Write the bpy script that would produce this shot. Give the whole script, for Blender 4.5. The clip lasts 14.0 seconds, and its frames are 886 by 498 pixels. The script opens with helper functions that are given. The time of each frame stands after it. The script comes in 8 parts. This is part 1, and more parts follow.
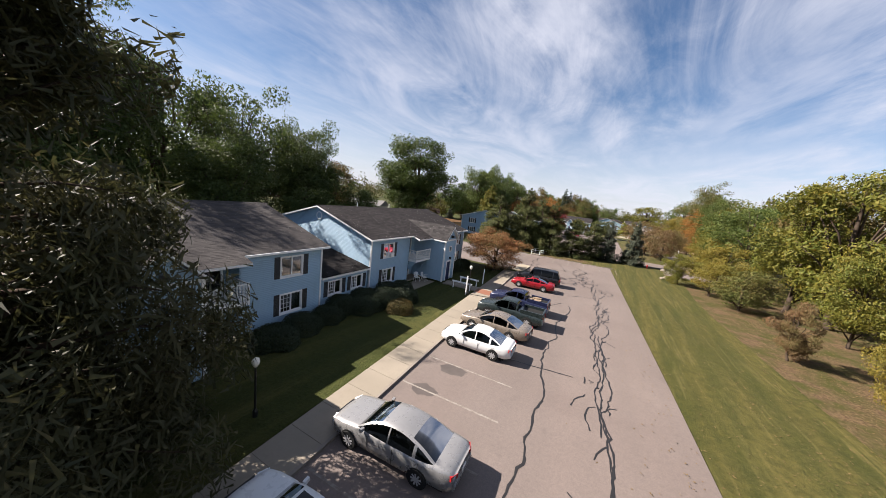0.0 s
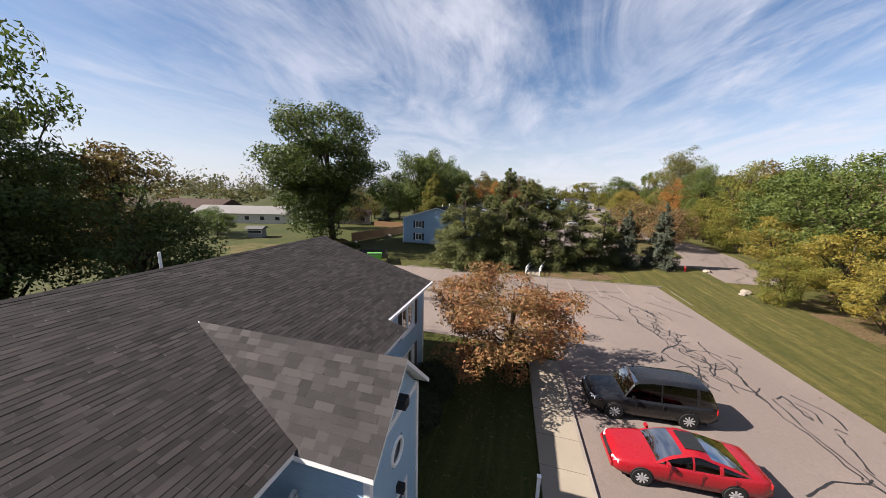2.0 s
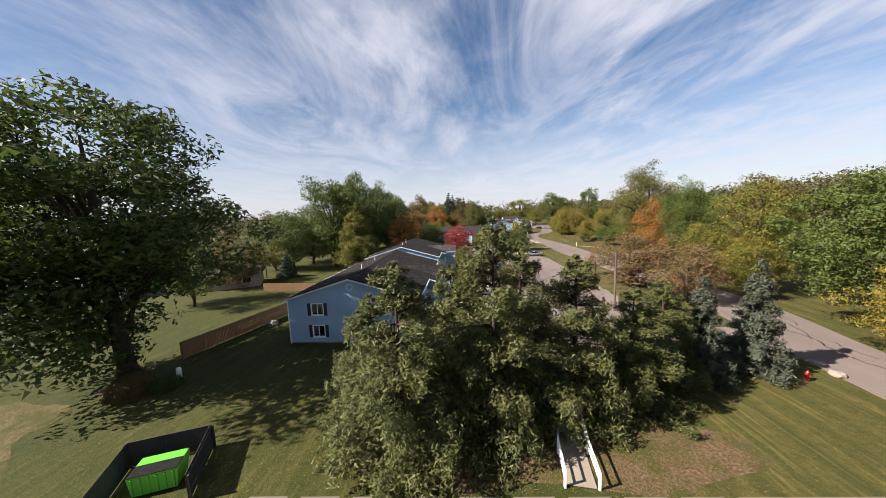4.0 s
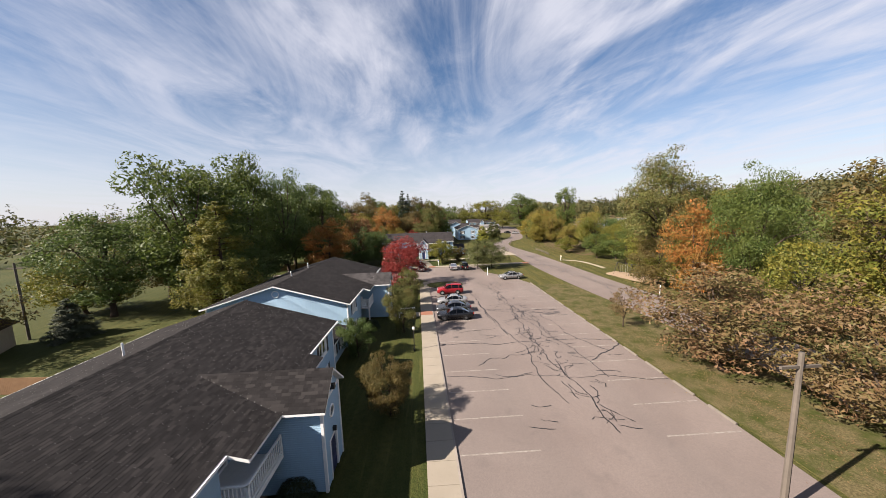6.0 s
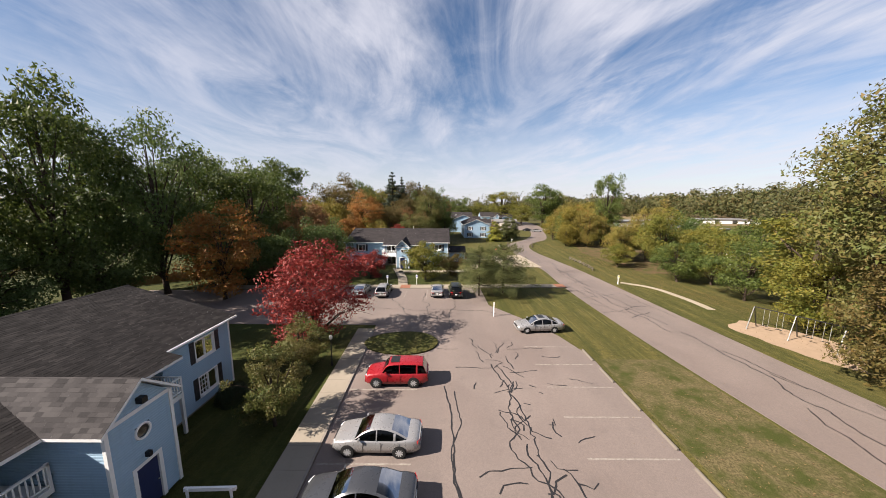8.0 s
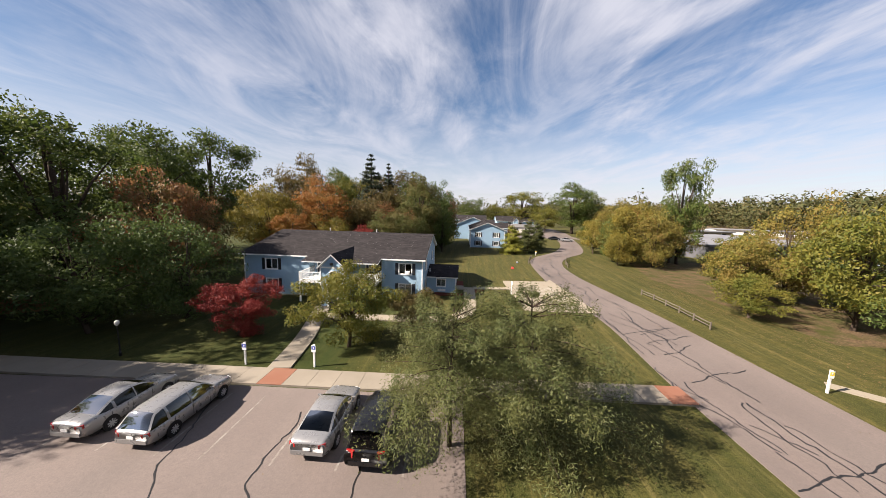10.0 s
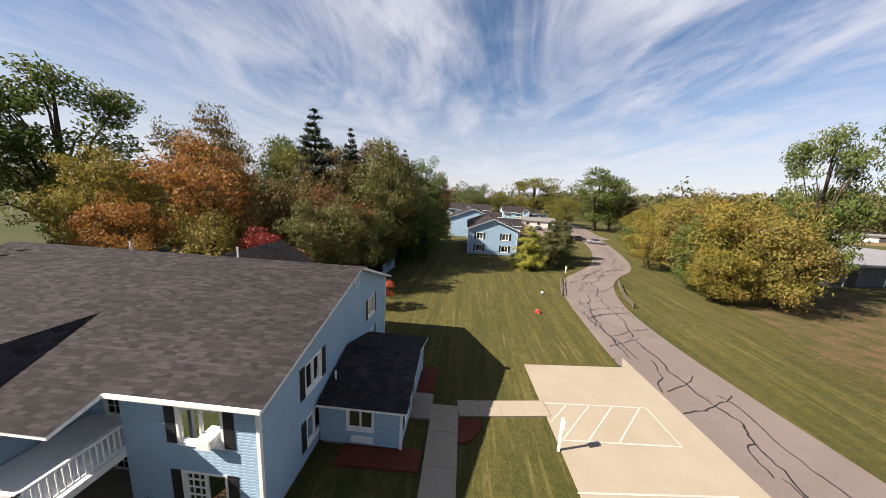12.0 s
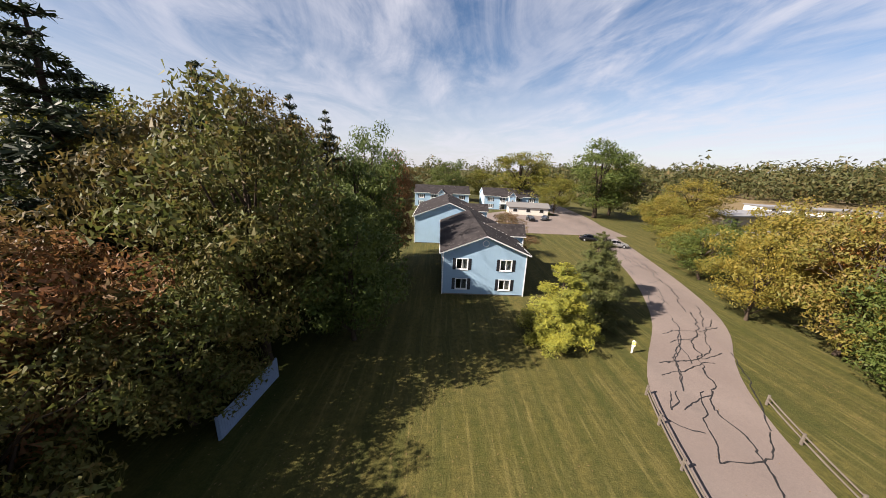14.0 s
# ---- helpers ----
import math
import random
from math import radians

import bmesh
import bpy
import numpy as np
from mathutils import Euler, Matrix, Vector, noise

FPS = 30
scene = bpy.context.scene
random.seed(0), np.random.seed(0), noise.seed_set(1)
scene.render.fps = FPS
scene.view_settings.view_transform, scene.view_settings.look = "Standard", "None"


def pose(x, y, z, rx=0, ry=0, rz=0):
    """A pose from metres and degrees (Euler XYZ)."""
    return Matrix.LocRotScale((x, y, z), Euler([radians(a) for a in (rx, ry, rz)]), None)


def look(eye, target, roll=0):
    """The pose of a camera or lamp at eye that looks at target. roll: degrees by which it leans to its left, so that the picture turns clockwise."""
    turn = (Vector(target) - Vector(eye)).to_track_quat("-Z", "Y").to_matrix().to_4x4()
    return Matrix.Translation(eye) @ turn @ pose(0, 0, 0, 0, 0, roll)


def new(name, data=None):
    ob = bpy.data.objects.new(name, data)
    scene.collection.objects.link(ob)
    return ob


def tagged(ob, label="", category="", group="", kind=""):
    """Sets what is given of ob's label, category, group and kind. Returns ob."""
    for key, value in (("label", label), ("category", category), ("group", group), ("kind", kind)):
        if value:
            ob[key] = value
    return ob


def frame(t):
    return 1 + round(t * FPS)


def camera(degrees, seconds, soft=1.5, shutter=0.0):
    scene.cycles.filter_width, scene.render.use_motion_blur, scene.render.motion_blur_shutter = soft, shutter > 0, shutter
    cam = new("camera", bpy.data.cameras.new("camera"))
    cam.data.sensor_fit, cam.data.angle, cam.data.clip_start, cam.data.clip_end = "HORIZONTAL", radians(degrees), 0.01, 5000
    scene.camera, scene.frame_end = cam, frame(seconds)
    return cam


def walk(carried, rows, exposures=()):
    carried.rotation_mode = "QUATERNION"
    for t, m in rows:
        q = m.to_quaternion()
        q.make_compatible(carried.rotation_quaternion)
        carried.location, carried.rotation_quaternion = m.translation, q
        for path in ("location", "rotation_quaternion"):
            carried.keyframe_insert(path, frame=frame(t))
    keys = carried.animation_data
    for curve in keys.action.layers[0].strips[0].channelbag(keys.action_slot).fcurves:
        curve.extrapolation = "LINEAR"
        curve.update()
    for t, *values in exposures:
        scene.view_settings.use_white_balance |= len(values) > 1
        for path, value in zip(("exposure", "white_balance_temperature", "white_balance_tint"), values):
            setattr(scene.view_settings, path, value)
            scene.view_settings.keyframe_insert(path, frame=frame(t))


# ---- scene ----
cam = camera(111.6, 14.0, soft=0.5)
PATH = [
    (0, (-0.709, 4.569, 9.179), (-1.6, 6.327, 8.84), 6.9),
    (0.5, (-3.268, 10.463, 8.966), (-4.153, 12.223, 8.618), 7.3),
    (1, (-6.241, 16.365, 9.216), (-7.04, 18.159, 8.841), 6.2),
    (1.5, (-9.341, 22.515, 9.562), (-10.015, 24.358, 9.177), 4.0),
    (2, (-12.2, 28.517, 9.812), (-12.729, 30.411, 9.445), 1.3),
    (2.5, (-14.363, 34.28, 10.602), (-14.743, 36.212, 10.247), -2.0),
    (3, (-15.656, 40.229, 11.473), (-15.904, 42.189, 11.163), -3.0),
    (3.5, (-16.353, 46.509, 12.46), (-16.542, 48.484, 12.202), -2.6),
    (4, (-16.59, 52.818, 13.598), (-16.727, 54.798, 13.352), -2.2),
    (4.2, (-16.36, 55.286, 13.799), (-16.475, 57.269, 13.565), -2.1),
    (6.3, (-12.273, 84.948, 14.001), (-12.167, 86.929, 13.748), -1.6),
    (6.5, (-11.671, 87.981, 13.9), (-11.574, 89.962, 13.639), -1.2),
    (7, (-9.839, 95.706, 13.187), (-9.777, 97.685, 12.911), -0.4),
    (7.5, (-7.949, 103.097, 12.784), (-7.933, 105.074, 12.484), 0.1),
    (8, (-6.347, 110.33, 12.842), (-6.355, 112.308, 12.547), 0.2),
    (8.2, (-5.743, 113.152, 12.786), (-5.75, 115.132, 12.507), 0.1),
    (10.3, (-0.596, 143.209, 10.171), (-0.754, 145.186, 9.910), 1.9),
    (10.5, (-0.277, 145.879, 9.863), (-0.456, 147.854, 9.607), 2.1),
    (11, (0.364, 152.775, 10.085), (0.160, 154.745, 9.805), 2.6),
    (11.5, (0.702, 159.271, 10.444), (0.517, 161.238, 10.135), 3.0),
    (12, (0.443, 165.060, 11.466), (0.305, 167.022, 11.107), 3.1),
    (12.5, (0.495, 171.767, 12.419), (0.384, 173.717, 11.989), 3.3),
    (13, (0.489, 178.462, 13.116), (0.435, 180.402, 12.632), 3.2),
    (13.5, (0.745, 184.781, 14.117), (0.714, 186.711, 13.593), 3.0),
    (14, (0.493, 191.903, 14.288), (0.531, 193.833, 13.765), 2.5),
]
walk(cam, [(t, look(eye, target, roll)) for t, eye, target, roll in PATH], exposures=[(0.0, 1.74, 6250, 15.0), (5.0, 1.68, 6350, 15.0), (14.0, 1.68, 6500, 16.0)])

# ---------- world, sun ----------
SUN_EL, SUN_DIR = radians(37), Vector((1.0, 0.32, 0)).normalized()
world = bpy.data.worlds.new("sky")
scene.world = world
world.use_nodes = True


def build_sky():
    nt = world.node_tree
    n, l = nt.nodes, nt.links
    n.clear()
    out, bg = n.new("ShaderNodeOutputWorld"), n.new("ShaderNodeBackground")
    sky = n.new("ShaderNodeTexSky")
    sky.sky_type = "NISHITA"
    sky.sun_disc = False
    sky.sun_elevation = SUN_EL
    sky.sun_rotation = math.atan2(-SUN_DIR.x, -SUN_DIR.y)
    sky.air_density, sky.dust_density, sky.ozone_density = 1.0, 0.5, 1.8
    tc, sep = n.new("ShaderNodeTexCoord"), n.new("ShaderNodeSeparateXYZ")
    l.new(tc.outputs["Generated"], sep.inputs[0])

    def math_node(op, a, b=None, clamp=False):
        m = n.new("ShaderNodeMath")
        m.operation, m.use_clamp = op, clamp
        for i, v in enumerate((a, b)):
            if v is None:
                continue
            if isinstance(v, (int, float)):
                m.inputs[i].default_value = v
            else:
                l.new(v, m.inputs[i])
        return m.outputs[0]
    zz = math_node("MAXIMUM", sep.outputs[2], 0.03)
    zz = math_node("ADD", zz, 0.06)
    px, py = math_node("DIVIDE", sep.outputs[0], zz), math_node("DIVIDE", sep.outputs[1], zz)

    def cloud(sx, sy, turn, scale, detail, lo, hi, dist, rough=0.55):
        comb, mp, nz, rmp = n.new("ShaderNodeCombineXYZ"), n.new("ShaderNodeMapping"), n.new("ShaderNodeTexNoise"), n.new("ShaderNodeMapRange")
        l.new(px, comb.inputs[0]), l.new(py, comb.inputs[1])
        mp.inputs["Rotation"].default_value = (0, 0, radians(turn))
        mp.inputs["Scale"].default_value = (sx, sy, 1)
        mp.inputs["Location"].default_value = (3.7 * scale, 1.3, 0)
        l.new(comb.outputs[0], mp.inputs[0])
        l.new(mp.outputs[0], nz.inputs["Vector"])
        nz.inputs["Scale"].default_value, nz.inputs["Detail"].default_value = scale, detail
        nz.inputs["Roughness"].default_value, nz.inputs["Distortion"].default_value = rough, dist
        l.new(nz.outputs[0], rmp.inputs[0])
        rmp.inputs[1].default_value, rmp.inputs[2].default_value = lo, hi
        rmp.interpolation_type = "SMOOTHSTEP"
        return rmp.outputs[0]
    streak = cloud(1.0, 0.42, 24, 1.1, 9, 0.33, 0.66, 1.3, 0.60)
    wide = cloud(1.0, 0.6, -12, 0.40, 4, 0.22, 0.60, 0.5)
    fine = cloud(1.0, 0.3, 34, 2.6, 9, 0.34, 0.8, 1.8, 0.68)
    east = n.new("ShaderNodeMapRange")
    l.new(px, east.inputs[0])
    east.inputs[1].default_value, east.inputs[2].default_value = -2.0, 2.5
    east.inputs[3].default_value, east.inputs[4].default_value = 0.66, 1.6
    wide = math_node("MULTIPLY", wide, east.outputs[0], True)
    c = math_node("MULTIPLY", streak, wide)
    c = math_node("ADD", math_node("MULTIPLY", c, 0.85), math_node("MULTIPLY", math_node("MULTIPLY", fine, wide), 0.34), True)
    haze = n.new("ShaderNodeMapRange")
    l.new(sep.outputs[2], haze.inputs[0])
    haze.inputs[1].default_value, haze.inputs[2].default_value = 0.30, 0.0
    haze.inputs[3].default_value, haze.inputs[4].default_value = 0.0, 0.74
    c = math_node("MAXIMUM", c, 0.0)
    c = math_node("ADD", math_node("MULTIPLY", c, 0.85), math_node("MULTIPLY", haze.outputs[0], math_node("SUBTRACT", 1.0, c)), True)
    mix = n.new("ShaderNodeMix")
    mix.data_type = "RGBA"
    mix.inputs[7].default_value = (4.1, 4.2, 4.5, 1)
    l.new(c, mix.inputs[0])
    hsv = n.new("ShaderNodeHueSaturation")
    hsv.inputs["Saturation"].default_value = 1.12
    veil = n.new("ShaderNodeMapRange")                 # thin high haze grows towards the east
    l.new(sep.outputs[0], veil.inputs[0])
    veil.inputs[1].default_value, veil.inputs[2].default_value = -0.5, 0.6
    veil.inputs[3].default_value, veil.inputs[4].default_value = 0.525, 0.665
    l.new(veil.outputs[0], hsv.inputs["Value"])
    l.new(sky.outputs[0], hsv.inputs["Color"])
    l.new(hsv.outputs[0], mix.inputs[6])
    l.new(mix.outputs[2], bg.inputs[0])
    bg.inputs[1].default_value = 0.061
    l.new(bg.outputs[0], out.inputs[0])


build_sky()
sun_data = bpy.data.lights.new("sun", "SUN")
sun_data.energy, sun_data.angle, sun_data.color = 5.0, radians(0.53), (1.0, 0.91, 0.78)
sun = new("sun", sun_data)
sun.matrix_world = look((0, 0, 60), Vector((0, 0, 60)) + SUN_DIR * math.cos(SUN_EL) - Vector((0, 0, math.sin(SUN_EL))))

# ---------- materials ----------
MATS = {}


class Nodes:
    """A small node-tree writer."""

    def __init__(self, name):
        self.mat = bpy.data.materials.new(name)
        self.mat.use_nodes = True
        self.t = self.mat.node_tree
        self.t.nodes.clear()
        self.out = self.t.nodes.new("ShaderNodeOutputMaterial")
        self.bsdf = self.t.nodes.new("ShaderNodeBsdfPrincipled")
        self.t.links.new(self.bsdf.outputs[0], self.out.inputs[0])
        MATS[name] = self.mat

    def add(self, kind, **props):
        node = self.t.nodes.new(kind)
        for k, v in props.items():
            setattr(node, k, v)
        return node

    def link(self, a, b):
        if isinstance(a, (int, float)):
            b.default_value = a
        elif isinstance(a, tuple):
            b.default_value = a if len(a) != 3 or b.type == "VECTOR" else (*a, 1)
        else:
            self.t.links.new(a, b)

    def coords(self, scale=(1, 1, 1), turn=0.0, world_space=True):
        geo = self.add("ShaderNodeNewGeometry") if world_space else self.add("ShaderNodeTexCoord")
        mp = self.add("ShaderNodeMapping")
        self.link(geo.outputs["Position" if world_space else "Object"], mp.inputs[0])
        mp.inputs["Scale"].default_value = scale
        mp.inputs["Rotation"].default_value = (0, 0, radians(turn))
        return mp.outputs[0]

    def noise(self, scale, detail=4, vec=None, rough=0.55, dist=0.0):
        nz = self.add("ShaderNodeTexNoise")
        self.link(vec if vec is not None else self.coords(), nz.inputs["Vector"])
        nz.inputs["Scale"].default_value, nz.inputs["Detail"].default_value = scale, detail
        nz.inputs["Roughness"].default_value, nz.inputs["Distortion"].default_value = rough, dist
        return nz.outputs[0]

    def span(self, v, lo, hi, a=0.0, b=1.0):
        m = self.add("ShaderNodeMapRange")
        self.link(v, m.inputs[0])
        for i, x in enumerate((lo, hi, a, b)):
            m.inputs[i + 1].default_value = x
        return m.outputs[0]

    def math(self, op, a, b=0.0):
        m = self.add("ShaderNodeMath", operation=op)
        self.link(a, m.inputs[0]), self.link(b, m.inputs[1])
        return m.outputs[0]

    def mix(self, fac, a, b, blend="MIX"):
        m = self.add("ShaderNodeMix", data_type="RGBA", blend_type=blend)
        self.link(fac, m.inputs[0]), self.link(a, m.inputs[6]), self.link(b, m.inputs[7])
        return m.outputs[2]

    def bump(self, h, strength=0.3, dist=0.02):
        b = self.add("ShaderNodeBump")
        b.inputs["Strength"].default_value, b.inputs["Distance"].default_value = strength, dist
        self.link(h, b.inputs["Height"])
        self.t.links.new(b.outputs[0], self.bsdf.inputs["Normal"])

    def done(self, color, rough=0.8, metal=0.0, spec=0.5):
        self.link(color, self.bsdf.inputs["Base Color"])
        self.link(rough, self.bsdf.inputs["Roughness"])
        self.bsdf.inputs["Metallic"].default_value = metal
        self.bsdf.inputs["Specular IOR Level"].default_value = spec
        return self.mat

    def island(self):
        return self.add("ShaderNodeNewGeometry").outputs["Random Per Island"]

    def rand(self):
        return self.add("ShaderNodeObjectInfo").outputs["Random"]


def paint(name, color, rough=0.6, spec=0.5, metal=0.0, wear=0.15, scale=6.0):
    """A painted or plain surface with faint dirt at two scales."""
    m = Nodes(name)
    f = m.math("MULTIPLY", m.span(m.noise(scale, 5), 0.35, 0.75), wear)
    g = m.math("MULTIPLY", m.span(m.noise(scale * 0.11, 3), 0.35, 0.7), wear)
    dark = tuple(c * 0.55 for c in color)
    c = m.mix(f, color, dark)
    c = m.mix(g, c, dark)
    m.bump(m.noise(scale * 9, 3), 0.06, 0.004)
    return m.done(c, m.span(m.noise(scale * 0.7, 3), 0.3, 0.7, max(0.05, rough - 0.1), min(1, rough + 0.1)), metal, spec)


def grass_material():
    m = Nodes("mown_grass")
    big = m.span(m.noise(0.035, 4, dist=0.6), 0.4, 0.62)
    mid = m.span(m.noise(0.28, 5), 0.35, 0.7)
    fine = m.noise(9.0, 6, rough=0.7)
    tuft = m.noise(2.2, 5, rough=0.65)
    streak = m.noise(1.0, 5, m.coords((1.268, 0.04964, 0.3944), 4), 0.6)
    wv = m.add("ShaderNodeTexWave", wave_type="BANDS", bands_direction="X", wave_profile="SIN")
    m.link(m.coords((0.4875, 0.4964, 0.3944), 4), wv.inputs[0])
    wv.inputs["Scale"].default_value, wv.inputs["Distortion"].default_value = 0.31, 2.2
    wv.inputs["Detail"].default_value, wv.inputs["Detail Scale"].default_value = 2, 0.4
    c = m.mix(big, (0.03995, 0.04482, 0.006573), (0.07043, 0.0586, 0.01259))
    c = m.mix(m.math("MULTIPLY", mid, 0.6), c, (0.06839, 0.05792, 0.01863))
    c = m.mix(m.span(m.math("ADD", wv.outputs[1], m.math("MULTIPLY", m.noise(0.2, 4), 1.6)), 1.0, 1.9, 0, 0.40), c, (0.02099, 0.03103, 0.004382))
    c = m.mix(m.span(m.math("SUBTRACT", m.math("MULTIPLY", m.noise(0.2, 4), 1.4), wv.outputs[1]), 0.15, 1.0, 0, 0.5), c, (0.1003, 0.0786, 0.02027))
    c = m.mix(m.span(streak, 0.5, 0.66, 0, 0.6), c, (0.1144, 0.09171, 0.02465))
    c = m.mix(m.span(streak, 0.46, 0.34, 0, 0.5), c, (0.0176, 0.02551, 0.003835))
    # thin straw-coloured lines of dry clippings along the mower's way
    clip = m.noise(2.6, 4, m.coords((1.268, 0.075, 0.3944), 4), 0.62)
    clip = m.math("MULTIPLY", m.span(clip, 0.53, 0.68), m.span(m.noise(0.09, 3), 0.32, 0.55, 0.25, 1.0))
    c = m.mix(m.span(tuft, 0.42, 0.62, 0, 0.6), c, (0.01489, 0.02137, 0.003835))
    c = m.mix(m.span(fine, 0.42, 0.66, 0, 0.6), c, (0.07449, 0.06964, 0.0219))
    c = m.mix(m.span(m.noise(22, 4, rough=0.7), 0.55, 0.72, 0, 0.7), c, (0.01152, 0.01655, 0.003286))
    blade = m.noise(48, 4, rough=0.8)
    c = m.mix(m.span(blade, 0.52, 0.60, 0, 0.75), c, (0.01386, 0.02177, 0.003696))
    c = m.mix(m.span(m.noise(34, 4, rough=0.8), 0.55, 0.64, 0, 0.7), c, (0.1337, 0.1089, 0.03696))
    c = m.mix(m.math("MULTIPLY", clip, 0.42), c, (0.16, 0.127, 0.045))
    # watered lawns on the houses' side: deeper green, with their shade also darkened into the colour
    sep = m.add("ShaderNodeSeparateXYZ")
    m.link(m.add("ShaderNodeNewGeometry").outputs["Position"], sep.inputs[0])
    shaded_green = m.math("MULTIPLY", m.span(m.math("ADD", sep.outputs[0], m.math("MULTIPLY", m.noise(0.15, 3), 4.0)), -4.0, -8.0), m.span(m.noise(0.05, 4), 0.36, 0.56, 1.0, 0.55))
    c = m.mix(m.math("MULTIPLY", shaded_green, 0.72), c, m.mix(m.span(fine, 0.35, 0.65), (0.008803, 0.01793, 0.00219), (0.02371, 0.03861, 0.005478)))
    m.bump(m.math("ADD", fine, tuft), 0.8, 0.07)
    return m.done(c, 0.92, 0, 0.15)


def asphalt_material():
    m = Nodes("old_asphalt")
    big = m.span(m.noise(0.12, 5, dist=0.5), 0.36, 0.66)
    grain = m.noise(24, 6, rough=0.75)
    spots = m.span(m.noise(0.55, 4), 0.6, 0.76)
    track = m.span(m.noise(0.5, 4, m.coords((0.5472, 0.03268, 0.5472), 3)), 0.4, 0.68)
    c = m.mix(big, (0.1436, 0.1117, 0.09728), (0.1786, 0.1421, 0.1239))
    c = m.mix(m.math("MULTIPLY", track, 0.4), c, (0.1011, 0.08588, 0.07752))
    c = m.mix(m.math("MULTIPLY", spots, 0.28), c, (0.05776, 0.05092, 0.04788))
    c = m.mix(m.span(m.noise(7, 6, rough=0.75), 0.42, 0.66, 0, 0.30), c, (0.08208, 0.06916, 0.06156))
    c = m.mix(m.span(grain, 0.38, 0.66, 0, 0.42), c, (0.07448, 0.06308, 0.05624))
    c = m.mix(m.span(m.noise(60, 3), 0.62, 0.75, 0, 0.4), c, (0.174, 0.155, 0.1414))
    m.bump(grain, 0.4, 0.012)
    return m.done(c, m.span(grain, 0.3, 0.7, 0.72, 0.9), 0, 0.35)


def concrete_material(name, a, b):
    m = Nodes(name)
    c = m.mix(m.span(m.noise(0.5, 5), 0.35, 0.68), a, b)
    c = m.mix(m.span(m.noise(4, 6, rough=0.7), 0.5, 0.78, 0, 0.35), c, tuple(x * 0.66 for x in a))
    c = m.mix(m.math("MULTIPLY", m.rand(), 0.2), c, tuple(x * 0.72 for x in a))
    m.bump(m.noise(30, 5), 0.25, 0.008)
    return m.done(c, 0.85, 0, 0.3)


def shingle_material(name, a, b, c3, contrast=1.0):
    m = Nodes(name)
    r = m.math("FRACT", m.math("ADD", m.island(), m.rand()))
    c = m.mix(m.span(r, 0.0, 0.55), a, b)
    c = m.mix(m.span(r, 0.62, 1.0, 0, contrast), c, c3)
    c = m.mix(m.span(m.noise(0.4, 4), 0.4, 0.7, 0, 0.4), c, tuple(x * 0.7 for x in a))
    c = m.mix(m.span(m.noise(70, 4, rough=0.8), 0.45, 0.75, 0, 0.4), c, tuple(min(1, x * 1.9) for x in b))
    m.bump(m.noise(60, 4), 0.5, 0.006)
    return m.done(c, 0.95, 0, 0.08)


def siding_material(name, a):
    m = Nodes(name)
    c = m.mix(m.span(m.noise(0.6, 4), 0.35, 0.7, 0, 0.5), a, tuple(x * 0.86 for x in a))
    c = m.mix(m.span(m.noise(2.4, 5, m.coords((3, 3, 0.25))), 0.52, 0.8, 0, 0.22), c, tuple(x * 0.62 for x in a))
    m.bump(m.noise(40, 3, m.coords((0.3, 0.3, 4))), 0.12, 0.003)
    return m.done(c, 0.55, 0, 0.4)


def leaf_material(name, a, b, c3=None, through_light=0.34):
    m = Nodes(name)
    r = m.island()
    c = m.mix(m.span(r, 0.0, 0.75), a, b)
    c = m.mix(m.span(r, 0.8, 1.0), c, c3 or b)
    c = m.mix(m.span(m.noise(0.45, 3), 0.38, 0.66, 0, 0.55), c, c3 or tuple(x * 0.7 for x in a))
    c = m.mix(m.math("MULTIPLY", m.rand(), 0.18), c, tuple(x * 0.6 for x in a))
    m.done(c, 0.6, 0, 0.25)
    tr, mx = m.add("ShaderNodeBsdfTranslucent"), m.add("ShaderNodeMixShader")
    m.link(c, tr.inputs[0])
    mx.inputs[0].default_value = through_light
    m.t.links.new(m.bsdf.outputs[0], mx.inputs[1])
    m.t.links.new(tr.outputs[0], mx.inputs[2])
    m.t.links.new(mx.outputs[0], m.out.inputs[0])
    return m.mat


def glass_material(name, tint, base_gloss=0.05, gloss=1.3):
    m = Nodes(name)
    fr, gl, tp, mx = m.add("ShaderNodeFresnel"), m.add("ShaderNodeBsdfGlossy"), m.add("ShaderNodeBsdfTransparent"), m.add("ShaderNodeMixShader")
    fr.inputs[0].default_value = 1.5
    gl.inputs["Roughness"].default_value = 0.02
    tp.inputs[0].default_value = (*tint, 1)
    m.link(m.math("ADD", m.math("MULTIPLY", fr.outputs[0], gloss), base_gloss), mx.inputs[0])
    m.t.links.new(tp.outputs[0], mx.inputs[1])
    m.t.links.new(gl.outputs[0], mx.inputs[2])
    m.t.links.new(mx.outputs[0], m.out.inputs[0])
    return m.mat


def car_paint(name, color, metal=0.3):
    m = Nodes(name)
    c = m.mix(m.span(m.noise(2.0, 4), 0.4, 0.75, 0, 0.12), color, tuple(x * 0.7 + 0.02 for x in color))
    m.done(c, m.span(m.noise(5, 3), 0.3, 0.7, 0.24, 0.36), metal, 0.5)
    m.bsdf.inputs["Coat Weight"].default_value = 0.22
    m.bsdf.inputs["Coat Roughness"].default_value = 0.06
    return m.mat


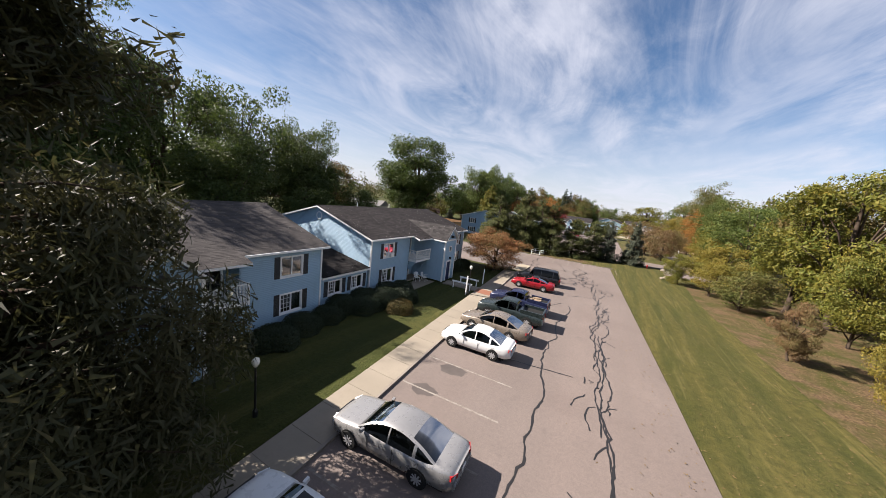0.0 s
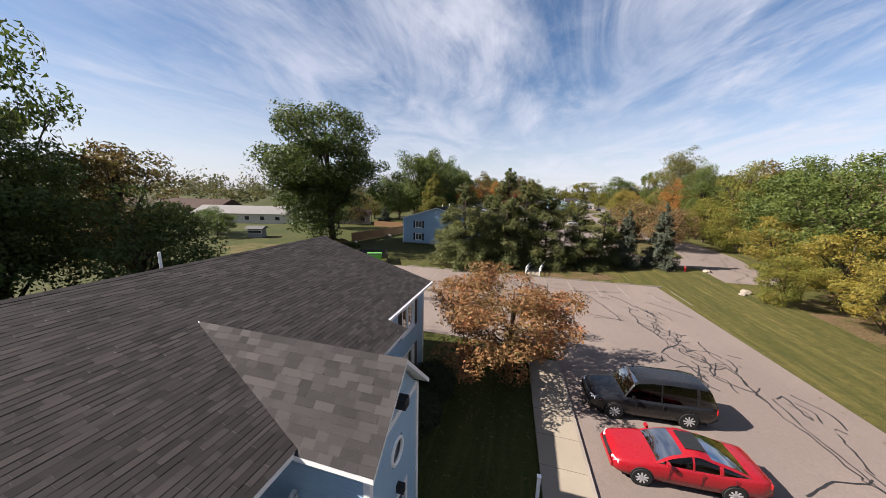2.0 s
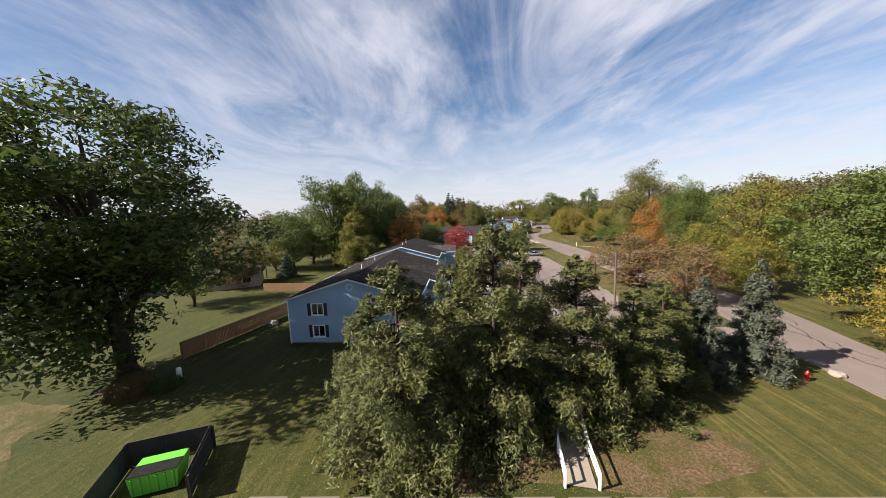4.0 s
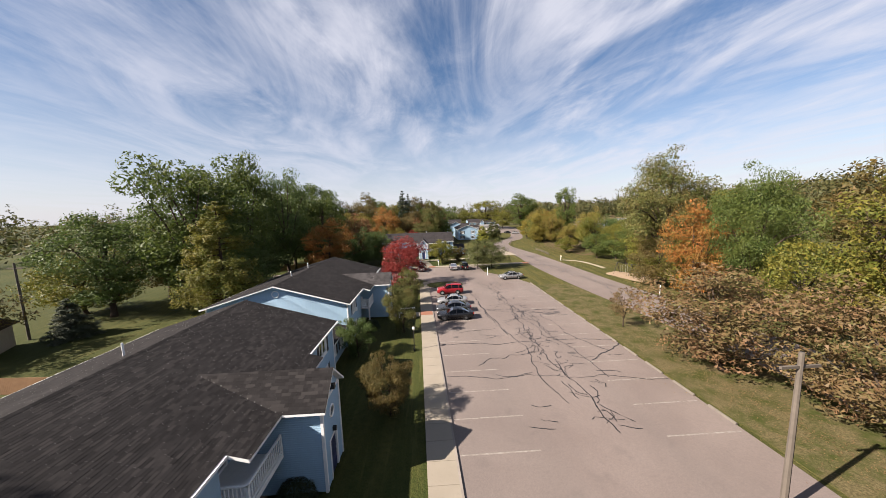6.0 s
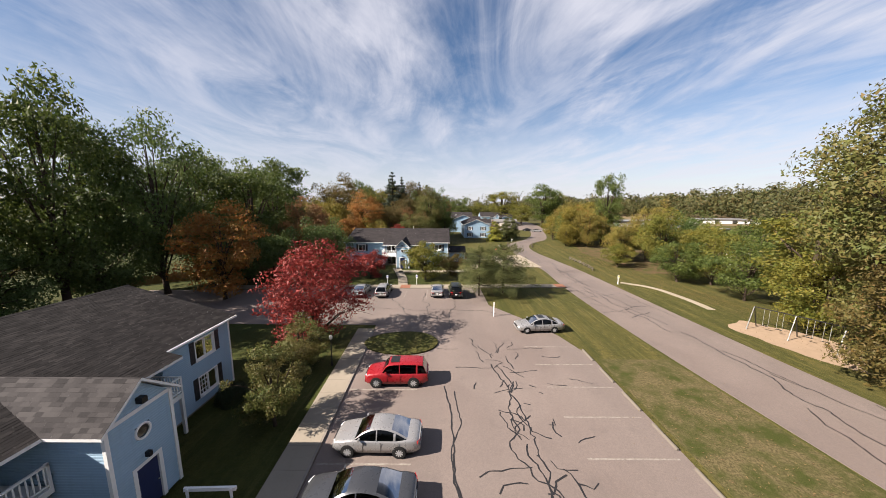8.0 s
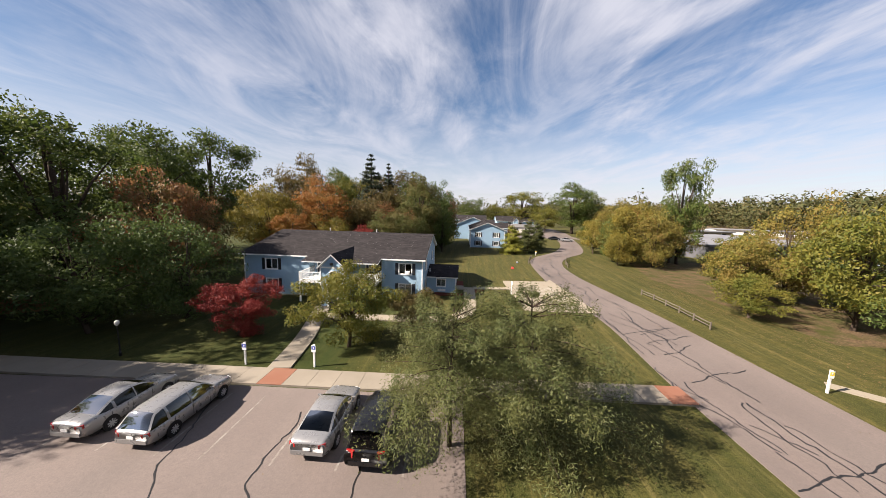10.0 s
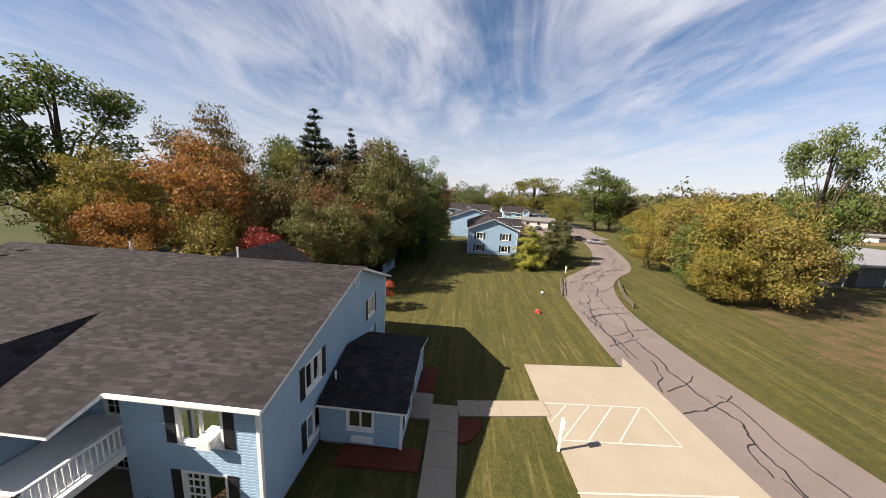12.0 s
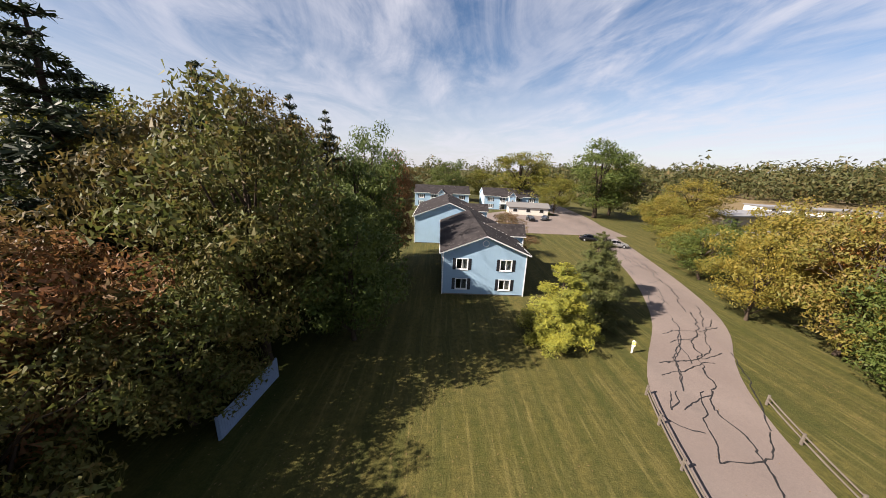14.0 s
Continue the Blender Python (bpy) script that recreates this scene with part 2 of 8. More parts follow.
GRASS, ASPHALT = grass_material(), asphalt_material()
CONCRETE = concrete_material("sidewalk_concrete", (0.2022, 0.174, 0.1338), (0.2348, 0.2022, 0.1573))
PAD = concrete_material("pale_concrete", (0.2432, 0.2067, 0.1497), (0.2668, 0.2303, 0.174))
RAMP = concrete_material("red_ramp_concrete", (0.187, 0.07676, 0.04484), (0.2098, 0.1011, 0.06536))
STOP = concrete_material("dirty_concrete", (0.1094, 0.09424, 0.07676), (0.1368, 0.1178, 0.09576))
TAR = paint("crack_sealant", (0.016, 0.015, 0.015), 0.5, 0.4, 0, 0.3, 3)
LINE = Nodes("worn_line_paint")
LINE.done(LINE.mix(LINE.span(LINE.noise(3.5, 6, rough=0.75), 0.4, 0.62), (0.2295, 0.2082, 0.1809), (0.1368, 0.1125, 0.09728)), 0.85, 0, 0.2)
LINE = LINE.mat
STAIN = paint("oil_stained_asphalt", (0.085, 0.07, 0.062), 0.6, 0.4, 0, 0.5, 1.2)
BLUE_SIDING = siding_material("blue_vinyl_siding", (0.285, 0.415, 0.525))
WHITE = paint("white_trim_paint", (0.78, 0.78, 0.76), 0.5, 0.4, 0, 0.16, 4)
BLACK = paint("black_shutter_paint", (0.012, 0.012, 0.014), 0.45, 0.4, 0, 0.2)
SHINGLE = shingle_material("dark_asphalt_shingle", (0.01782, 0.01605, 0.01627), (0.02969, 0.02626, 0.02662), (0.04379, 0.03867, 0.03771))
SHINGLE_BLACK = shingle_material("black_asphalt_shingle", (0.011, 0.010, 0.010), (0.018, 0.0165, 0.0165), (0.030, 0.027, 0.026))
SHINGLE_OLD = shingle_material("brown_weathered_shingle", (0.04151, 0.03774, 0.03697), (0.05661, 0.05158, 0.04972), (0.07045, 0.06416, 0.06184))
SHINGLE_GREY = shingle_material("mixed_grey_shingle", (0.02139, 0.02013, 0.0204), (0.04214, 0.039, 0.03889), (0.06038, 0.05598, 0.05482))
GLASS = glass_material("window_glass", (0.70, 0.73, 0.74), 0.015)
CAR_GLASS = glass_material("tinted_car_glass", (0.06, 0.07, 0.068), 0.0, 0.65)
DARK_ROOM = paint("unlit_interior", (0.10, 0.09, 0.085), 0.9, 0.1)
BLIND = paint("window_blind", (0.42, 0.42, 0.41), 0.8, 0.2, 0, 0.2, 3)
DOOR_BLUE = paint("navy_door_paint", (0.02, 0.03, 0.09), 0.4, 0.5)
METAL_BLACK = paint("black_metal", (0.02, 0.02, 0.02), 0.4, 0.5, 0.4)
METAL_GREY = paint("galvanised_metal", (0.42, 0.43, 0.44), 0.4, 0.5, 0.7)
GLOBE = paint("frosted_globe", (0.80, 0.76, 0.66), 0.3, 0.5)
TYRE = paint("tyre_rubber", (0.014, 0.014, 0.014), 0.8, 0.2)
RIM_DARK = paint("dark_rim_recess", (0.10, 0.10, 0.105), 0.4, 0.5, 0.5)
RIM = paint("alloy_rim", (0.46, 0.46, 0.47), 0.35, 0.5, 0.4)
HEADLAMP = paint("headlight_lens", (0.66, 0.68, 0.70), 0.12, 0.6)
TAILLAMP = paint("red_light_lens", (0.30, 0.012, 0.012), 0.15, 0.6)
BARK = paint("grey_brown_bark", (0.06308, 0.04636, 0.0342), 0.95, 0.1, 0, 0.6, 5)
BARK_PINE = paint("pine_bark", (0.05168, 0.03648, 0.02736), 0.95, 0.1, 0, 0.6, 5)
WOOD_GREY = paint("weathered_wood", (0.1201, 0.1011, 0.08208), 0.9, 0.15, 0, 0.5, 5)
WOOD_TAN = paint("cedar_fence_wood", (0.1968, 0.1125, 0.05776), 0.85, 0.2, 0, 0.4, 4)
FENCE_GREY = paint("grey_fence_boards", (0.05472, 0.05168, 0.0494), 0.85, 0.2, 0, 0.4, 4)
PLASTIC_WHITE = paint("white_plastic", (0.80, 0.80, 0.78), 0.35, 0.5)
GREEN_BIN = paint("green_dumpster_paint", (0.10, 0.42, 0.035), 0.45, 0.5)
MULCH = paint("leaf_litter_soil", (0.05776, 0.038, 0.02432), 0.95, 0.1, 0, 0.6, 2.5)
RED_MULCH = paint("red_wood_mulch", (0.1216, 0.0342, 0.0228), 0.95, 0.1, 0, 0.6, 6)
SAND = paint("bare_sand", (0.2842, 0.2082, 0.1421), 0.95, 0.1, 0, 0.3, 1.5)
DRY = paint("dry_cut_grass", (0.1642, 0.1231, 0.06536), 0.95, 0.1, 0, 0.5, 1.4)
VERGE = Nodes("dry_verge")
VERGE.bump(VERGE.noise(7, 6, rough=0.7), 0.8, 0.08)
VERGE = VERGE.done(VERGE.mix(VERGE.span(VERGE.noise(0.5, 6, rough=0.65), 0.4, 0.62), VERGE.mix(VERGE.span(VERGE.noise(6, 6, rough=0.7), 0.4, 0.6), (0.05472, 0.0342, 0.01976), (0.1368, 0.09272, 0.05168)), (0.04636, 0.04788, 0.01292)), 0.95, 0, 0.1)
DRY_LAWN = Nodes("dry_lawn")
DRY_LAWN.bump(DRY_LAWN.noise(9, 6, rough=0.7), 0.7, 0.05)
DRY_LAWN = DRY_LAWN.done(DRY_LAWN.mix(DRY_LAWN.span(DRY_LAWN.noise(0.6, 6, rough=0.65), 0.42, 0.62), DRY_LAWN.mix(DRY_LAWN.span(DRY_LAWN.noise(8, 6, rough=0.7), 0.4, 0.6), (0.0555, 0.04524, 0.02016), (0.1147, 0.09204, 0.04464)), (0.037, 0.0429, 0.01008)), 0.95, 0, 0.1)
ROCK = paint("pale_boulder", (0.2295, 0.1968, 0.1588), 0.9, 0.2, 0, 0.4, 4)
RED_PAINT = paint("red_hydrant_paint", (0.50, 0.03, 0.025), 0.4, 0.5)
BRICK_BROWN = paint("brown_facade", (0.05472, 0.02432, 0.019), 0.85, 0.2, 0, 0.3, 2)
ROOF_BROWN = paint("brown_far_roof", (0.06004, 0.04104, 0.0342), 0.95, 0.1, 0, 0.4, 2)
BLUE_SIGN = paint("blue_sign_face", (0.03, 0.06, 0.36), 0.4, 0.5)
YELLOW = paint("yellow_sign_face", (0.70, 0.55, 0.04), 0.4, 0.5)

LEAF = {
    "green": leaf_material("green_leaves", (0.03641, 0.06048, 0.0121), (0.07069, 0.1008, 0.02056), (0.1128, 0.1277, 0.0254)),
    "deep": leaf_material("deep_green_leaves", (0.04368, 0.07308, 0.01764), (0.07644, 0.1117, 0.02856), (0.1092, 0.1378, 0.03696)),
    "lime": leaf_material("yellow_green_leaves", (0.07342, 0.09391, 0.01446), (0.1205, 0.1286, 0.02066), (0.1901, 0.1438, 0.02135)),
    "yellow": leaf_material("yellowing_leaves", (0.1485, 0.1216, 0.02053), (0.2391, 0.1717, 0.02709), (0.1102, 0.119, 0.02217)),
    "rust": leaf_material("rust_red_leaves", (0.1835, 0.08984, 0.03881), (0.2722, 0.1101, 0.04528), (0.1179, 0.1101, 0.03511)),
    "orange": leaf_material("orange_leaves", (0.239, 0.1061, 0.02268), (0.3293, 0.1198, 0.03108), (0.1373, 0.1152, 0.02268)),
    "red": leaf_material("crimson_leaves", (0.1787, 0.02495, 0.02033), (0.2821, 0.04066, 0.03234), (0.1227, 0.02402, 0.01756)),
    "maroon": leaf_material("maroon_green_leaves", (0.1298, 0.07865, 0.03932), (0.1948, 0.1076, 0.05382), (0.09737, 0.1056, 0.03105)),
    "olive": leaf_material("olive_brown_leaves", (0.06804, 0.06431, 0.01856), (0.1058, 0.08723, 0.02499), (0.1361, 0.08131, 0.02499)),
    "amber": leaf_material("amber_and_green_leaves", (0.1089, 0.121, 0.02419), (0.2057, 0.1693, 0.03024), (0.1975, 0.1169, 0.03427)),
    "cotton": leaf_material("dark_cottonwood_leaves", (0.02688, 0.04704, 0.01092), (0.05376, 0.08064, 0.01848), (0.08736, 0.1042, 0.0252)),
    "mixed": leaf_material("green_and_brown_leaves", (0.06283, 0.08501, 0.02033), (0.1146, 0.1256, 0.03142), (0.1405, 0.0924, 0.03142)),
    "coral": leaf_material("coral_red_leaves", (0.4057, 0.09757, 0.04435), (0.5425, 0.1562, 0.05846), (0.3733, 0.05322, 0.04435)),
    "pine": leaf_material("pine_needles", (0.050, 0.066, 0.018), (0.085, 0.100, 0.028), (0.120, 0.116, 0.036), 0.28),
    "spruce": leaf_material("blue_spruce_needles", (0.0504, 0.06384, 0.042), (0.084, 0.09744, 0.0672), (0.0672, 0.07056, 0.04368), 0.25),
    "gold_pine": leaf_material("yellowing_pine_needles", (0.2243, 0.2331, 0.03167), (0.3818, 0.339, 0.04259), (0.1172, 0.1499, 0.03713), 0.3),
    "brown_pine": leaf_material("brown_green_pine_needles", (0.030, 0.034, 0.014), (0.052, 0.054, 0.020), (0.072, 0.064, 0.026), 0.25),
    "dark_pine": leaf_material("dark_spruce_needles", (0.01596, 0.02772, 0.0126), (0.0294, 0.042, 0.01848), (0.03948, 0.04872, 0.02184), 0.15),
}


# ---------- mesh helpers ----------
class MB:
    """Collects vertices and faces for one mesh."""

    def __init__(self):
        self.v, self.f, self.m = [], [], Matrix.Identity(4)

    def face(self, *pts):
        k = len(self.v)
        self.v.extend(tuple(p) for p in pts)
        self.f.append(tuple(range(k, k + len(pts))))
        return self

    def box(self, x0, x1, y0, y1, z0, z1, m=None):
        k = len(self.v)
        ps = [Vector((x, y, z)) for z in (z0, z1) for x, y in ((x0, y0), (x1, y0), (x1, y1), (x0, y1))]
        self.v.extend(tuple(m @ p) if m else tuple(p) for p in ps)
        for q in ((3, 2, 1, 0), (4, 5, 6, 7), (0, 1, 5, 4), (1, 2, 6, 5), (2, 3, 7, 6), (3, 0, 4, 7)):
            self.f.append(tuple(k + i for i in q))
        return self

    def beam(self, a, b, w, h=None, up=(0, 0, 1)):
        """A bar of section w x h from a to b."""
        a, b = Vector(a), Vector(b)
        d = (b - a)
        q = d.normalized()
        side = q.cross(Vector(up))
        side = side.normalized() if side.length > 1e-4 else Vector((1, 0, 0))
        top = side.cross(q)
        h = h or w
        k = len(self.v)
        for p in (a, b):
            for s, t in ((-1, -1), (1, -1), (1, 1), (-1, 1)):
                self.v.append(tuple(p + side * s * w / 2 + top * t * h / 2))
        for f in ((3, 2, 1, 0), (4, 5, 6, 7), (0, 1, 5, 4), (1, 2, 6, 5), (2, 3, 7, 6), (3, 0, 4, 7)):
            self.f.append(tuple(k + i for i in f))
        return self

    def ring(self, a, b, za, zb, t, y0, y1, m):
        """A four-sided frame round an opening, t wide, as one closed piece."""
        k = len(self.v)
        loops = [[(a - t, za - t), (b + t, za - t), (b + t, zb + t), (a - t, zb + t)], [(a, za), (b, za), (b, zb), (a, zb)]]
        for y in (y0, y1):
            for lp in loops:
                self.v.extend(tuple(m @ Vector((x, y, z))) for x, z in lp)
        for i in range(4):
            j = (i + 1) % 4
            for p, q in ((8, 12), (4, 0), (0, 8), (12, 4)):
                self.f.append((k + p + i, k + p + j, k + q + j, k + q + i))
        return self

    def tube(self, pts, radii, n=8):
        """A tapered tube along points."""
        k = len(self.v)
        pts = [Vector(p) for p in pts]
        for i, p in enumerate(pts):
            d = (pts[min(i + 1, len(pts) - 1)] - pts[max(i - 1, 0)]).normalized()
            s = d.cross(Vector((0.31, 0.95, 0.05))).normalized()
            t = d.cross(s)
            for j in range(n):
                a = 2 * math.pi * j / n
                self.v.append(tuple(p + (s * math.cos(a) + t * math.sin(a)) * radii[i]))
        for i in range(len(pts) - 1):
            for j in range(n):
                self.f.append((k + i * n + j, k + i * n + (j + 1) % n, k + (i + 1) * n + (j + 1) % n, k + (i + 1) * n + j))
        self.f.append(tuple(k + j for j in reversed(range(n))))
        self.f.append(tuple(k + (len(pts) - 1) * n + j for j in range(n)))
        return self

    def lathe(self, prof, n=16, at=(0, 0, 0), axis="z"):
        """Profile of (radius, height) turned round an axis."""
        k = len(self.v)
        for r, h in prof:
            for j in range(n):
                a = 2 * math.pi * j / n
                p = (r * math.cos(a), r * math.sin(a), h)
                p = p if axis == "z" else (p[0], p[2], p[1])
                self.v.append((p[0] + at[0], p[1] + at[1], p[2] + at[2]))
        for i in range(len(prof) - 1):
            for j in range(n):
                self.f.append((k + i * n + j, k + i * n + (j + 1) % n, k + (i + 1) * n + (j + 1) % n, k + (i + 1) * n + j))
        self.f.append(tuple(k + j for j in reversed(range(n))))
        self.f.append(tuple(k + (len(prof) - 1) * n + j for j in range(n)))
        return self

    def prism(self, poly, z0, z1):
        """A slab over a polygon."""
        n, k = len(poly), len(self.v)
        self.v.extend((x, y, z) for z in (z0, z1) for x, y in poly)
        self.f.append(tuple(reversed(range(k, k + n))))
        self.f.append(tuple(range(k + n, k + 2 * n)))
        for i in range(n):
            j = (i + 1) % n
            self.f.append((k + i, k + j, k + n + j, k + n + i))
        return self

    def weld(self):
        """Joins vertices that lie on one another."""
        seen, at, out = {}, [], []
        for p in self.v:
            key = (round(p[0], 4), round(p[1], 4), round(p[2], 4))
            if key not in seen:
                seen[key] = len(out)
                out.append(p)
            at.append(seen[key])
        fs = [tuple(dict.fromkeys(at[i] for i in f)) for f in self.f]
        self.v, self.f = out, [f for f in dict.fromkeys(fs) if len(f) > 2]
        return self

    def mesh(self, name, material, smooth=False):
        me = bpy.data.meshes.new(name)
        me.from_pydata(self.v, [], self.f)
        if material:
            me.materials.append(material)
        if smooth:
            me.polygons.foreach_set("use_smooth", [True] * len(me.polygons))
        me.update()
        return me


def part(name, mb, material, parent, label="", smooth=False, kind=""):
    """One mesh as a part of a thing."""
    ob = new(name, mb.mesh(name, material, smooth) if isinstance(mb, MB) else mb)
    ob.parent = parent
    if label:
        tagged(ob, label)
    if kind:
        tagged(ob, kind=kind)
    return ob


def thing(name, m, label, category, group="", kind=""):
    """An Empty at a thing's base, to parent its parts."""
    ob = new(name)
    ob.empty_display_size = 0.3
    ob.matrix_world = m
    return tagged(ob, label, category, group, kind)


def solid(name, mb, material, label, category, kind="", group="", smooth=False):
    """A thing or a piece of the setting that is one mesh."""
    return tagged(new(name, mb.mesh(name, material, smooth)), label, category, group, kind)

# ---------- ground, roads, pavements ----------
def kerb1(y):
    return -8.2 - 0.058 * (y - 16)


def kerb2(y):
    return -12.4 - 0.036 * (y - 108)


def smooth_line(pts, step=2.0):
    """Catmull-Rom through points."""
    out = []
    p = [Vector(a) for a in pts]
    p = [2 * p[0] - p[1]] + p + [2 * p[-1] - p[-2]]
    for i in range(1, len(p) - 2):
        n = max(2, int((p[i + 1] - p[i]).length / step))
        for k in range(n):
            t = k / n
            a, b, c, d = p[i - 1:i + 3]
            out.append(0.5 * (2 * b + (c - a) * t + (2 * a - 5 * b + 4 * c - d) * t * t + (3 * b - a - 3 * c + d) * t ** 3))
    out.append(p[-2])
    return out


def ribbon(mb, left, right, z0, z1):
    """A slab between two lines of equal length."""
    n, k = len(left), len(mb.v)
    for a, b in zip(left, right):
        mb.v.extend(((a[0], a[1], z1), (b[0], b[1], z1), (a[0], a[1], z0), (b[0], b[1], z0)))
    for i in range(n - 1):
        o = k + 4 * i
        mb.f.extend(((o, o + 1, o + 5, o + 4), (o + 2, o, o + 4, o + 6), (o + 1, o + 3, o + 7, o + 5)))


def strip(mb, pts, width, z, wob=0.0, rng=None):
    """A flat strip of tar or paint along points."""
    pts = [Vector((p[0], p[1])) for p in pts]
    k = len(mb.v)
    for i, p in enumerate(pts):
        d = (pts[min(i + 1, len(pts) - 1)] - pts[max(i - 1, 0)])
        d = d.normalized() if d.length > 1e-6 else Vector((1, 0))
        s = Vector((-d.y, d.x)) * width / 2 * (1 + (rng.uniform(-wob, wob) if rng else 0))
        mb.v.extend(((p.x + s.x, p.y + s.y, z), (p.x - s.x, p.y - s.y, z)))
    for i in range(len(pts) - 1):
        o = k + 2 * i
        mb.f.append((o, o + 1, o + 3, o + 2))


mb = MB()
N, REACH = 60, 2600.0
xs = [math.copysign(abs(i / N) ** 3, i) * REACH for i in range(-N, N + 1)]
for j in range(2 * N):
    for i in range(2 * N):
        mb.face((xs[i], 100 + xs[j], 0), (xs[i + 1], 100 + xs[j], 0), (xs[i + 1], 100 + xs[j + 1], 0), (xs[i], 100 + xs[j + 1], 0))
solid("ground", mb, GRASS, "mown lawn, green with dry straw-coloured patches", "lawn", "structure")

A_Z = 0.03
road = MB()
# the south lot with its wide end
lot1 = [(kerb1(-45), -45), (7.9, -45), (4.4, 25), (2.1, 66.2), (-30.3, 65.0), (-33.6, 63.2), (-36.0, 60.9), (-34.4, 57.0), (-36.5, 47.6), (kerb1(47.6), 47.6)]
solid("road_south_lot", MB().prism(lot1, -0.05, A_Z), ASPHALT, "pinkish grey worn asphalt parking lot with sealed cracks", "parking lot", "structure")
# the middle lot, from the pines to the walk before the next building
lot2 = [(kerb2(79), 79), (5.9, 79), (6.2, 134.5), (4.9, 138.6), (2.4, 143.2), (-0.6, 147.5), (-0.8, 155.3), (-22.3, 154.8), (-50, 153.5), (-50, 141.2), (kerb2(141), 141.0)]
solid("road_middle_lot", MB().prism(lot2, -0.05, A_Z), ASPHALT, "pinkish grey worn asphalt parking lot with sealed cracks", "parking lot", "structure")
road_l = smooth_line([(-8, 62 - 130), (2, -10), (8.5, 40), (11.5, 76), (15, 98), (14.3, 116), (12.8, 136), (12.4, 155), (13.2, 168), (12.5, 177), (12.1, 186), (12.6, 196.3), (13.5, 204), (15.5, 209.2), (17.8, 212.9), (23.6, 221), (29.6, 235), (34.7, 255), (40, 290), (44, 330)])
road_r = smooth_line([(2, 62 - 130), (14, -10), (17.5, 40), (19.0, 76), (22.2, 92), (22.6, 116), (21.5, 136), (20.9, 155), (20.4, 168), (19.5, 178), (18.5, 188), (18.6, 196), (19.7, 202), (22.2, 208.6), (25.1, 213), (30.4, 219.8), (35.4, 233), (43.0, 262), (50, 290), (54, 330)])


def resample(line, n):
    d = [0.0]
    for a, b in zip(line, line[1:]):
        d.append(d[-1] + (b - a).length)
    out = []
    for i in range(n):
        t = d[-1] * i / (n - 1)
        k = max(j for j in range(len(d)) if d[j] <= t + 1e-9)
        k = min(k, len(line) - 2)
        out.append(line[k].lerp(line[k + 1], (t - d[k]) / max(1e-9, d[k + 1] - d[k])))
    return out


# the south part of the road lies behind the hedge of trees and is left to the north part
i0 = next(i for i, p in enumerate(road_l) if p.y > 70)
j0 = next(i for i, p in enumerate(road_r) if p.y > 70)
RL, RR = resample(road_l[i0:], 140), resample(road_r[j0:], 140)
mb = MB()
ribbon(mb, RL, RR, -0.05, A_Z)
solid("road", mb, ASPHALT, "winding grey asphalt drive with black sealed cracks", "road", "structure")
solid("road_far_lot", MB().prism([(18, 262), (46, 262), (48, 290), (24, 300), (14, 290)], -0.05, A_Z + 0.004), ASPHALT, "far asphalt parking lot", "parking lot", "structure")
solid("road_link", MB().prism([(4, 79), (18, 79), (18, 86), (4, 86)], -0.05, A_Z + 0.008), ASPHALT, "asphalt driveway apron", "driveway", "structure")

# concrete pads
solid("pavement_bin_pad", MB().prism([(-30.4, 64.7), (-33.8, 63.4), (-30.4, 57.0), (-27.8, 57.5), (-25.0, 59.9)], -0.05, A_Z + 0.012), PAD, "pale concrete pad before the bin enclosure", "concrete pad", "structure")
solid("pavement_court", MB().prism([(5.2, 184.8), (5.9, 171.2), (13.9, 171.3), (12.9, 187.0), (12.2, 185.6)], -0.05, A_Z + 0.016), PAD, "pale concrete parking pad beside the drive", "concrete pad", "structure")
solid("pavement_island", MB().prism([(-11.0, 47.6), (-9.25, 47.6), (-9.25, 52.4), (-9.6, 52.8), (-10.7, 52.8), (-11.0, 52.4)], -0.05, 0.13), PAD, "pale concrete parking island with rounded end", "kerb", "structure")


def slab_walk(name, line_l, line_r, material, label, z=0.13, joint=0.02, red=()):
    """A concrete walk of single slabs with recessed joints."""
    base = MB()
    ribbon(base, line_l, line_r, -0.05, z - 0.02)
    ob = solid(name, base, CONCRETE, label, "sidewalk", "structure")
    for i in range(len(line_l) - 1):
        a, b, c, d = (Vector((*p, 0)) for p in (line_l[i], line_r[i], line_r[i + 1], line_l[i + 1]))
        u, w = (d - a).normalized() * joint / 2, (c - b).normalized() * joint / 2
        q = [a + u, b + w, c - w, d - u]
        s = MB().prism([(p.x, p.y) for p in q][::1], z - 0.03, z)
        part("slab", s, RAMP if i in red else material, ob)
    return ob


ys = [-45 + 1.52 * i for i in range(62)]
ys = [y for y in ys if y < 47.6]
slab_walk("pavement_1", [Vector((kerb1(y) - 1.65, y)) for y in ys], [Vector((kerb1(y), y)) for y in ys], CONCRETE, "tan concrete sidewalk of square slabs beside the lot",
          red={next(i for i, y in enumerate(ys) if y > 32.2)})
ys = [79 + 1.52 * i for i in range(41)]
slab_walk("pavement_2", [Vector((kerb2(y) - 1.65, y)) for y in ys], [Vector((kerb2(y), y)) for y in ys], CONCRETE, "tan concrete sidewalk of square slabs beside the lot",
          red={next(i for i, y in enumerate(ys) if y > 119.5)})
xs2 = [-42 + 1.52 * i for i in range(37)]
slab_walk("pavement_3", [Vector((x, 156.9 + 0.030 * (x + 13))) for x in xs2], [Vector((x, 155.1 + 0.030 * (x + 13))) for x in xs2], CONCRETE, "tan concrete sidewalk before the building",
          red={next(i for i, x in enumerate(xs2) if x > -13.6), 35})


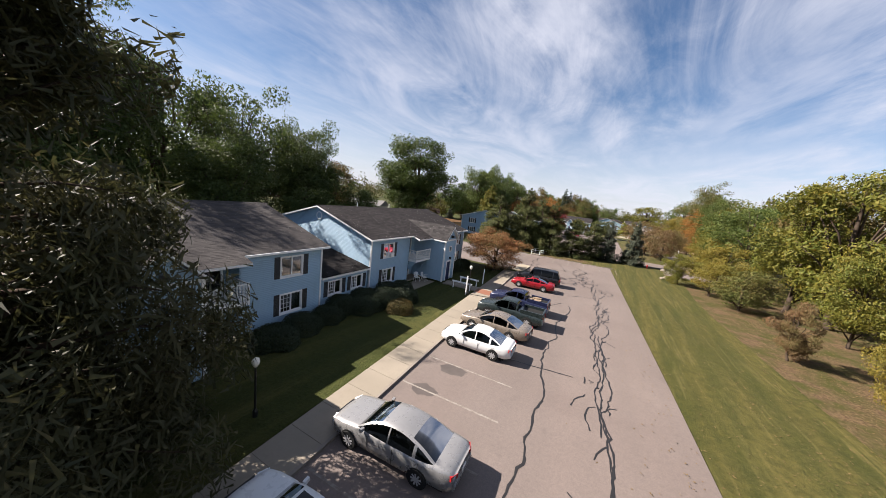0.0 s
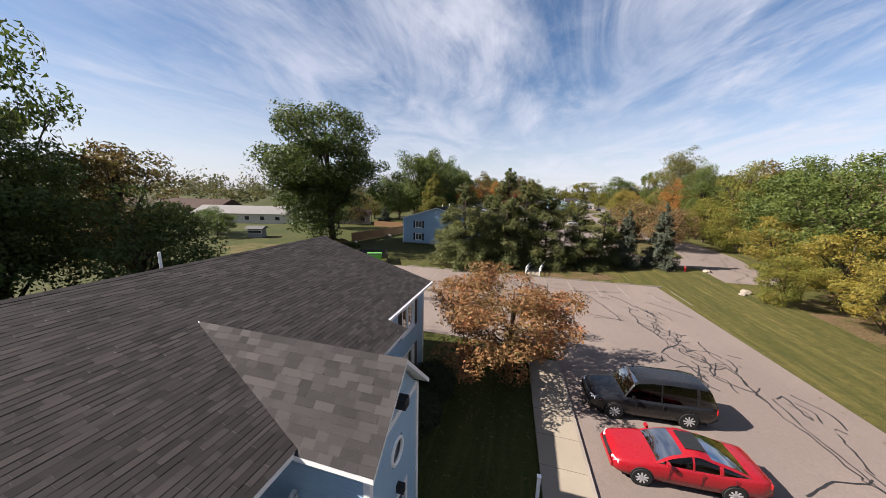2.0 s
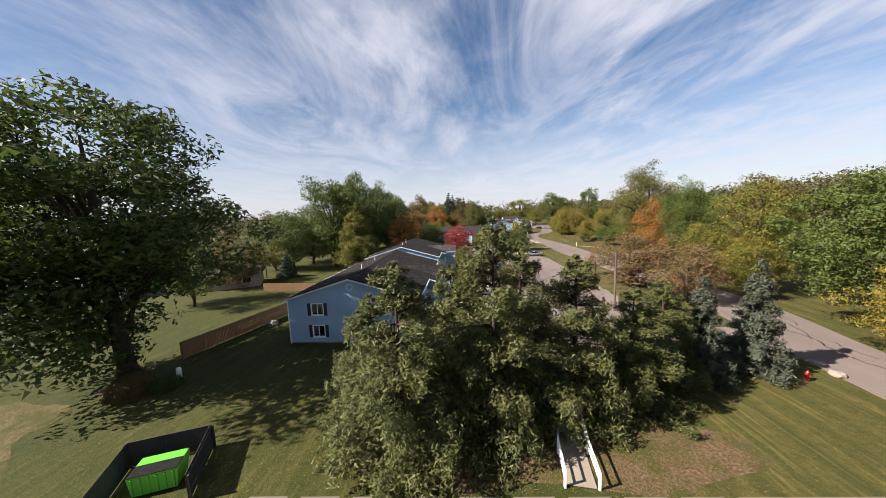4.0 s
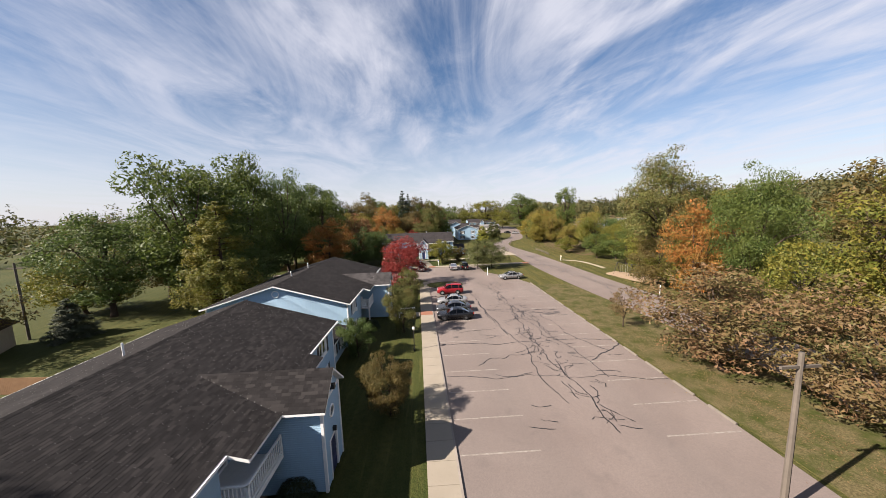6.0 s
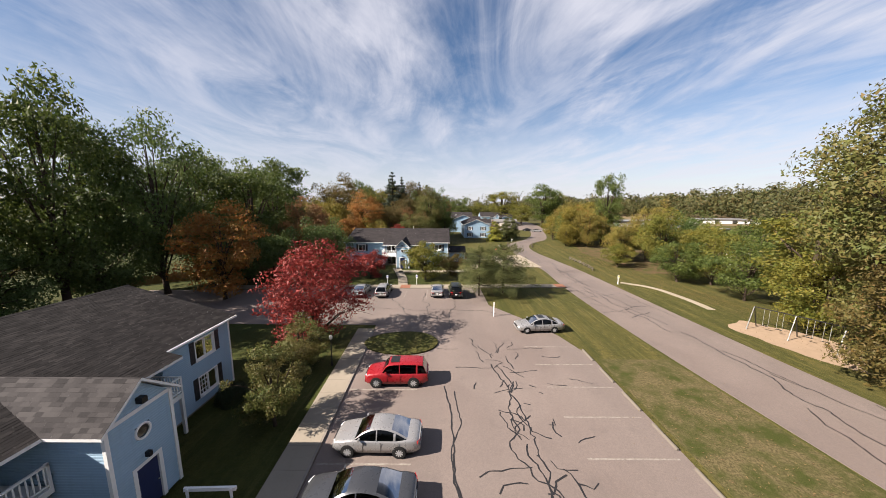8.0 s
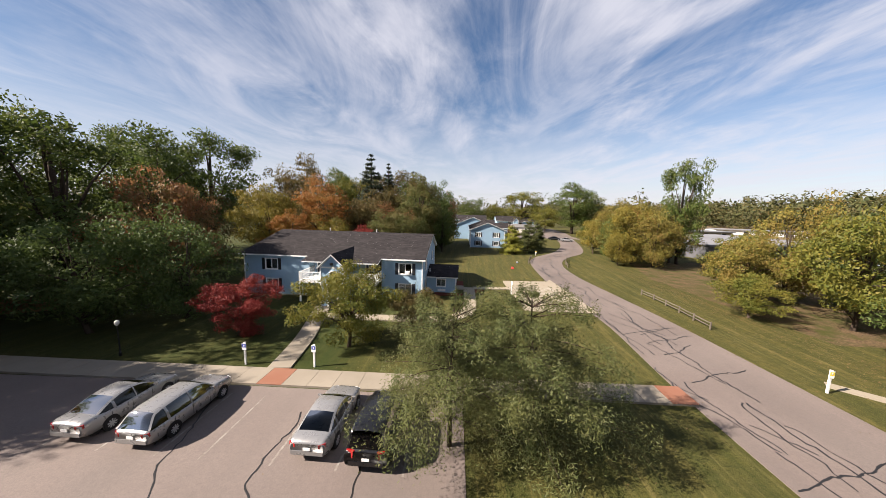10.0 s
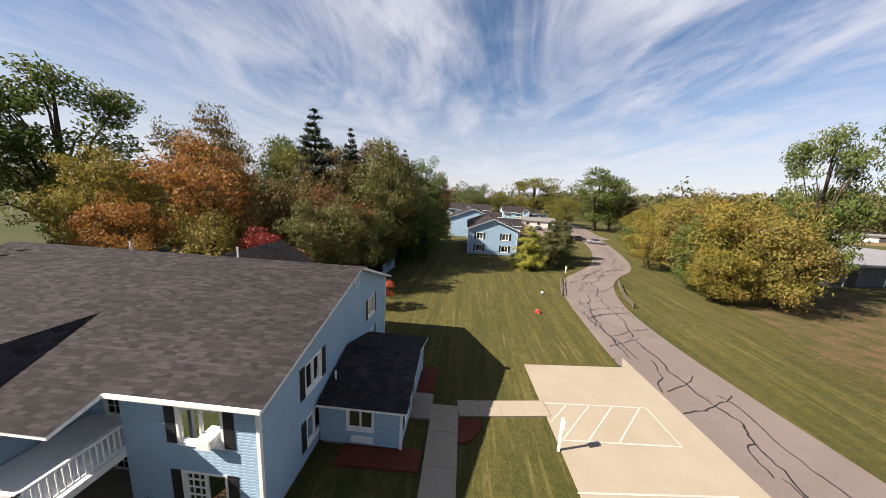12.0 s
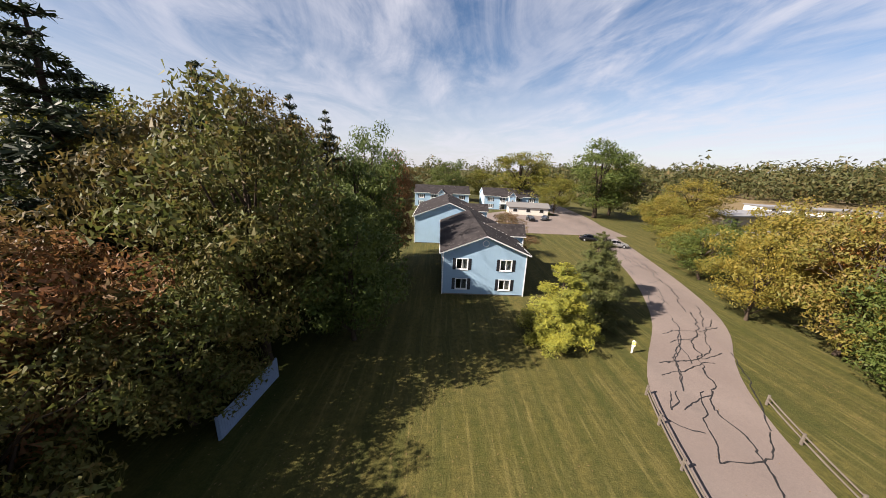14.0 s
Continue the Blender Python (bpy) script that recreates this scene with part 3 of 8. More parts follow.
def plain_walk(name, pts, width, label, z=0.1, material=None):
    pts = smooth_line(pts, 1.5)
    l, r = [], []
    for i, p in enumerate(pts):
        d = (pts[min(i + 1, len(pts) - 1)] - pts[max(i - 1, 0)]).normalized()
        s = Vector((-d.y, d.x)) * width / 2
        l.append(p + s), r.append(p - s)
    return slab_walk(name, l, r, material or CONCRETE, label, z, 0.015)


plain_walk("pavement_entry", [(-9.9 - 0.7, 33.75), (-12.4, 33.7), (-14.6, 33.5)], 1.5, "grey concrete walk to the house entrance")
plain_walk("pavement_entry_2", [(-14.6, 120.6), (-16.4, 120.6), (-18.6, 120.6)], 1.5, "grey concrete walk to the house entrance")
plain_walk("pavement_entry_3", [(-12.9, 157.0), (-13.6, 161.5), (-14.8, 166), (-15.8, 169.4)], 1.5, "pale concrete walk to the house entrance")
plain_walk("pavement_round", [(-15.0, 166.6), (-9.5, 166.9), (-5, 167.1), (-2.4, 167.6), (-0.5, 169.4), (0.0, 172.6), (0.0, 179.8)], 1.45, "tan concrete garden walk curving round the house", material=PAD)
plain_walk("pavement_side", [(0.7, 179.7), (3, 180.0), (5.6, 180.4)], 1.2, "short concrete walk to the pad", 0.09, material=PAD)
plain_walk("pavement_back", [(23, 159.2), (26.2, 156), (27.0, 150), (26.8, 146.2)], 0.9, "narrow concrete path in the grass", 0.05, material=PAD)
plain_walk("pavement_steps", [(-11.2, 66.3), (-10.8, 69), (-9.8, 74.2), (-9.4, 79)], 1.4, "worn concrete ramp walk under pines", 0.08)
plain_walk("pavement_patio", [(-16.3, 27.4), (-16.3, 30.4), (-16.3, 32.6)], 1.6, "grey concrete patio strip at the wall", 0.06)

# wheel stops along the lot's edge
stop_me = MB()
stop_me.v = [(x, y * (1 - 0.35 * (z > 0.05)), z) for x in (-0.95, 0.95) for y, z in ((-0.08, 0), (0.08, 0), (0.06, 0.13), (-0.06, 0.13))]
stop_me.f = [(3, 2, 1, 0), (4, 5, 6, 7), (0, 1, 5, 4), (1, 2, 6, 5), (2, 3, 7, 6), (3, 0, 4, 7)]
stop_me = stop_me.mesh("wheel_stop", STOP)
for k in range(12):
    x = -26.4 + 2.55 * k
    ob = new("wheel_stop", stop_me)
    ob.matrix_world = pose(x, 65.25 + 0.027 * (x + 30) - 0.1, A_Z, 0, 0, 2)
    tagged(ob, "weathered concrete wheel stop at the lot's edge", "wheel stop", "wheel stops by the pines")
for k in range(13):
    ob = new("wheel_stop", stop_me)
    ob.matrix_world = pose(6.0, 98 + 3.05 * k, A_Z, 0, 0, 90)
    tagged(ob, "weathered concrete wheel stop beside the grass", "wheel stop", "wheel stops beside the grass")

# kerb of the long walks (a low step along the lot)
for name, fn, y0, y1 in (("kerb_1", kerb1, -45, 47), ("kerb_2", kerb2, 79, 139)):
    mb = MB()
    ribbon(mb, [Vector((fn(y) - 0.005, y)) for y in (y0, y1)], [Vector((fn(y) + 0.12, y)) for y in (y0, y1)], -0.05, 0.135)
    solid(name, mb, paint(name + "_dirty_concrete", (0.23, 0.20, 0.17), 0.9, 0.2, 0, 0.5, 3), "dark dirty concrete kerb along the sidewalk", "kerb", "structure")
# planted end island
isl = [(-9.8 + 2.9 * math.cos(a) * (1.0 if math.cos(a) > 0 else 1.35), 136.8 + 2.3 * math.sin(a)) for a in [2 * math.pi * i / 28 for i in range(28)]]
mb = MB().prism(isl, -0.05, 0.15)
solid("ground_island", mb, GRASS, "rounded grass island at the lot's end", "grass island", "structure")

# lines, cracks, stains
rng = random.Random(7)
lines = MB()
for k in range(26):
    y = -38 + 2.85 * k
    if y < 36 or y > 36:
        if 44 < y:
            continue
        strip(lines, [(kerb1(y) + 0.3, y), (kerb1(y) + 5.2, y + 0.1)], 0.10, A_Z + 0.004)
for k in range(12):
    x = -26.4 + 2.55 * k + 1.27
    strip(lines, [(x, 64.9), (x + 0.15, 60.4)], 0.09, A_Z + 0.004)
for x in (-13.7, -21.5, -26.5, -17.6, -30.4):
    strip(lines, [(x, 53.3), (x, 48.4)], 0.09, A_Z + 0.004)
for k in range(14):
    y = 98 + 3.05 * k - 1.5
    strip(lines, [(5.7, y), (1.0, y)], 0.10, A_Z + 0.004)
    strip(lines, [(kerb2(y) + 0.3, y - 0.4), (kerb2(y) + 5.0, y - 0.4)], 0.10, A_Z + 0.004)
for x in (-19.2, -16.6, -13.9, -11.9, -8.8, -6.0, -3.2):
    strip(lines, [(x, 154.2), (x, 149.8)], 0.09, A_Z + 0.004)
tagged(solid("road_lines", lines, LINE, "worn white painted parking lines", "road marking"), kind="structure")


def wander(a, b, amp, step=0.28):
    """A crack's way from a to b, wandering."""
    a, b = Vector(a), Vector(b)
    n = max(2, int((b - a).length / step))
    d = (b - a).normalized()
    s = Vector((-d.y, d.x))
    out, off, vel = [], 0.0, 0.0
    for i in range(n + 1):
        vel = 0.6 * vel + rng.gauss(0, amp * 0.35)
        off = 0.9 * off + vel + rng.gauss(0, amp * 0.3)
        out.append(a.lerp(b, i / n) + s * off * math.sin(math.pi * min(1, max(0.02, i / n))) ** 0.4 + d * rng.uniform(-0.1, 0.1))
    return out


cr = MB()
CZ = A_Z + 0.008
for a, b, amp, w in (((-1.9, 8), (-2.1, 36), 0.16, 0.085), ((-4.6, 21.7), (-0.6, 22.3), 0.10, 0.07), ((1.4, 8), (0.7, 30), 0.12, 0.07), ((1.1, 14), (0.5, 42), 0.14, 0.07),
                     ((0.9, 18), (0.2, 46), 0.16, 0.06), ((1.2, 24), (-0.2, 52), 0.18, 0.06), ((-4.4, 33.5), (-2.8, 36.5), 0.1, 0.06), ((-2.6, 40), (0.3, 41.5), 0.1, 0.06),
                     ((-9.6, 62.6), (-9.5, 50.0), 0.18, 0.11), ((-9.9, 62.2), (-8.4, 52.5), 0.2, 0.08), ((-25.5, 55.9), (-10.2, 55.7), 0.16, 0.075), ((-22.4, 58.8), (-10.3, 59.6), 0.14, 0.075),
                     ((-21.6, 62.4), (-4.8, 61.2), 0.18, 0.06), ((-18, 63.4), (-8, 63.0), 0.2, 0.05), ((-6.9, 62.8), (-4.5, 54.3), 0.15, 0.08), ((-3.9, 61), (-1.0, 55.5), 0.16, 0.07),
                     ((-2.9, 58), (-2.0, 46), 0.35, 0.075), ((-2.2, 58.5), (-1.2, 46), 0.4, 0.07), ((-3.4, 56), (-0.4, 46), 0.4, 0.06), ((-1.0, 60), (1.6, 57), 0.2, 0.07),
                     ((-24.8, 58.0), (-20.6, 55.8), 0.2, 0.07), ((-27.5, 54.2), (-24.8, 58.4), 0.2, 0.05), ((0.2, 63.8), (1.4, 60.4), 0.15, 0.07),
                     ((-12.4, 110.9), (6.0, 109.9), 0.14, 0.08), ((-2.5, 133), (-1.7, 118), 0.22, 0.075), ((-2.2, 133), (-1.0, 116), 0.28, 0.07), ((-1.8, 125), (-0.2, 112), 0.3, 0.065),
                     ((-2.1, 118), (-1.6, 97), 0.2, 0.085), ((-0.8, 116), (1.4, 103), 0.2, 0.07), ((-6.3, 130), (-4.6, 112.5), 0.12, 0.085), ((-5.6, 129.5), (-5.2, 116), 0.12, 0.06),
                     ((-5.7, 121.3), (5.6, 117.6), 0.25, 0.085), ((-5.0, 120.9), (2.4, 119.4), 0.3, 0.06), ((-9.0, 106), (-3.0, 108), 0.2, 0.07), ((-4.6, 114), (-3.4, 100), 0.12, 0.07),
                     ((1.6, 106), (6.0, 109), 0.2, 0.1), ((1.8, 112.5), (4.2, 107.5), 0.15, 0.08), ((-10.0, 113.8), (-5.6, 114.4), 0.1, 0.05), ((-12, 104.5), (5.9, 102.4), 0.15, 0.06),
                     ((0.2, 119.4), (0.4, 110.6), 0.2, 0.06), ((1.4, 118.6), (2.2, 113.0), 0.2, 0.06), ((-12, 146.5), (1.0, 144.2), 0.25, 0.06), ((-9.2, 153), (-7.0, 142), 0.25, 0.06),
                     ((-14.6, 153.6), (-10.2, 144), 0.2, 0.06), ((-24, 148), (-12, 146), 0.2, 0.05), ((-4.4, 152), (-5.8, 140), 0.2, 0.06)):
    strip(cr, wander(a, b, amp), w * 1.05, CZ + rng.uniform(0, 0.003), 0.35, rng)
for k in range(90):
    a = Vector((rng.gauss(-1.6, 0.9), rng.uniform(97, 136)))
    strip(cr, wander(a, a + Vector((rng.uniform(-1.4, 1.4), rng.uniform(-2.4, 2.4))), 0.2, 0.3), 0.07, CZ + rng.uniform(0, 0.003), 0.4, rng)
for k in range(44):
    a = Vector((rng.gauss(0.7, 0.5), rng.uniform(12, 50)))
    strip(cr, wander(a, a + Vector((rng.uniform(-0.7, 0.7), rng.uniform(-2.4, 2.4))), 0.15, 0.3), 0.065, CZ + rng.uniform(0, 0.003), 0.4, rng)
for k in range(30):
    a = Vector((rng.gauss(-1.6, 0.8), rng.uniform(47, 58)))
    strip(cr, wander(a, a + Vector((rng.uniform(-1.6, 1.6), rng.uniform(-2, 2))), 0.25, 0.3), 0.07, CZ + rng.uniform(0, 0.003), 0.4, rng)
for k in range(120):
    i = rng.randrange(0, 136)
    t = rng.uniform(0.05, 0.95)
    a = RL[i].lerp(RR[i], t)
    j = min(139, i + rng.randrange(1, 6))
    b = RL[j].lerp(RR[j], min(0.97, max(0.03, t + rng.gauss(0, 0.22))))
    strip(cr, wander(a, b, 0.16), 0.075, CZ + rng.uniform(0, 0.003), 0.35, rng)
for k in range(44):
    i = rng.randrange(2, 136)
    strip(cr, wander(RL[i].lerp(RR[i], rng.uniform(0.02, 0.3)), RL[i + 1].lerp(RR[i + 1], rng.uniform(0.6, 0.98)), 0.14), 0.075, CZ + rng.uniform(0, 0.003), 0.35, rng)
for i in range(0, 130, 9):
    strip(cr, wander(RL[i].lerp(RR[i], 0.5 + rng.gauss(0, 0.06)), RL[i + 9].lerp(RR[i + 9], 0.5 + rng.gauss(0, 0.06)), 0.2), 0.095, CZ, 0.35, rng)
for k in range(34):
    y = rng.uniform(97, 136)
    a = Vector((rng.uniform(-7, 4), y))
    strip(cr, wander(a, a + Vector((rng.uniform(1, 3.2) * rng.choice((-1, 1)), rng.uniform(-0.6, 0.6))), 0.12), 0.06, CZ + rng.uniform(0, 0.003), 0.4, rng)
for k in range(30):
    a = Vector((rng.uniform(-28, -4), rng.uniform(53, 64)))
    strip(cr, wander(a, a + Vector((rng.uniform(1, 4) * rng.choice((-1, 1)), rng.uniform(-0.8, 0.8))), 0.14), 0.05, CZ + rng.uniform(0, 0.003), 0.4, rng)
tagged(solid("road_crack_sealant", cr, TAR, "black wandering tar lines over cracks", "crack sealant"), kind="stuff")


def blob(cx, cy, rx, ry, seed, n=26, rag=0.28):
    g = random.Random(seed)
    ph = [g.uniform(0, 6.28) for _ in range(4)]
    return [(cx + rx * math.cos(a) * (1 + rag * (math.sin(2 * a + ph[0]) * 0.5 + math.sin(5 * a + ph[1]) * 0.3 + math.sin(9 * a + ph[2]) * 0.2)),
             cy + ry * math.sin(a) * (1 + rag * (math.sin(3 * a + ph[3]) * 0.5 + math.sin(7 * a + ph[0]) * 0.3))) for a in [2 * math.pi * i / n for i in range(n)]]


st = MB()
for i, (x, y, rx, ry) in enumerate(((-6.3, 18.6, 0.8, 0.5), (-6.7, 16.2, 0.6, 0.45), (-4.9, 14.4, 0.35, 0.25), (-23.8, 53.2, 2.3, 0.55), (-19.6, 54.1, 2.6, 0.45), (-16.2, 54.4, 1.6, 0.22), (3.9, 119.0, 0.5, 0.35),
                                 (2.6, 118.5, 0.8, 0.3), (-10.4, 112.5, 0.28, 0.2), (0.4, 107.5, 0.4, 0.25), (-4.0, 62.0, 0.35, 0.2), (-18.0, 61.5, 0.22, 0.2), (-6.4, 61.4, 0.3, 0.2), (-26.8, 55.0, 1.2, 0.3))):
    st.v.extend((*p, A_Z + 0.002) for p in blob(x, y, rx, ry, i))
    st.f.append(tuple(range(len(st.v) - 26, len(st.v))))
tagged(solid("road_stains", st, STAIN, "dark oil and water stains on the asphalt", "stain"), kind="structure")
for i, (x, y, rx, ry, mat, lab) in enumerate(((27.4, 137.5, 3.3, 4.8, SAND, "bare tan sand under the swings"), (-43.5, 74.2, 2.6, 1.6, MULCH, "ivy litter at the trunk"))):
    mb = MB()
    ps = blob(x, y, rx, ry, 50 + i, 40, 0.35)
    mb.v.extend((*p, 0.006 + 0.002 * i) for p in ps)
    mb.f.append(tuple(range(40)))
    solid("ground_patch_%d" % (i + 1), mb, mat, lab, "ground patch", "structure")

for n, x, y, rx, ry, mat, lab in ((3, -13.5, 69.5, 11.5, 3.9, VERGE, "brown needle litter under the pines"), (4, -52.5, 67.5, 8.5, 5.5, DRY_LAWN, "dry straw-coloured lawn under the cottonwood")):
    mb = MB()
    mb.v.extend((*p, 0.007 + 0.002 * n) for p in blob(x, y, rx, ry, 60 + n, 40, 0.3))
    mb.f.append(tuple(range(40)))
    solid("ground_patch_%d" % n, mb, mat, lab, "ground patch", "structure")
solid("ground_strip", MB().prism([(6.35, 88), (13.9, 94), (14.5, 99), (14.0, 116), (12.6, 134), (6.6, 134)], -0.04, 0.010), DRY_LAWN, "dry olive-brown grass strip between lot and drive", "grass strip", "structure")
solid("ground_field", MB().prism([(120, 300), (420, 300), (520, 560), (240, 560)], -0.04, 0.03), DRY, "dry tan field beyond the trees", "field", "structure")
solid("pavement_patch", MB().prism([(-11.2, 48.6), (-9.3, 48.6), (-9.5, 52.9), (-11.0, 52.9)], -0.05, A_Z + 0.02), PAD, "pale concrete patch in the asphalt lot", "concrete patch", "structure")
# fresh lines on the pale pad
PAD_PAINT = paint("pad_line_paint", (0.40, 0.38, 0.33), 0.8, 0.2, 0, 0.4, 5)
pad_lines = MB()
for a, b in (((5.6, 175.55), (12.2, 176.2)), ((5.5, 180.85), (11.4, 181.3)), ((5.6, 178.2), (11.6, 178.6)), ((11.4, 181.3), (11.6, 178.6)), ((6.8, 180.85), (5.6, 179.4)),
             ((8.1, 180.95), (5.9, 178.3)), ((9.4, 181.05), (7.1, 178.35)), ((11.0, 181.2), (8.6, 178.45))):
    strip(pad_lines, [a, b], 0.085, A_Z + 0.026)
tagged(solid("pad_lines", pad_lines, PAD_PAINT, "white hatched lines on the pale parking pad", "road marking"), kind="structure")
solid("ground_bed_wing", MB().prism([(-4.4, 175.5), (-0.85, 175.6), (-0.85, 176.7), (-4.4, 176.7)], -0.05, 0.10), RED_MULCH, "red mulch bed before the wing wall", "flower bed", "structure")
solid("ground_bed_side", MB().prism([(-1.7, 180.6), (-0.75, 180.7), (-0.75, 183.4), (-1.7, 183.3)], -0.05, 0.10), RED_MULCH, "red mulch bed beside the wing door", "flower bed", "structure")
solid("ground_bed_round", MB().prism([(0.75, 178.95)] + [(0.75 + 1.2 * math.cos(a), 178.95 - 1.6 * math.sin(a)) for a in [math.pi / 2 * i / 8 for i in range(9)]], -0.05, 0.10), RED_MULCH, "quarter-round red mulch bed beside the walk", "flower bed", "structure")
solid("pavement_porch", MB().prism([(-1.85, 178.6), (-0.72, 178.65), (-0.72, 180.6), (-1.85, 180.6)], -0.05, 0.11), CONCRETE, "small grey concrete porch slab", "porch slab", "structure")
solid("ground_verge", MB().prism([(12.6, 64), (11.7, 54), (11.5, 46), (12.0, 30), (12.8, 14), (34, 8), (34, 66), (20, 70)], -0.04, 0.012), VERGE, "dry brown verge with leaf litter under the trees", "verge", "structure")
solid("ground_bank", MB().prism([(31.5, 166), (30.5, 190), (33.5, 200), (36, 206), (60, 214), (60, 166)], -0.04, 0.012), VERGE, "dry brown bank with cut brush beside the lawn", "verge", "structure")

# ---------- apartment houses ----------
COURSE = 0.115


def lap_wall(mb, origin, u, n, u0, u1, z0, z1, holes=(), peak=None):
    """Lap siding: each course a tilted board. peak = (u of apex, height of apex) for a gable above z1."""
    o, u, n = Vector(origin), Vector(u), Vector(n)
    rows = int(round((z1 - z0) / COURSE))
    total = rows if not peak else rows + int((peak[1] - z1) / COURSE)
    for r in range(total):
        a, b = z0 + r * COURSE, z0 + (r + 1) * COURSE
        lo, hi = u0, u1
        if peak and r >= rows:
            f = ((a + b) / 2 - z1) / (peak[1] - z1)
            lo, hi = u0 + (peak[0] - u0) * f, u1 + (peak[0] - u1) * f
        spans = [(lo, hi)]
        for ha, hb, za, zb in holes:
            if za - 0.01 < (a + b) / 2 < zb + 0.01:
                nxt = []
                for s, e in spans:
                    if hb <= s or ha >= e:
                        nxt.append((s, e))
                    else:
                        if ha > s:
                            nxt.append((s, ha))
                        if hb < e:
                            nxt.append((hb, e))
                spans = nxt
        for s, e in spans:
            if e - s < 0.01:
                continue
            up = Vector((0, 0, 1))
            k = len(mb.v)
            m1 = a + (b - a) * 0.68
            for q, edge, end in ((s, lo, u0), (e, hi, u1)):
                qa = qb = q
                if peak and r >= rows and abs(q - edge) < 1e-6:      # raking ends under the gable
                    qa, qb = (end + (peak[0] - end) * min(1, max(0, (zz - z1) / (peak[1] - z1))) for zz in (a, b))
                qm = qa + (qb - qa) * 0.68
                pa, pm, pb = o + u * qa, o + u * qm, o + u * qb
                mb.v.extend((tuple(pa + n * 0.030 + up * a), tuple(pm + n * 0.026 + up * m1), tuple(pb + n * 0.002 + up * b), tuple(pa + n * 0.002 + up * a), tuple(pa - n * 0.14 + up * a), tuple(pb - n * 0.14 + up * b)))
            mb.f.extend(((k, k + 6, k + 7, k + 1), (k + 1, k + 7, k + 8, k + 2), (k + 3, k + 9, k + 6, k), (k + 4, k + 5, k + 11, k + 10), (k + 4, k + 3, k + 2, k + 5), (k, k + 1, k + 2, k + 3), (k + 6, k + 9, k + 8, k + 7), (k + 10, k + 11, k + 8, k + 9)))


def shingle_slope(mb, o, u, v, U, V, rng, e=0.15, wmin=0.2, wmax=0.42, trim=None, single=None):
    """Rows of shingle tabs on a slope from the eave corner o, u along the eave, v up the slope."""
    o, u, v = Vector(o), Vector(u).normalized(), Vector(v).normalized()
    n = u.cross(v)
    if n.z < 0:
        n = -n
    rows = int(V / e)
    for r in range(rows + 1):
        a, b = r * e, min(V, (r + 1) * e + 0.04)
        if b - a < 0.03:
            continue
        s0, s1 = (0, U) if trim is None else trim((a + b) / 2)
        x = s0 - rng.uniform(0, 0.2)
        while x < s1:
            w = rng.uniform(wmin, wmax)
            l, h = max(x + 0.0004, s0), min(x + w, s1)
            x += w
            if h - l < 0.03:
                continue
            t = rng.uniform(0.006, 0.013)
            ps = [o + u * l + v * a + n * t, o + u * h + v * a + n * t, o + u * h + v * b + n * 0.004, o + u * l + v * b + n * 0.004, o + u * l + v * a, o + u * h + v * a]
            if single is not None:
                m2 = MB()
                m2.v, m2.f = [tuple(p) for p in ps], [(0, 1, 2, 3), (4, 5, 1, 0)]
                single.append(m2)
            else:
                k = len(mb.v)
                mb.v.extend(tuple(p) for p in ps)
                mb.f.extend(((k, k + 1, k + 2, k + 3), (k + 4, k + 5, k + 1, k)))


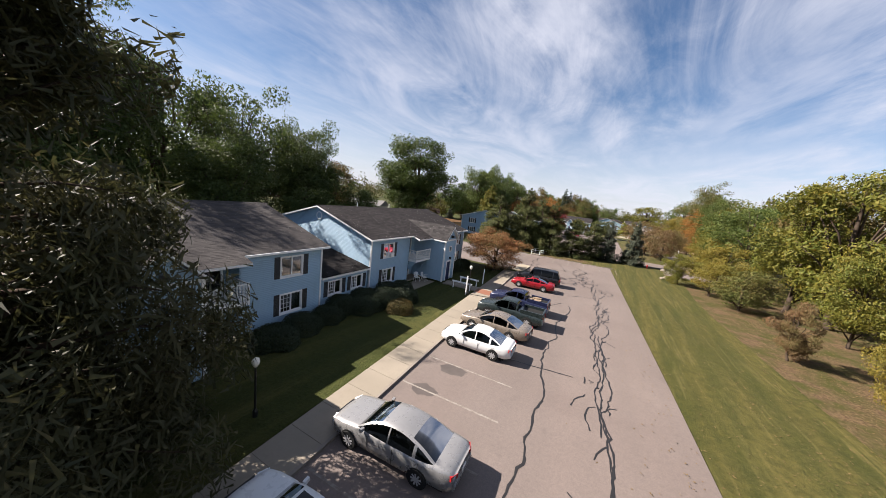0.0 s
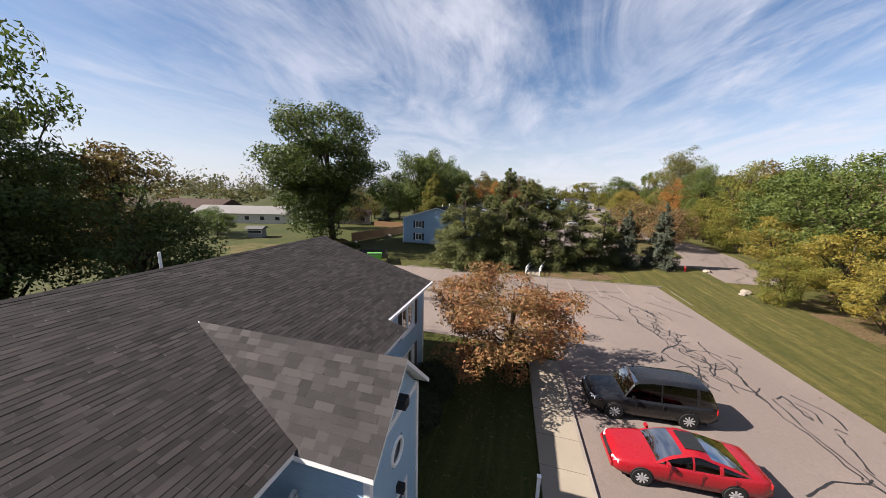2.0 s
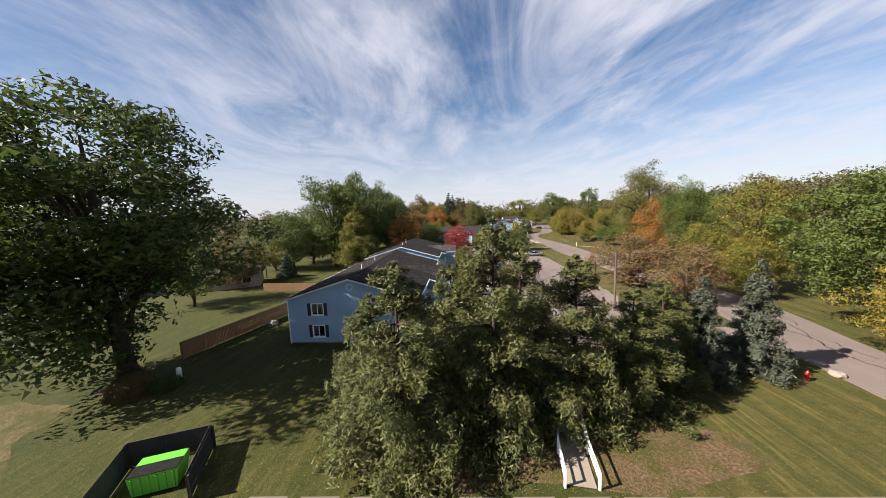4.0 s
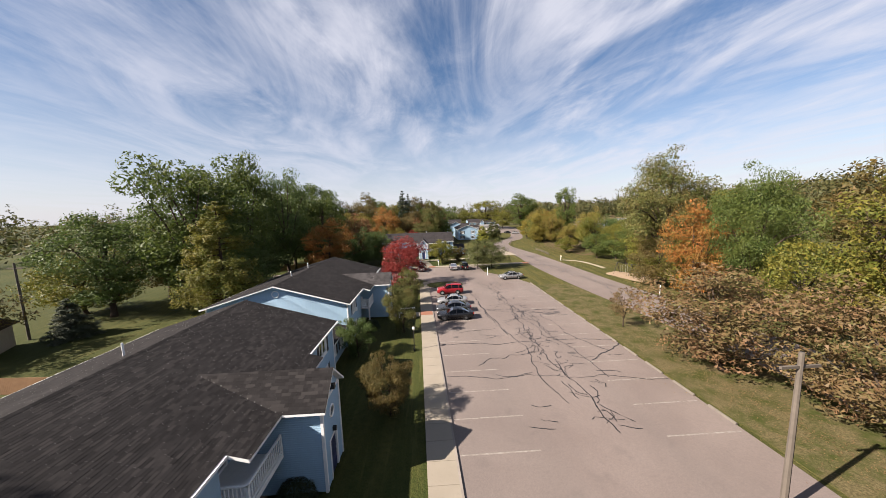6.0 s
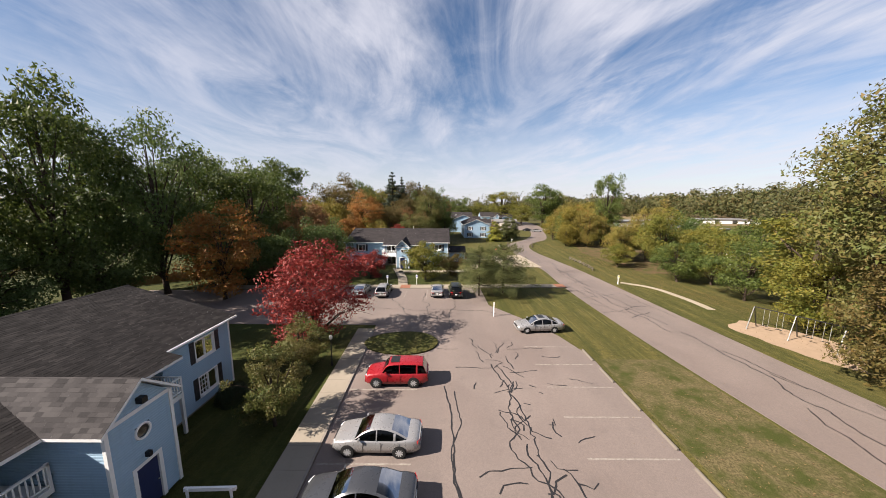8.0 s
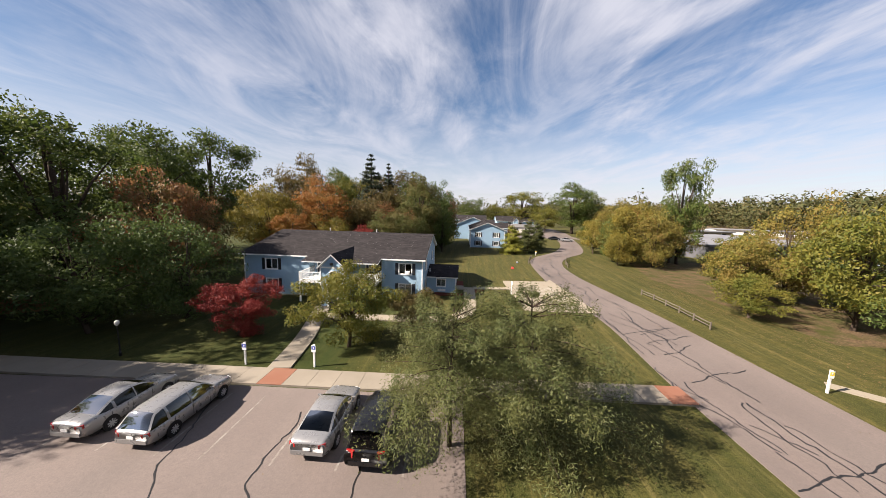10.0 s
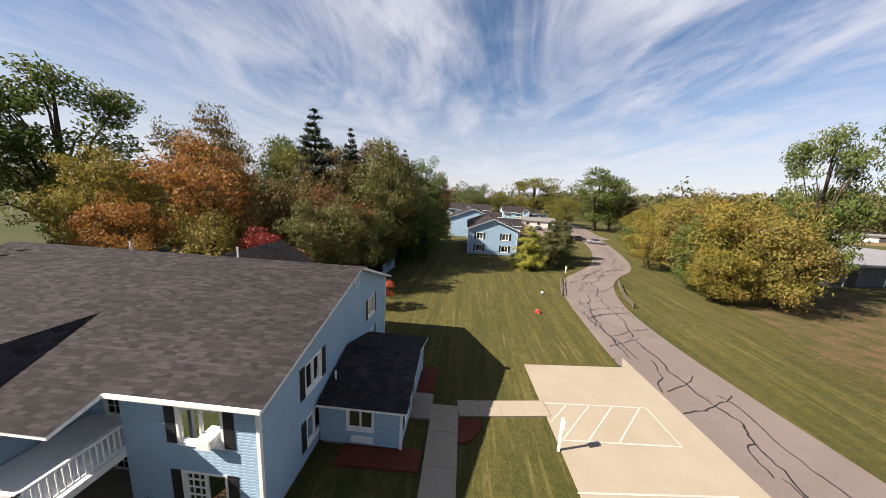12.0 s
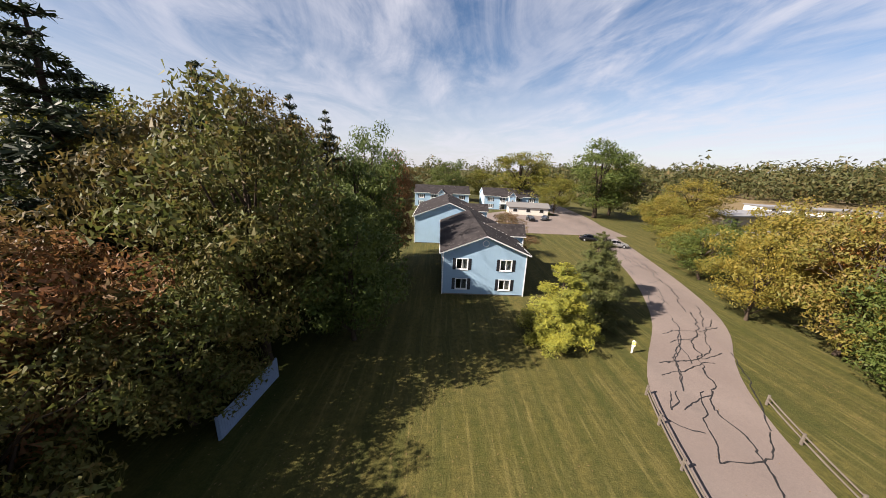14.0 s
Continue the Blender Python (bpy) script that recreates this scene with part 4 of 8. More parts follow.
def window(house, o, u, n, a, b, za, zb, shutters=True, blinds=0, grid=False, ac=False, name="window"):
    """A two-sash window in an opening: frame, panes, blind, shutters. Returns its hole."""
    o, u, n = Vector(o), Vector(u), Vector(n)
    m = Matrix((( u.x, n.x, 0, o.x), (u.y, n.y, 0, o.y), (0, 0, 1, 0), (0, 0, 0, 1)))
    fr = MB()
    t = 0.085
    fr.ring(a, b, za, zb, t, -0.12, 0.045, m)
    c = (a + b) / 2
    win = part(name, fr, WHITE, house, "white-framed sliding window")
    part("mullion", MB().box(c - 0.03, c + 0.03, -0.07, 0.02, za, zb, m), WHITE, win)
    for x0, x1 in ((a, c), (c, b)):
        part("sash", MB().ring(x0 + 0.035, x1 - 0.035, za + 0.035, zb - 0.035, 0.035, -0.06, 0.005, m), WHITE, win)
    if grid:
        for k in range(1, 3):
            part("glazing_bar", MB().box(a + (c - a) * k / 3 - 0.008, a + (c - a) * k / 3 + 0.008, -0.035, -0.01, za, zb, m), WHITE, win)
        for k in range(1, 4):
            z = za + (zb - za) * k / 4
            part("glazing_bar", MB().box(a, c, -0.035, -0.01, z - 0.008, z + 0.008, m), WHITE, win)
    for x0, x1 in ((a, c), (c, b)):
        part("pane", MB().box(x0 + 0.03, x1 - 0.03, -0.045, -0.038, za + 0.03, zb - 0.03, m), GLASS, win, "window glass").visible_shadow = False
    part("sill", MB().box(a - t - 0.02, b + t + 0.02, 0.0, 0.075, za - t - 0.035, za - t, m), WHITE, win)
    if blinds & 1:
        part("blind", MB().box(a, c, -0.16, -0.15, za + (zb - za) * 0.15, zb, m), BLIND, win, "closed pale blind")
    if blinds & 2:
        part("blind", MB().box(c, b, -0.16, -0.15, za, zb, m), BLIND, win, "closed pale blind")
    if shutters:
        w = 0.36
        for x0 in (a - t - w - 0.01, b + t + 0.01):
            prof, rows = [(0.0, zb + t), (0.0, za - t), (0.05, za - t), (0.05, za - t + 0.05)], 12
            for k in range(rows):
                z, dz = za - t + 0.05 + (zb - za + 2 * t - 0.1) * k / rows, (zb - za + 2 * t - 0.1) / rows
                prof += [(0.055, z + 0.1 * dz), (0.03, z + 0.9 * dz)]
            prof += [(0.05, zb + t - 0.05), (0.05, zb + t)]
            s = MB().prism(prof, x0, x0 + w)
            s.v = [tuple(m @ Vector((x, y, z))) for y, z, x in s.v]
            part("shutter", s, BLACK, house, "black louvred shutter")
    if ac:
        part("air_conditioner", MB().box(c + 0.05, c + 0.05 + 0.48, -0.1, 0.28, za, za + 0.34, m).box(c + 0.09, c + 0.49, 0.275, 0.285, za + 0.04, za + 0.3, m), PLASTIC_WHITE, win, "white window air conditioner")
    return (a - t * 0.5, b + t * 0.5, za - t * 0.5, zb + t * 0.5)


def balcony(house, s0, s1, p0, p1, flip):
    """A railed balcony deck on brackets, with a patio door above and below."""
    deck = MB().box(s0, s1, -p1, -p0, 2.28, 2.52)
    part("balcony_deck", deck, WHITE, house, "white boxed balcony deck")
    rail = MB()
    rail.box(s0, s1, -p1, -p1 + 0.09, 3.40, 3.47)
    rail.box(s0, s1, -p1 + 0.015, -p1 + 0.06, 2.62, 2.68)
    sides = [s0] if not flip else [s1 - 0.09]
    for s in sides:
        rail.box(s, s + 0.09, -p1, -p0, 3.40, 3.47), rail.box(s + 0.015, s + 0.06, -p1, -p0, 2.62, 2.68)
    for s in (s0, s1 - 0.1):
        rail.box(s, s + 0.1, -p1, -p1 + 0.1, 2.5, 3.5)
    rl = part("balcony_rail", rail, WHITE, house, "white turned-baluster railing")
    prof = [(0.018, 2.66), (0.02, 2.8), (0.034, 2.9), (0.022, 3.02), (0.03, 3.2), (0.018, 3.41)]
    n = int((s1 - s0) / 0.15)
    for k in range(1, n):
        part("baluster", MB().lathe(prof, 6, (s0 + (s1 - s0) * k / n, -p1 + 0.045, 0)), WHITE, rl)
    n = max(2, int((p1 - p0) / 0.15))
    for k in range(1, n):
        part("baluster", MB().lathe(prof, 6, (sides[0] + 0.045, -p1 + (p1 - p0) * k / n, 0)), WHITE, rl)


def house(name, m, L, df, db, eave, ridge, mid=None, gw=1.15, gp=3.0, lap=0.8, shingles=None, gable_shingles=None, label="", detail=True, windows=True, seed=1, single=False, back_windows=True,
          end_windows=(False, False), out=0.15, bay_eave=None, bay_apex=None, recess_width=2.9, cooler_high=False, posts=True):
    """A two-storey block: s along the front, the front looks to -Y, the ridge lies df behind the front wall."""
    rng = random.Random(seed)
    h = thing(name, m, label or "pale blue lap-sided two-storey apartment house with dark shingle roof", "apartment house", "apartment houses")
    mid = mid if mid is not None else L * 0.49
    D = df + db
    shingles = shingles or SHINGLE
    g0, g1 = mid - gw, mid + gw
    rl, rr = g0 - recess_width, g1 + recess_width                        # the recesses with balconies beside the entrance bay
    rd = 1.3
    zw = eave - 0.12
    X, Y = Vector((1, 0, 0)), Vector((0, 1, 0))
    holes, specs = [], []
    wz = ((0.75, 1.95), (3.15, 4.35))
    if windows:
        for c in (rl * 0.42, L - (L - rr) * 0.42):
            for f, (za, zb) in enumerate(wz):
                specs.append((c - 0.72, c + 0.72, za, zb, rng.choice((1, 2, 3, 3)), f == 0, f == 1 and (c < L / 2) != cooler_high and detail))
    for a, b, za, zb, bl, gr, ac in specs:
        holes.append(window(h, (0, 0, 0), X, -Y, a, b, za, zb, True, bl, gr, ac))
    fronts = [MB(), MB()]
    lap_wall(fronts[0], (0, 0, 0), X, -Y, 0, rl, 0.15, zw, [x for x in holes if x[1] < rl + 0.2])
    lap_wall(fronts[1], (0, 0, 0), X, -Y, rr, L, 0.15, zw, [x for x in holes if x[0] > rr - 0.2])
    # recess backs with patio doors
    for s0, s1, flip in ((rl, g0, False), (g1, rr, True)):
        hs = []
        for f in (0, 1):
            z = 0.12 if f == 0 else 2.56
            c = (s0 + s1) / 2 + (-0.2 if not flip else 0.2)
            dr = MB()
            a, b, zt = c - 0.95, c + 0.95, z + 2.02
            t = 0.08
            dr.ring(a, b, z + 0.06, zt, t, rd - 0.05, rd + 0.1, Matrix.Identity(4))
            d = part("patio_door", dr, WHITE, h, "white sliding glass patio door")
            part("stile", MB().box(c - 0.05, c + 0.05, rd - 0.04, rd + 0.09, z + 0.06, zt), WHITE, d)
            if detail:
                for k in (1, 2):
                    x = a + (c - a) * k / 3
                    part("glazing_bar", MB().box(x - 0.01, x + 0.01, rd - 0.02, rd + 0.0, z + 0.06, zt), WHITE, d)
                for k in range(1, 5):
                    zz = z + 2.02 * k / 5
                    part("glazing_bar", MB().box(a, c, rd - 0.02, rd + 0.0, zz - 0.01, zz + 0.01), WHITE, d)
            part("pane", MB().box(a, c, rd + 0.02, rd + 0.028, z, zt), GLASS, d, "door glass").visible_shadow = False
            part("pane", MB().box(c, b, rd + 0.05, rd + 0.058, z, zt), GLASS, d, "door glass").visible_shadow = False
            hs.append((a - t * 0.5, b + t * 0.5, z - 0.1, zt + t * 0.5))
        recess = MB()
        lap_wall(recess, (0, rd, 0), X, -Y, s0, s1, 0.15, zw, hs)
        balcony(h, s0 + 0.02 if not flip else s0 + 0.1, s1 - 0.1 if not flip else s1 - 0.02, -rd, lap + out, flip)
        e = s0 if not flip else s1
        lap_wall(recess, (e, 0, 0), Y, X if not flip else -X, 0, rd, 0.15, zw)
        part("wall_recess", recess.weld(), BLUE_SIDING, h, "pale blue lap siding")
        if not posts:
            for bx in (s0 + 0.1, s1 - 0.2):
                br = MB().prism([(0.0, 0.0), (lap + out - 0.1, 0.0), (0.0, -0.95)], 0, 0.1)
                br.v = [(bx + z, -px, 2.28 + pz) for px, pz, z in br.v]
                part("bracket", br, BLUE_SIDING, h, "blue sided balcony bracket")
        elif gp > 1.0:
            post = MB().box(*((s0 + 0.02, s0 + 0.17) if not flip else (s1 - 0.17, s1 - 0.02)), -lap - out, -lap - out + 0.15, 0.1, 2.3)
            part("post", post, WHITE, h, "white square porch post")
    for q in fronts:
        part("wall_front", q.weld(), BLUE_SIDING, h, "pale blue lap siding")
    # other walls
    back = MB()
    bh = []
    if back_windows and windows:
        for c in (L * 0.2, L * 0.8):
            for za, zb in wz:
                bh.append(window(h, (L, D, 0), -X, Y, c - 0.7, c + 0.7, za, zb, True, rng.choice((1, 2, 3))))
    lap_wall(back, (L, D, 0), -X, Y, 0, L, 0.15, zw, bh)
    part("wall_back", back.weld(), BLUE_SIDING, h, "pale blue lap siding")
    for side in (0, 1):
        mbw, hh = MB(), []
        o, u, n = ((0, D, 0), -Y, -X) if side == 0 else ((L, 0, 0), Y, X)
        pk = D - df if side == 0 else df
        if end_windows[side]:
            for c in (D * 0.23, D * 0.76):
                for za, zb in wz:
                    hh.append(window(h, o, u, n, c - 0.62, c + 0.62, za, zb, True, rng.choice((1, 2, 3, 3))))
        lap_wall(mbw, o, u, n, 0, D, 0.15, zw, hh, (pk, ridge - 0.1))
        part("wall_end", mbw.weld(), BLUE_SIDING, h, "pale blue lap siding")
        ring = MB()
        pts = [Vector(o) + Vector(u) * (pk + 0.34 * math.cos(a)) + Vector(n) * 0.05 + Vector((0, 0, ridge - 0.95 + 0.34 * math.sin(a))) for a in [2 * math.pi * i / 20 for i in range(21)]]
        ring.tube(pts, [0.04] * 21, 6)
        v = part("gable_vent", ring, WHITE, h, "round white gable vent")
        part("louvre", MB().face(*[p - Vector(n) * 0.005 for p in pts[:-1]]), BLUE_SIDING, v)
    # corner boards, foundation
    for x in (0, L):
        for y in (0, D):
            part("corner_board", MB().box(x - 0.06, x + 0.06, y - 0.06, y + 0.06, 0.0, zw + 0.1), WHITE, h, "white corner board")
    part("foundation", MB().box(0.02, L - 0.02, 0.02, D - 0.02, -0.1, 0.17), CONCRETE, h, "grey concrete foundation")
    part("floor_deck", MB().box(0.15, L - 0.15, rd + 0.3, D - 0.15, 2.4, 2.52), DARK_ROOM, h)
    # main roof
    oh, se = 0.35, 0.4
    slope_f, slope_b = (ridge - eave) / df, (ridge - eave) / db
    under = MB()
    ez, bz = eave - oh * slope_f, eave - oh * slope_b
    th = 0.14
    for (y0, z0), (y1, z1) in (((-oh, ez), (df, ridge)), ((D + oh, bz), (df, ridge))):
        k = len(under.v)
        for x in (-se, L + se):
            under.v.extend(((x, y0, z0), (x, y1, z1), (x, y1, z1 - th), (x, y0, z0 - th)))
        under.f.extend(((k, k + 1, k + 5, k + 4), (k + 3, k + 7, k + 6, k + 2), (k, k + 4, k + 7, k + 3), (k, k + 3, k + 2, k + 1), (k + 4, k + 5, k + 6, k + 7)))
    # lower apron over the balconies
    az = ez - lap * slope_f
    k = len(under.v)
    for x in (rl, rr):
        under.v.extend(((x, -oh - lap, az), (x, 0, eave), (x, 0, eave - th), (x, -oh - lap, az - th)))
    under.f.extend(((k, k + 1, k + 5, k + 4), (k + 3, k + 7, k + 6, k + 2), (k, k + 4, k + 7, k + 3), (k, k + 3, k + 2, k + 1), (k + 4, k + 5, k + 6, k + 7)))
    roof = part("roof", under, WHITE, h, "white eaves and rake boards")
    e = 0.15 if detail else 0.3
    tabs = MB()
    vf, vb = Vector((0, df + oh, ridge - ez)), Vector((0, -(db + oh), ridge - bz))
    wr = (0.22, 0.5) if detail else (0.5, 1.2)
    shingle_slope(tabs, (-se - 0.02, -oh - 0.02, ez + 0.005), X, vf, L + 2 * se + 0.04, vf.length, rng, e, *wr)
    shingle_slope(tabs, (-se - 0.02, D + oh + 0.02, bz + 0.005), X, vb, L + 2 * se + 0.04, vb.length, rng, e, *wr)
    va = Vector((0, lap, ez - az))
    shingle_slope(tabs, (rl, -oh - lap - 0.02, az + 0.005), X, va, rr - rl, va.length, rng, e, *wr)
    part("shingles", tabs, shingles, roof, "dark asphalt shingles", kind="stuff")
    cap = MB()
    xx = -se
    while xx < L + se:
        cap.face((xx, df - 0.16, ridge - 0.16 * slope_f + 0.03), (xx + 0.3, df - 0.16, ridge - 0.16 * slope_f + 0.025), (xx + 0.3, df, ridge + 0.03), (xx, df, ridge + 0.04))
        cap.face((xx, df, ridge + 0.04), (xx + 0.3, df, ridge + 0.03), (xx + 0.3, df + 0.16, ridge - 0.16 * slope_b + 0.025), (xx, df + 0.16, ridge - 0.16 * slope_b + 0.03))
        xx += 0.27
    part("ridge_cap", cap, shingles, roof, "ridge cap shingles", kind="stuff")
    for a, b, y, z in ((-se, rl, -oh, ez), (rr, L + se, -oh, ez), (-se, L + se, D + oh, bz)):
        part("gutter", MB().box(a, b, y - 0.1 if y < 0 else y, y if y < 0 else y + 0.1, z - 0.13, z - 0.01), WHITE, roof, "white gutter")
    if detail:
        for x, y in ((L * 0.3, df + 0.9), (L * 0.62, df + 1.3)):
            part("vent_pipe", MB().lathe([(0.05, ridge - 0.9), (0.05, ridge + 0.35)], 8, (x, y, 0)), PLASTIC_WHITE, roof, "white vent pipe")
    # entrance bay with its gable
    if gp > 0.5:
        gz = bay_eave or min(eave + 0.05, ez - 0.02 + 0.25)
        ap = bay_apex or gz + (gw + 0.35) * 0.93 + 0.1
        for o2, u2, n2, s2, e2, hs2, pk2 in (((g0, 0, 0), -Y, -X, -rd, gp, (), None), ((g1, 0, 0), -Y, X, -rd, gp, (), None),
                                            ((g0, -gp, 0), X, -Y, 0, 2 * gw, [(gw - 0.62, gw + 0.62, 0.1, 2.35), (gw - 0.3, gw + 0.3, 3.35, 3.95)], (gw, ap - 0.15))):
            bay = MB()
            lap_wall(bay, o2, u2, n2, s2, e2, 0.15, gz, hs2, pk2)
            part("bay_wall", bay.weld(), BLUE_SIDING, h, "blue sided entrance bay wall")
        tr = MB()
        for x in (g0, g1):
            tr.box(x - 0.07, x + 0.07, -gp - 0.07, -gp + 0.07, 0.1, gz)
        tr.box(g0, g1, -gp - 0.05, -gp + 0.02, gz - 0.1, gz + 0.06)
        part("bay_trim", tr, WHITE, h, "white bay trim")
        dm = MB().box(g0 + gw - 0.46, g0 + gw + 0.46, -gp + 0.05, -gp + 0.1, 0.12, 2.2)
        d = part("entrance_door", dm, DOOR_BLUE, h, "navy panelled entrance door")
        fr = MB()
        for q in ((gw - 0.62, gw - 0.46, 0.1, 2.35), (gw + 0.46, gw + 0.62, 0.1, 2.35), (gw - 0.46, gw + 0.46, 2.2, 2.35)):
            fr.box(g0 + q[0], g0 + q[1], -gp - 0.04, -gp + 0.1, q[2], q[3])
        part("door_frame", fr, WHITE, d)
        part("door_handle", MB().lathe([(0.03, -0.04), (0.035, 0.0), (0.01, 0.02)], 8, (g0 + gw + 0.36, -gp + 0.02, 1.05), "y"), METAL_GREY, d, "metal door knob")
        ps = [Vector((g0 + gw + 0.3 * math.cos(a), -gp - 0.03, 3.65 + 0.3 * math.sin(a))) for a in [2 * math.pi * i / 20 for i in range(21)]]
        w = part("round_window", MB().tube(ps, [0.05] * 21, 6), WHITE, h, "round white-framed window")
        part("pane", MB().face(*[p + Vector((0, 0.04, 0)) for p in ps[:-1]]), GLASS, w, "window glass")
        part("wall_light", MB().box(g0 + gw - 0.07, g0 + gw + 0.07, -gp - 0.22, -gp - 0.02, 2.5, 2.72), METAL_BLACK, h, "small dark wall light")
        part("gable_light", MB().box(g0 + gw - 0.12, g0 + gw + 0.12, -gp - 0.3, -gp - 0.02, gz + 0.25, gz + 0.5), METAL_BLACK, h, "small dark wall light")
        # gable roof: runs back into the main slope
        yb = (ap - ez) / slope_f - oh
        fo = 0.3
        ev = gz - 0.02
        half = gw + 0.32
        es = (ap - ev) / half
        ub = MB()
        for sgn in (-1, 1):
            k = len(ub.v)
            yb2 = (ev - ez) / slope_f - oh
            a1, a2 = (g0 + gw, -gp - fo, ap), (g0 + gw, yb, ap)
            b1, b2 = (g0 + gw + sgn * half, -gp - fo, ev), (g0 + gw + sgn * half, max(yb2, -oh - lap), ev)
            for q in (a1, a2, b2, b1):
                ub.v.append(q)
            for q in (a1, a2, b2, b1):
                ub.v.append((q[0], q[1], q[2] - 0.12))
            ub.f.extend(((k, k + 1, k + 2, k + 3), (k + 7, k + 6, k + 5, k + 4), (k, k + 3, k + 7, k + 4), (k + 3, k + 2, k + 6, k + 7)))
        gr = part("gable_roof", ub, WHITE, h, "white gable rake boards")
        tabs, singles = MB(), ([] if single else None)
        for sgn in (-1, 1):
            V = math.hypot(half, ap - ev)
            full = gp + fo + yb
            b2y = max((ev - ez) / slope_f - oh, -oh - lap)

            def trim(v, b2y=b2y, V=V):
                return (0, gp + fo + b2y + (yb - b2y) * min(1, v / V) + 0.05)
            shingle_slope(tabs, (g0 + gw + sgn * half, -gp - fo - 0.01, ev + 0.006), Y, (-sgn * half, 0, ap - ev), full, V, rng, 0.17 if detail else 0.3, 0.22, 0.5, trim, singles if sgn < 0 else None)
        part("gable_shingles", tabs, gable_shingles or shingles, gr, "mixed grey shingles", kind="stuff")
        for m2 in singles or ():
            part("shingle", m2, gable_shingles or shingles, gr)
    return h


def front_east(x, y0):
    """Local frame for a house whose front looks east: s runs north."""
    return pose(x, y0, 0, 0, 0, 90)


house("apartment_house", front_east(-17.45, 0.3), 18.75, 7.2, 6.8, 4.95, 7.0, gw=1.3, gp=2.65, lap=0.82, bay_eave=4.62, bay_apex=6.05, shingles=SHINGLE_OLD, posts=False, seed=3, label="pale blue lap-sided apartment house with brown shingle roof")
house("apartment_house", front_east(-17.5, 24.3), 19.2, 6.5, 6.9, 5.06, 7.06, mid=9.98, gw=1.3, gp=2.62, lap=0.82, bay_eave=4.64, bay_apex=6.12, posts=False, seed=4, gable_shingles=SHINGLE_GREY, single=True, label="pale blue lap-sided apartment house with patched dark roof")
house("apartment_house", front_east(-21.6, 83.0), 22.6, 7.1, 6.9, 4.98, 7.05, mid=12.65, gw=1.3, gp=3.0, lap=0.9, bay_eave=4.64, bay_apex=6.05, shingles=SHINGLE_BLACK, seed=5, end_windows=(True, False))
house("apartment_house", front_east(-21.75, 111.25), 19.4, 7.15, 7.0, 5.0, 7.05, mid=10.1, gw=1.3, gp=3.1, lap=0.9, bay_eave=4.66, bay_apex=5.98, shingles=SHINGLE_BLACK, seed=6, gable_shingles=SHINGLE_GREY)
house("apartment_house", pose(-26.95, 172.9, 0), 21.35, 8.4, 6.3, 5.0, 7.15, mid=12.3, gw=1.25, gp=3.6, lap=1.35, out=1.05, bay_eave=4.35, bay_apex=5.78, recess_width=3.1, cooler_high=True, seed=7, end_windows=(False, True), label="pale blue apartment house with grey shingle roof and entrance gable")
house("apartment_house", front_east(10.7, 224.6), 21.0, 4.75, 4.75, 5.25, 7.2, gp=2.0, seed=8, detail=False, end_windows=(True, False), label="pale blue apartment house with gable end to the lawn")
house("apartment_house", front_east(9.0, 248.5), 20.0, 6.5, 6.5, 5.4, 8.0, gp=2.0, seed=9, detail=False)
house("apartment_house", pose(-8.5, 305, 0), 20.0, 6.5, 6.5, 5.2, 7.6, gp=2.5, seed=10, detail=False)
house("apartment_house", pose(17, 303, 0), 20.0, 6.5, 6.5, 5.2, 7.6, gp=2.5, seed=11, detail=False)


def link_block(y0, y1, x_front, depth, seed):
    """The low block that joins two houses."""
    h = thing("link_block", front_east(x_front, y0), "low pale blue one-storey link between two houses, dark shingle roof", "house wing", "link blocks")
    L = y1 - y0
    w, X, Y = MB(), Vector((1, 0, 0)), Vector((0, 1, 0))
    rng = random.Random(seed)
    holes = [window(h, (0, 0, 0), X, -Y, c - 0.6, c + 0.6, 0.95, 1.95, True, 0, True) for c in (L * 0.3, L * 0.76)]
    lap_wall(w, (0, 0, 0), X, -Y, 0, L, 0.15, 2.48, holes)
    part("wall_front", w.weld(), BLUE_SIDING, h, "pale blue lap siding")
    part("foundation", MB().box(0.02, L - 0.02, 0.02, depth, -0.1, 0.16), CONCRETE, h)
    r = MB()
    for x in (0.02, L - 0.02):
        r.v.extend(((x, -0.4, 2.5), (x, depth, 3.68), (x, depth, 3.53), (x, -0.4, 2.35)))
    r.f.extend(((0, 1, 5, 4), (3, 7, 6, 2), (0, 4, 7, 3), (0, 3, 2, 1), (4, 5, 6, 7)))
    r.face((0.02, depth, 3.68), (0.02, 2 * depth, 2.5), (L - 0.02, 2 * depth, 2.5), (L - 0.02, depth, 3.68))
    ro = part("roof", r, WHITE, h, "white eaves board")
    t = MB()
    v = Vector((0, depth + 0.4, 1.18))
    shingle_slope(t, (0.03, -0.42, 2.505), X, v, L - 0.06, v.length, rng, 0.15, 0.22, 0.5)
    shingle_slope(t, (0.03, 2 * depth + 0.02, 2.505), X, (0, -depth, 1.18), L - 0.06, math.hypot(depth, 1.18), rng, 0.15, 0.22, 0.5)
    part("shingles", t, SHINGLE_BLACK, ro, "dark asphalt shingles", kind="stuff")


link_block(19.15, 24.2, -17.7, 6.5, 1)
link_block(105.7, 111.2, -22.2, 6.5, 2)
